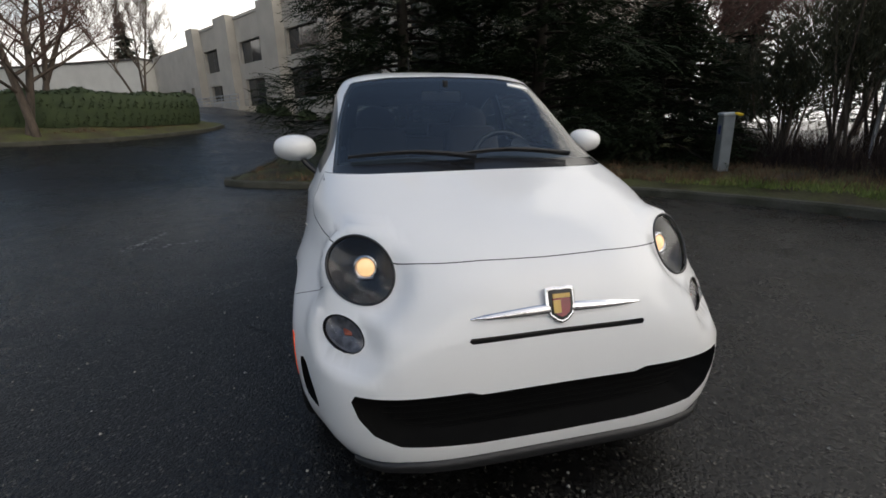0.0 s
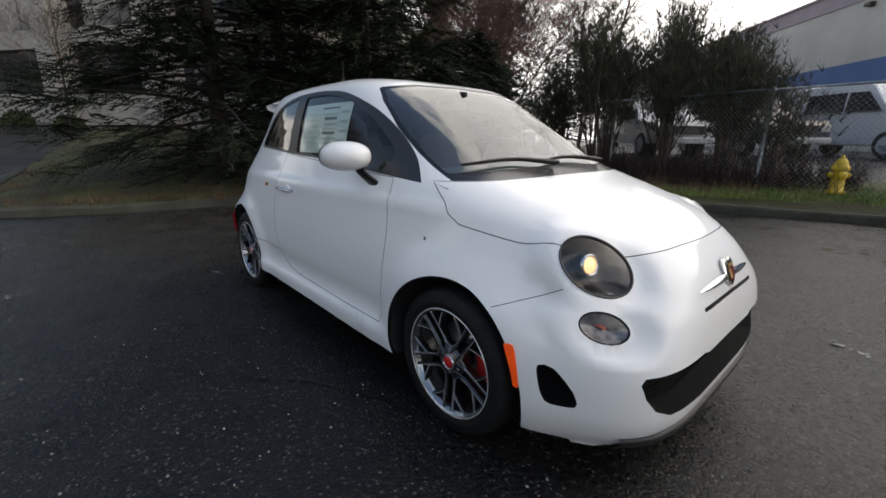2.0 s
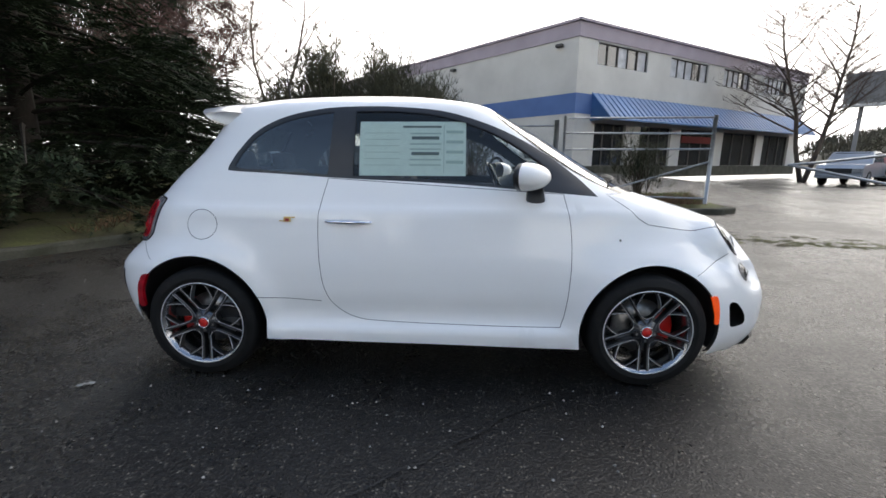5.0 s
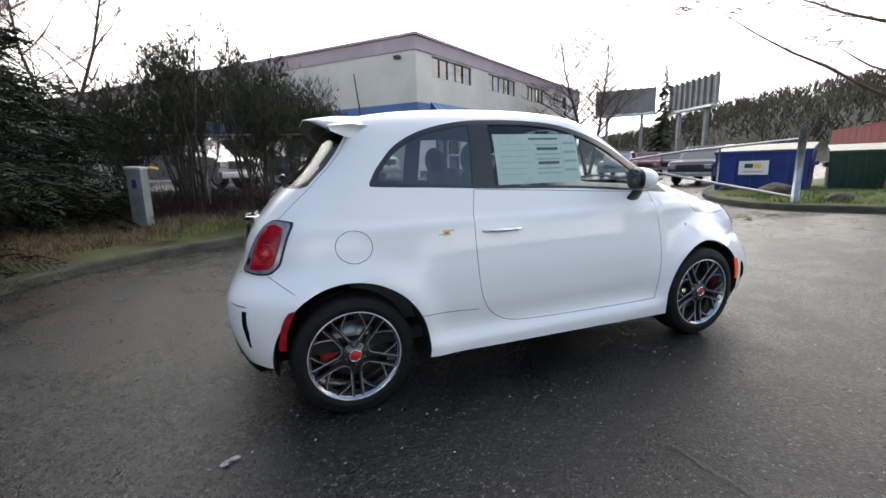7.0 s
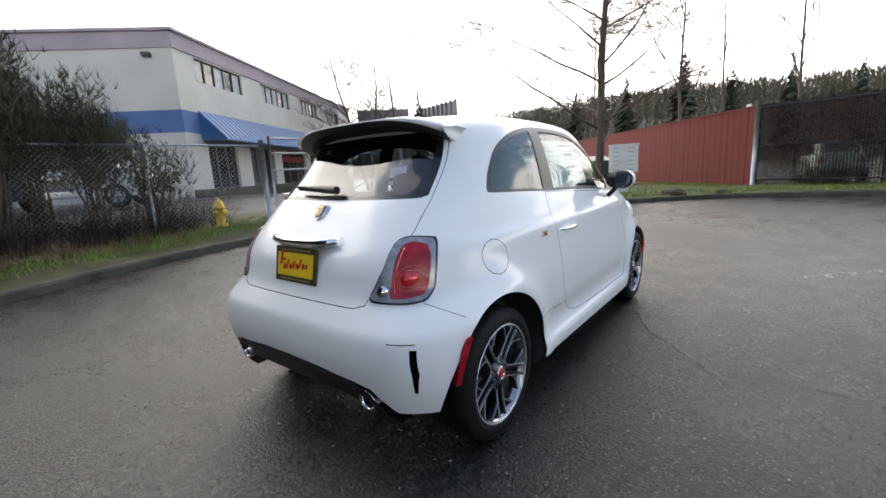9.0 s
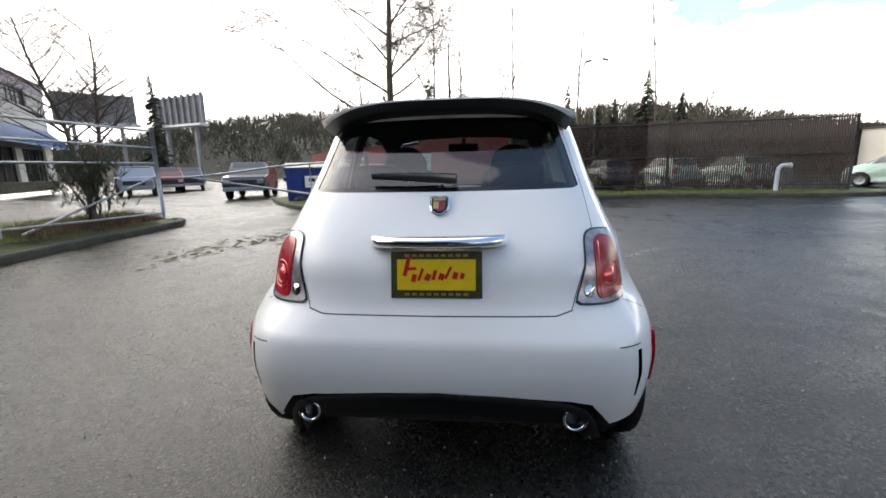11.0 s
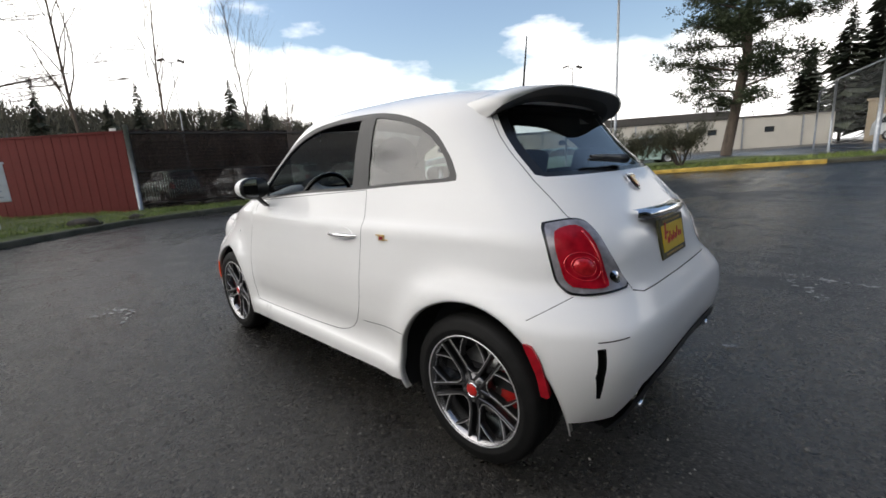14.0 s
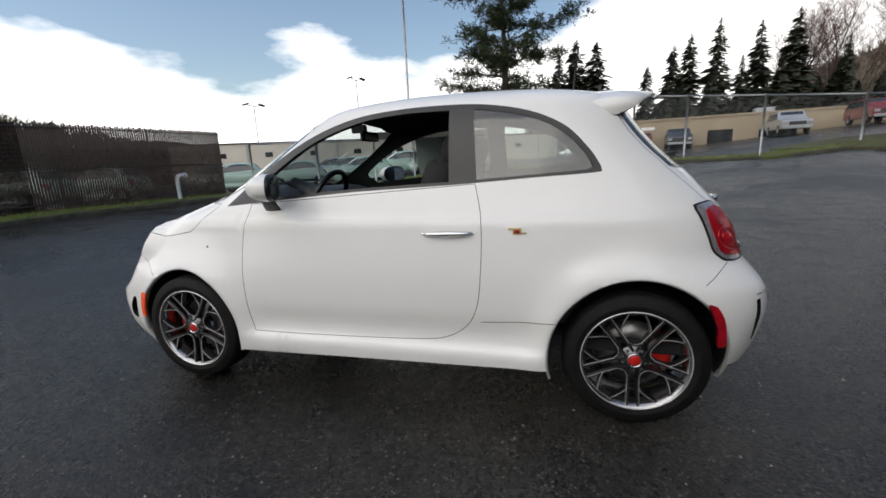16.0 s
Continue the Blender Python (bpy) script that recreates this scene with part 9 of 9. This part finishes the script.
def boxy_vehicle(name, label, m, prof, glass, w, material, wheels_x, r=0.36, bonnet=None):
    """A van, truck or estate from its side outline: rounded shoulders, inset panes, wheels."""
    t = thing(name, label, "car", "vehicles in the far lots", m=m)
    P = dense(prof, 0.3, True, False)
    zmax, zmin = P[:, 1].max(), P[:, 1].min()
    c = P.mean(0)

    def half(z):
        k2 = max(0.0, (z - 0.55 * zmax) / (0.45 * zmax))
        return w * (1 - 0.14 * k2 * k2)
    rings = []
    for f, s in ((0.90, 1.0), (0.97, 0.985), (1.0, 0.94), (1.0, -0.94), (0.97, -0.985), (0.90, -1.0)):
        rings.append([(c[0] + (x - c[0]) * (1 - (1 - f) * 0.35), s * half(z), c[1] + (z - c[1]) * (1 - (1 - f) * 0.5)) for x, z in P])
    n = len(P)
    V = [q for rr in rings for q in rr]
    F = [(i * n + j, i * n + (j + 1) % n, (i + 1) * n + (j + 1) % n, (i + 1) * n + j) for i in range(5) for j in range(n)]
    F += [tuple(range(n))[::-1], tuple(range(5 * n, 6 * n))]
    part_np("body", V, F, material, t, smooth=False)
    for gname, g in glass:
        for s in (1, -1):
            gv = [(x, s * (half(z) + 0.03), z) for x, z in g]
            gv += [(x, s * (half(z) - 0.05), z) for x, z in g]
            k2 = len(g)
            part_np(gname, gv, [tuple(range(k2))] + [(i, (i + 1) % k2, k2 + (i + 1) % k2, k2 + i) for i in range(k2)], M_CARGLASS, t, smooth=False)
    if bonnet:
        (xa, za), (xb, zb) = bonnet
        yy = w * 0.80
        gv = [(xa + 0.02, -yy, za), (xa + 0.02, yy, za), (xb + 0.02, yy * 0.9, zb), (xb + 0.02, -yy * 0.9, zb), (xa - 0.05, -yy, za), (xa - 0.05, yy, za), (xb - 0.05, yy * 0.9, zb), (xb - 0.05, -yy * 0.9, zb)]
        part_np("windscreen", gv, [(0, 1, 2, 3), (0, 4, 5, 1), (1, 5, 6, 2), (2, 6, 7, 3), (3, 7, 4, 0)], M_CARGLASS, t, smooth=False)
    xf = P[:, 0].max()
    for s in (1, -1):
        bm = bmesh.new()
        box_bm(bm, xf - 0.02, s * w * 0.78, 0.80, 0.08, 0.28, 0.18, 0.02)
        part("headlight", bm, M_RIM2, t)
        for x in wheels_x:
            simple_wheel(t, x, s * (w - 0.10), r, 0.24)
    bm = bmesh.new()
    box_bm(bm, xf - 0.01, 0, 0.78, 0.06, w * 1.1, 0.24, 0.01)
    part("grille", bm, M_BLACK, t)
    bm = bmesh.new()
    box_bm(bm, xf + 0.02, 0, 0.48, 0.14, w * 1.9, 0.18, 0.03)
    part("bumper", bm, M_GALV, t)
    return t


VAN = [(2.55, 0.35), (2.60, 0.75), (2.50, 1.02), (1.55, 1.22), (0.85, 1.98), (0.5, 2.08), (-2.6, 2.08), (-2.72, 1.2), (-2.72, 0.35)]
VANG = [("side_window", [(1.28, 1.28), (0.80, 1.80), (0.30, 1.82), (0.30, 1.28)]), ("side_window", [(0.18, 1.28), (0.18, 1.82), (-1.0, 1.82), (-1.0, 1.28)])]
SUV = [(2.3, 0.4), (2.35, 0.85), (2.2, 1.02), (1.1, 1.12), (0.45, 1.72), (-1.9, 1.74), (-2.3, 1.1), (-2.35, 0.4)]
SUVG = [("side_window", [(0.85, 1.16), (0.38, 1.60), (-0.30, 1.62), (-0.30, 1.16)]), ("side_window", [(-0.4, 1.16), (-0.4, 1.62), (-1.7, 1.60), (-1.95, 1.16)])]
TRUCK = [(2.7, 0.45), (2.75, 0.9), (2.6, 1.08), (1.5, 1.15), (0.95, 1.75), (-0.2, 1.76), (-0.5, 1.15), (-2.7, 1.12), (-2.75, 0.5)]
TRUCKG = [("side_window", [(1.25, 1.2), (0.9, 1.64), (0.3, 1.66), (0.3, 1.2)]), ("side_window", [(0.2, 1.2), (0.2, 1.66), (-0.2, 1.64), (-0.35, 1.2)])]


def at(x, y, a):
    return pose(x, y, terrain(x, y), 0, 0, a)


boxy_vehicle("van", "white full-size van parked at the blue-striped wall", at(0.9, 16.3, -38), VAN, VANG, 0.98, M_CARWHITE, (1.6, -1.7), 0.38, ((1.45, 1.28), (0.88, 1.92)))
boxy_vehicle("suv", "dark grey utility wagon parked beside the van", at(-1.9, 15.0, -40), SUV, SUVG, 0.92, M_CARDARK, (1.4, -1.4), 0.37, ((1.05, 1.14), (0.48, 1.68)))
boxy_vehicle("suv", "dark blue-grey wagon half hidden by shrubs", at(-4.2, 13.6, -42), SUV, SUVG, 0.92, M_CARSILVER, (1.4, -1.4), 0.37, ((1.05, 1.14), (0.48, 1.68)))
boxy_vehicle("pickup_truck", "silver pickup parked in the far lot", at(21.5, 21.3, 215), TRUCK, TRUCKG, 0.95, M_CARSILVER, (1.75, -1.75), 0.40, ((1.4, 1.18), (0.98, 1.70)))
boxy_vehicle("suv", "dark red wagon parked in the far lot", at(25.0, 22.2, 218), SUV, SUVG, 0.92, M_CARRED, (1.4, -1.4), 0.37, ((1.05, 1.14), (0.48, 1.68)))
boxy_vehicle("suv", "black wagon parked in the far lot", at(28.0, 22.8, 215), SUV, SUVG, 0.92, M_CARDARK, (1.4, -1.4), 0.37, ((1.05, 1.14), (0.48, 1.68)))
boxy_vehicle("suv", "dark wagon at the lot entrance", at(17.5, 11.6, 200), SUV, SUVG, 0.92, M_CARDARK, (1.4, -1.4), 0.37, ((1.05, 1.14), (0.48, 1.68)))
for i, (x, y, a, mt, lb) in enumerate(((-5.4, -39.5, 170, M_CARSILVER, "silver wagon parked before the tan building"), (-8.2, -39.2, 80, M_CARRED, "dark red wagon parked before the tan building"), (-11.0, -38.6, 80, M_CARDARK, "dark wagon parked before the tan building"), (-18.0, -36.4, 80, M_CARSILVER, "silver wagon parked before the tan building"), (-22.5, -35.0, 80, M_CARRED, "dark red wagon parked before the tan building"), (-27.5, -34.0, 75, M_CARWHITE, "white wagon parked before the tan building"))):
    boxy_vehicle("suv", lb, at(x, y, a), SUV, SUVG, 0.9, mt, (1.4, -1.4), 0.36, ((1.05, 1.14), (0.48, 1.68)))
boxy_vehicle("suv", "dark parked car beyond the hedge trees", at(-14.5, -16.8, 60), SUV, SUVG, 0.9, M_CARSILVER, (1.4, -1.4), 0.36, ((1.05, 1.14), (0.48, 1.68)))


# ---- yard surface details ----
M_CRACK = mat("crack_tar", (0.008, 0.008, 0.008), 0.5, var=0.2)
M_MARK = mat("worn_white_mark", (0.45, 0.45, 0.43), 0.5, var=0.4, scale=12, fine=0.3)
M_LEAF = mat("fallen_leaf", (0.10, 0.06, 0.03), 0.8, var=0.4, island=0.5)
M_CHIP = mat("loose_stone", (0.26, 0.25, 0.23), 0.7, var=0.3, scale=20, island=0.4)


def crack(pts, w, seed):
    rng = random.Random(seed)
    line = dense(pts, 0.07, False, True)
    V = []
    for i, p in enumerate(line):
        a, b = line[max(0, i - 1)], line[min(len(line) - 1, i + 1)]
        d = (b - a) / np.linalg.norm(b - a)
        n = np.array([-d[1], d[0]])
        j = n * rng.gauss(0, 0.012)
        ww = w * rng.uniform(0.4, 1.3)
        z = terrain(*p) + 0.009
        V += [(*(p + j - n * ww), z), (*(p + j + n * ww), z)]
    ob = part_np("crack", V, [(2 * i, 2 * i + 2, 2 * i + 3, 2 * i + 1) for i in range(len(line) - 1)], M_CRACK, smooth=False)
    tagged(ob, "thin dark crack in the asphalt", "crack", kind="structure")


crack([(0.95, -0.82), (0.46, -1.05), (0.20, -1.27), (0.0, -1.45), (-0.17, -1.57)], 0.006, 1)
crack([(-0.02, -1.47), (0.05, -1.85), (-0.02, -2.25), (0.1, -2.8), (-0.2, -3.6)], 0.005, 2)
crack([(-9.5, -4.6), (-7.2, -5.4), (-5.2, -5.2), (-3.6, -6.4)], 0.014, 3)
crack([(-4.0, 1.0), (-3.2, 2.4), (-2.9, 3.6)], 0.010, 4)


def scrape(pts, w, seed, label="pale scuffed mark on the asphalt"):
    rng = random.Random(seed)
    V, F = [], []
    for (x0, y0), (x1, y1) in zip(pts, pts[1:]):
        L = math.hypot(x1 - x0, y1 - y0)
        for i in range(int(L / 0.02)):
            t = rng.random()
            p = Vector((x0 + (x1 - x0) * t + rng.gauss(0, w), y0 + (y1 - y0) * t + rng.gauss(0, w), 0))
            s = rng.uniform(0.005, 0.02)
            a = rng.uniform(0, 6.28)
            o = len(V)
            z = terrain(p.x, p.y) + 0.0095
            for k2 in range(5):
                V.append((p.x + s * math.cos(a + k2 * 1.257) * rng.uniform(0.6, 1.6), p.y + s * math.sin(a + k2 * 1.257) * rng.uniform(0.5, 1.2), z))
            F.append(tuple(range(o, o + 5)))
    ob = part_np("scuff", V, F, M_MARK, smooth=False)
    tagged(ob, label, "scuff mark", kind="stuff")


scrape([(-1.85, -2.85), (-2.2, -2.78), (-2.56, -2.73)], 0.03, 1)
scrape([(-1.82, -2.68), (-2.13, -2.16)], 0.03, 2)
scrape([(2.70, 1.40), (2.45, 1.25), (2.05, 1.41)], 0.014, 3)
scrape([(2.45, 1.25), (2.55, 1.55)], 0.012, 4)
scrape([(-1.79, -0.96), (-1.70, -0.90)], 0.008, 5)
scrape([(3.8, -8.1), (1.6, -7.2)], 0.03, 6)
scrape([(2.5, -2.0), (3.1, -2.6)], 0.03, 7)


def pebbles():
    rng = random.Random(77)
    V, F = [], []
    for _ in range(1500):
        a, r = rng.uniform(0, 6.28), rng.uniform(1.0, 7.0)
        x, y = r * math.cos(a) * 1.2, r * math.sin(a)
        s = rng.uniform(0.003, 0.009)
        o = len(V)
        z = terrain(x, y) + 0.004
        V += [(x - s, y, z), (x, y - s * 0.8, z), (x + s, y, z), (x, y + s * 0.9, z), (x + s * 0.2, y, z + s * 1.1)]
        F += [(o, o + 1, o + 4), (o + 1, o + 2, o + 4), (o + 2, o + 3, o + 4), (o + 3, o, o + 4)]
    MV, MF = [], []
    for _ in range(420):
        t = rng.random()
        x, y = 2.2 + 6.2 * t + rng.gauss(0, 0.25), 4.25 - 1.75 * t + rng.gauss(0, 0.16) + 0.5 * (rng.random() < 0.2)
        s, o, z = rng.uniform(0.015, 0.075), len(MV), terrain(x, y) + 0.003
        k, a0 = 7, rng.uniform(0, 6.28)
        MV += [(x + math.cos(a0 + 6.283 * i / k) * s * rng.uniform(0.6, 1.6), y + math.sin(a0 + 6.283 * i / k) * s * rng.uniform(0.4, 1.0), z) for i in range(k)] + [(x, y, z + s * rng.uniform(0.08, 0.25))]
        MF += [(o + i, o + (i + 1) % k, o + k) for i in range(k)]
    tagged(part_np("mud", MV, MF, M_SOIL, smooth=False), "brown mud and leaf litter dragged over the asphalt", "mud", kind="stuff")
    ob = part_np("loose_gravel", V, F, M_CHIP, smooth=False)
    tagged(ob, "loose pale chips scattered on the asphalt", "gravel", kind="stuff")
    V, F = [], []
    for _ in range(700):
        if rng.random() < 0.6:
            t = rng.random()
            i = rng.randrange(4, 11)
            p = Vector(KERB_NORTH[i]).lerp(Vector(KERB_NORTH[min(12, i + 1)]), t)
            x, y = p.x + rng.gauss(0.25, 0.35), p.y - abs(rng.gauss(0.25, 0.35))
        else:
            i = rng.randrange(0, 6)
            p = Vector(KERB_EAST[i]).lerp(Vector(KERB_EAST[i + 1]), rng.random())
            x, y = p.x - abs(rng.gauss(0.4, 0.5)), p.y + rng.gauss(0, 0.3)
        s, a = rng.uniform(0.01, 0.035), rng.uniform(0, 6.28)
        o = len(V)
        z = terrain(x, y) + 0.012
        V += [(x, y, z), (x + s * math.cos(a), y + s * math.sin(a), z + 0.006), (x + s * 1.8 * math.cos(a + 0.5), y + s * 1.8 * math.sin(a + 0.5), z), (x + s * math.cos(a + 1.1), y + s * math.sin(a + 1.1), z + 0.008)]
        F.append((o, o + 1, o + 2, o + 3))
    ob = part_np("leaf_litter", V, F, M_LEAF, smooth=False)
    tagged(ob, "wet leaves and mud along the kerbs", "leaf litter", kind="stuff")


pebbles()
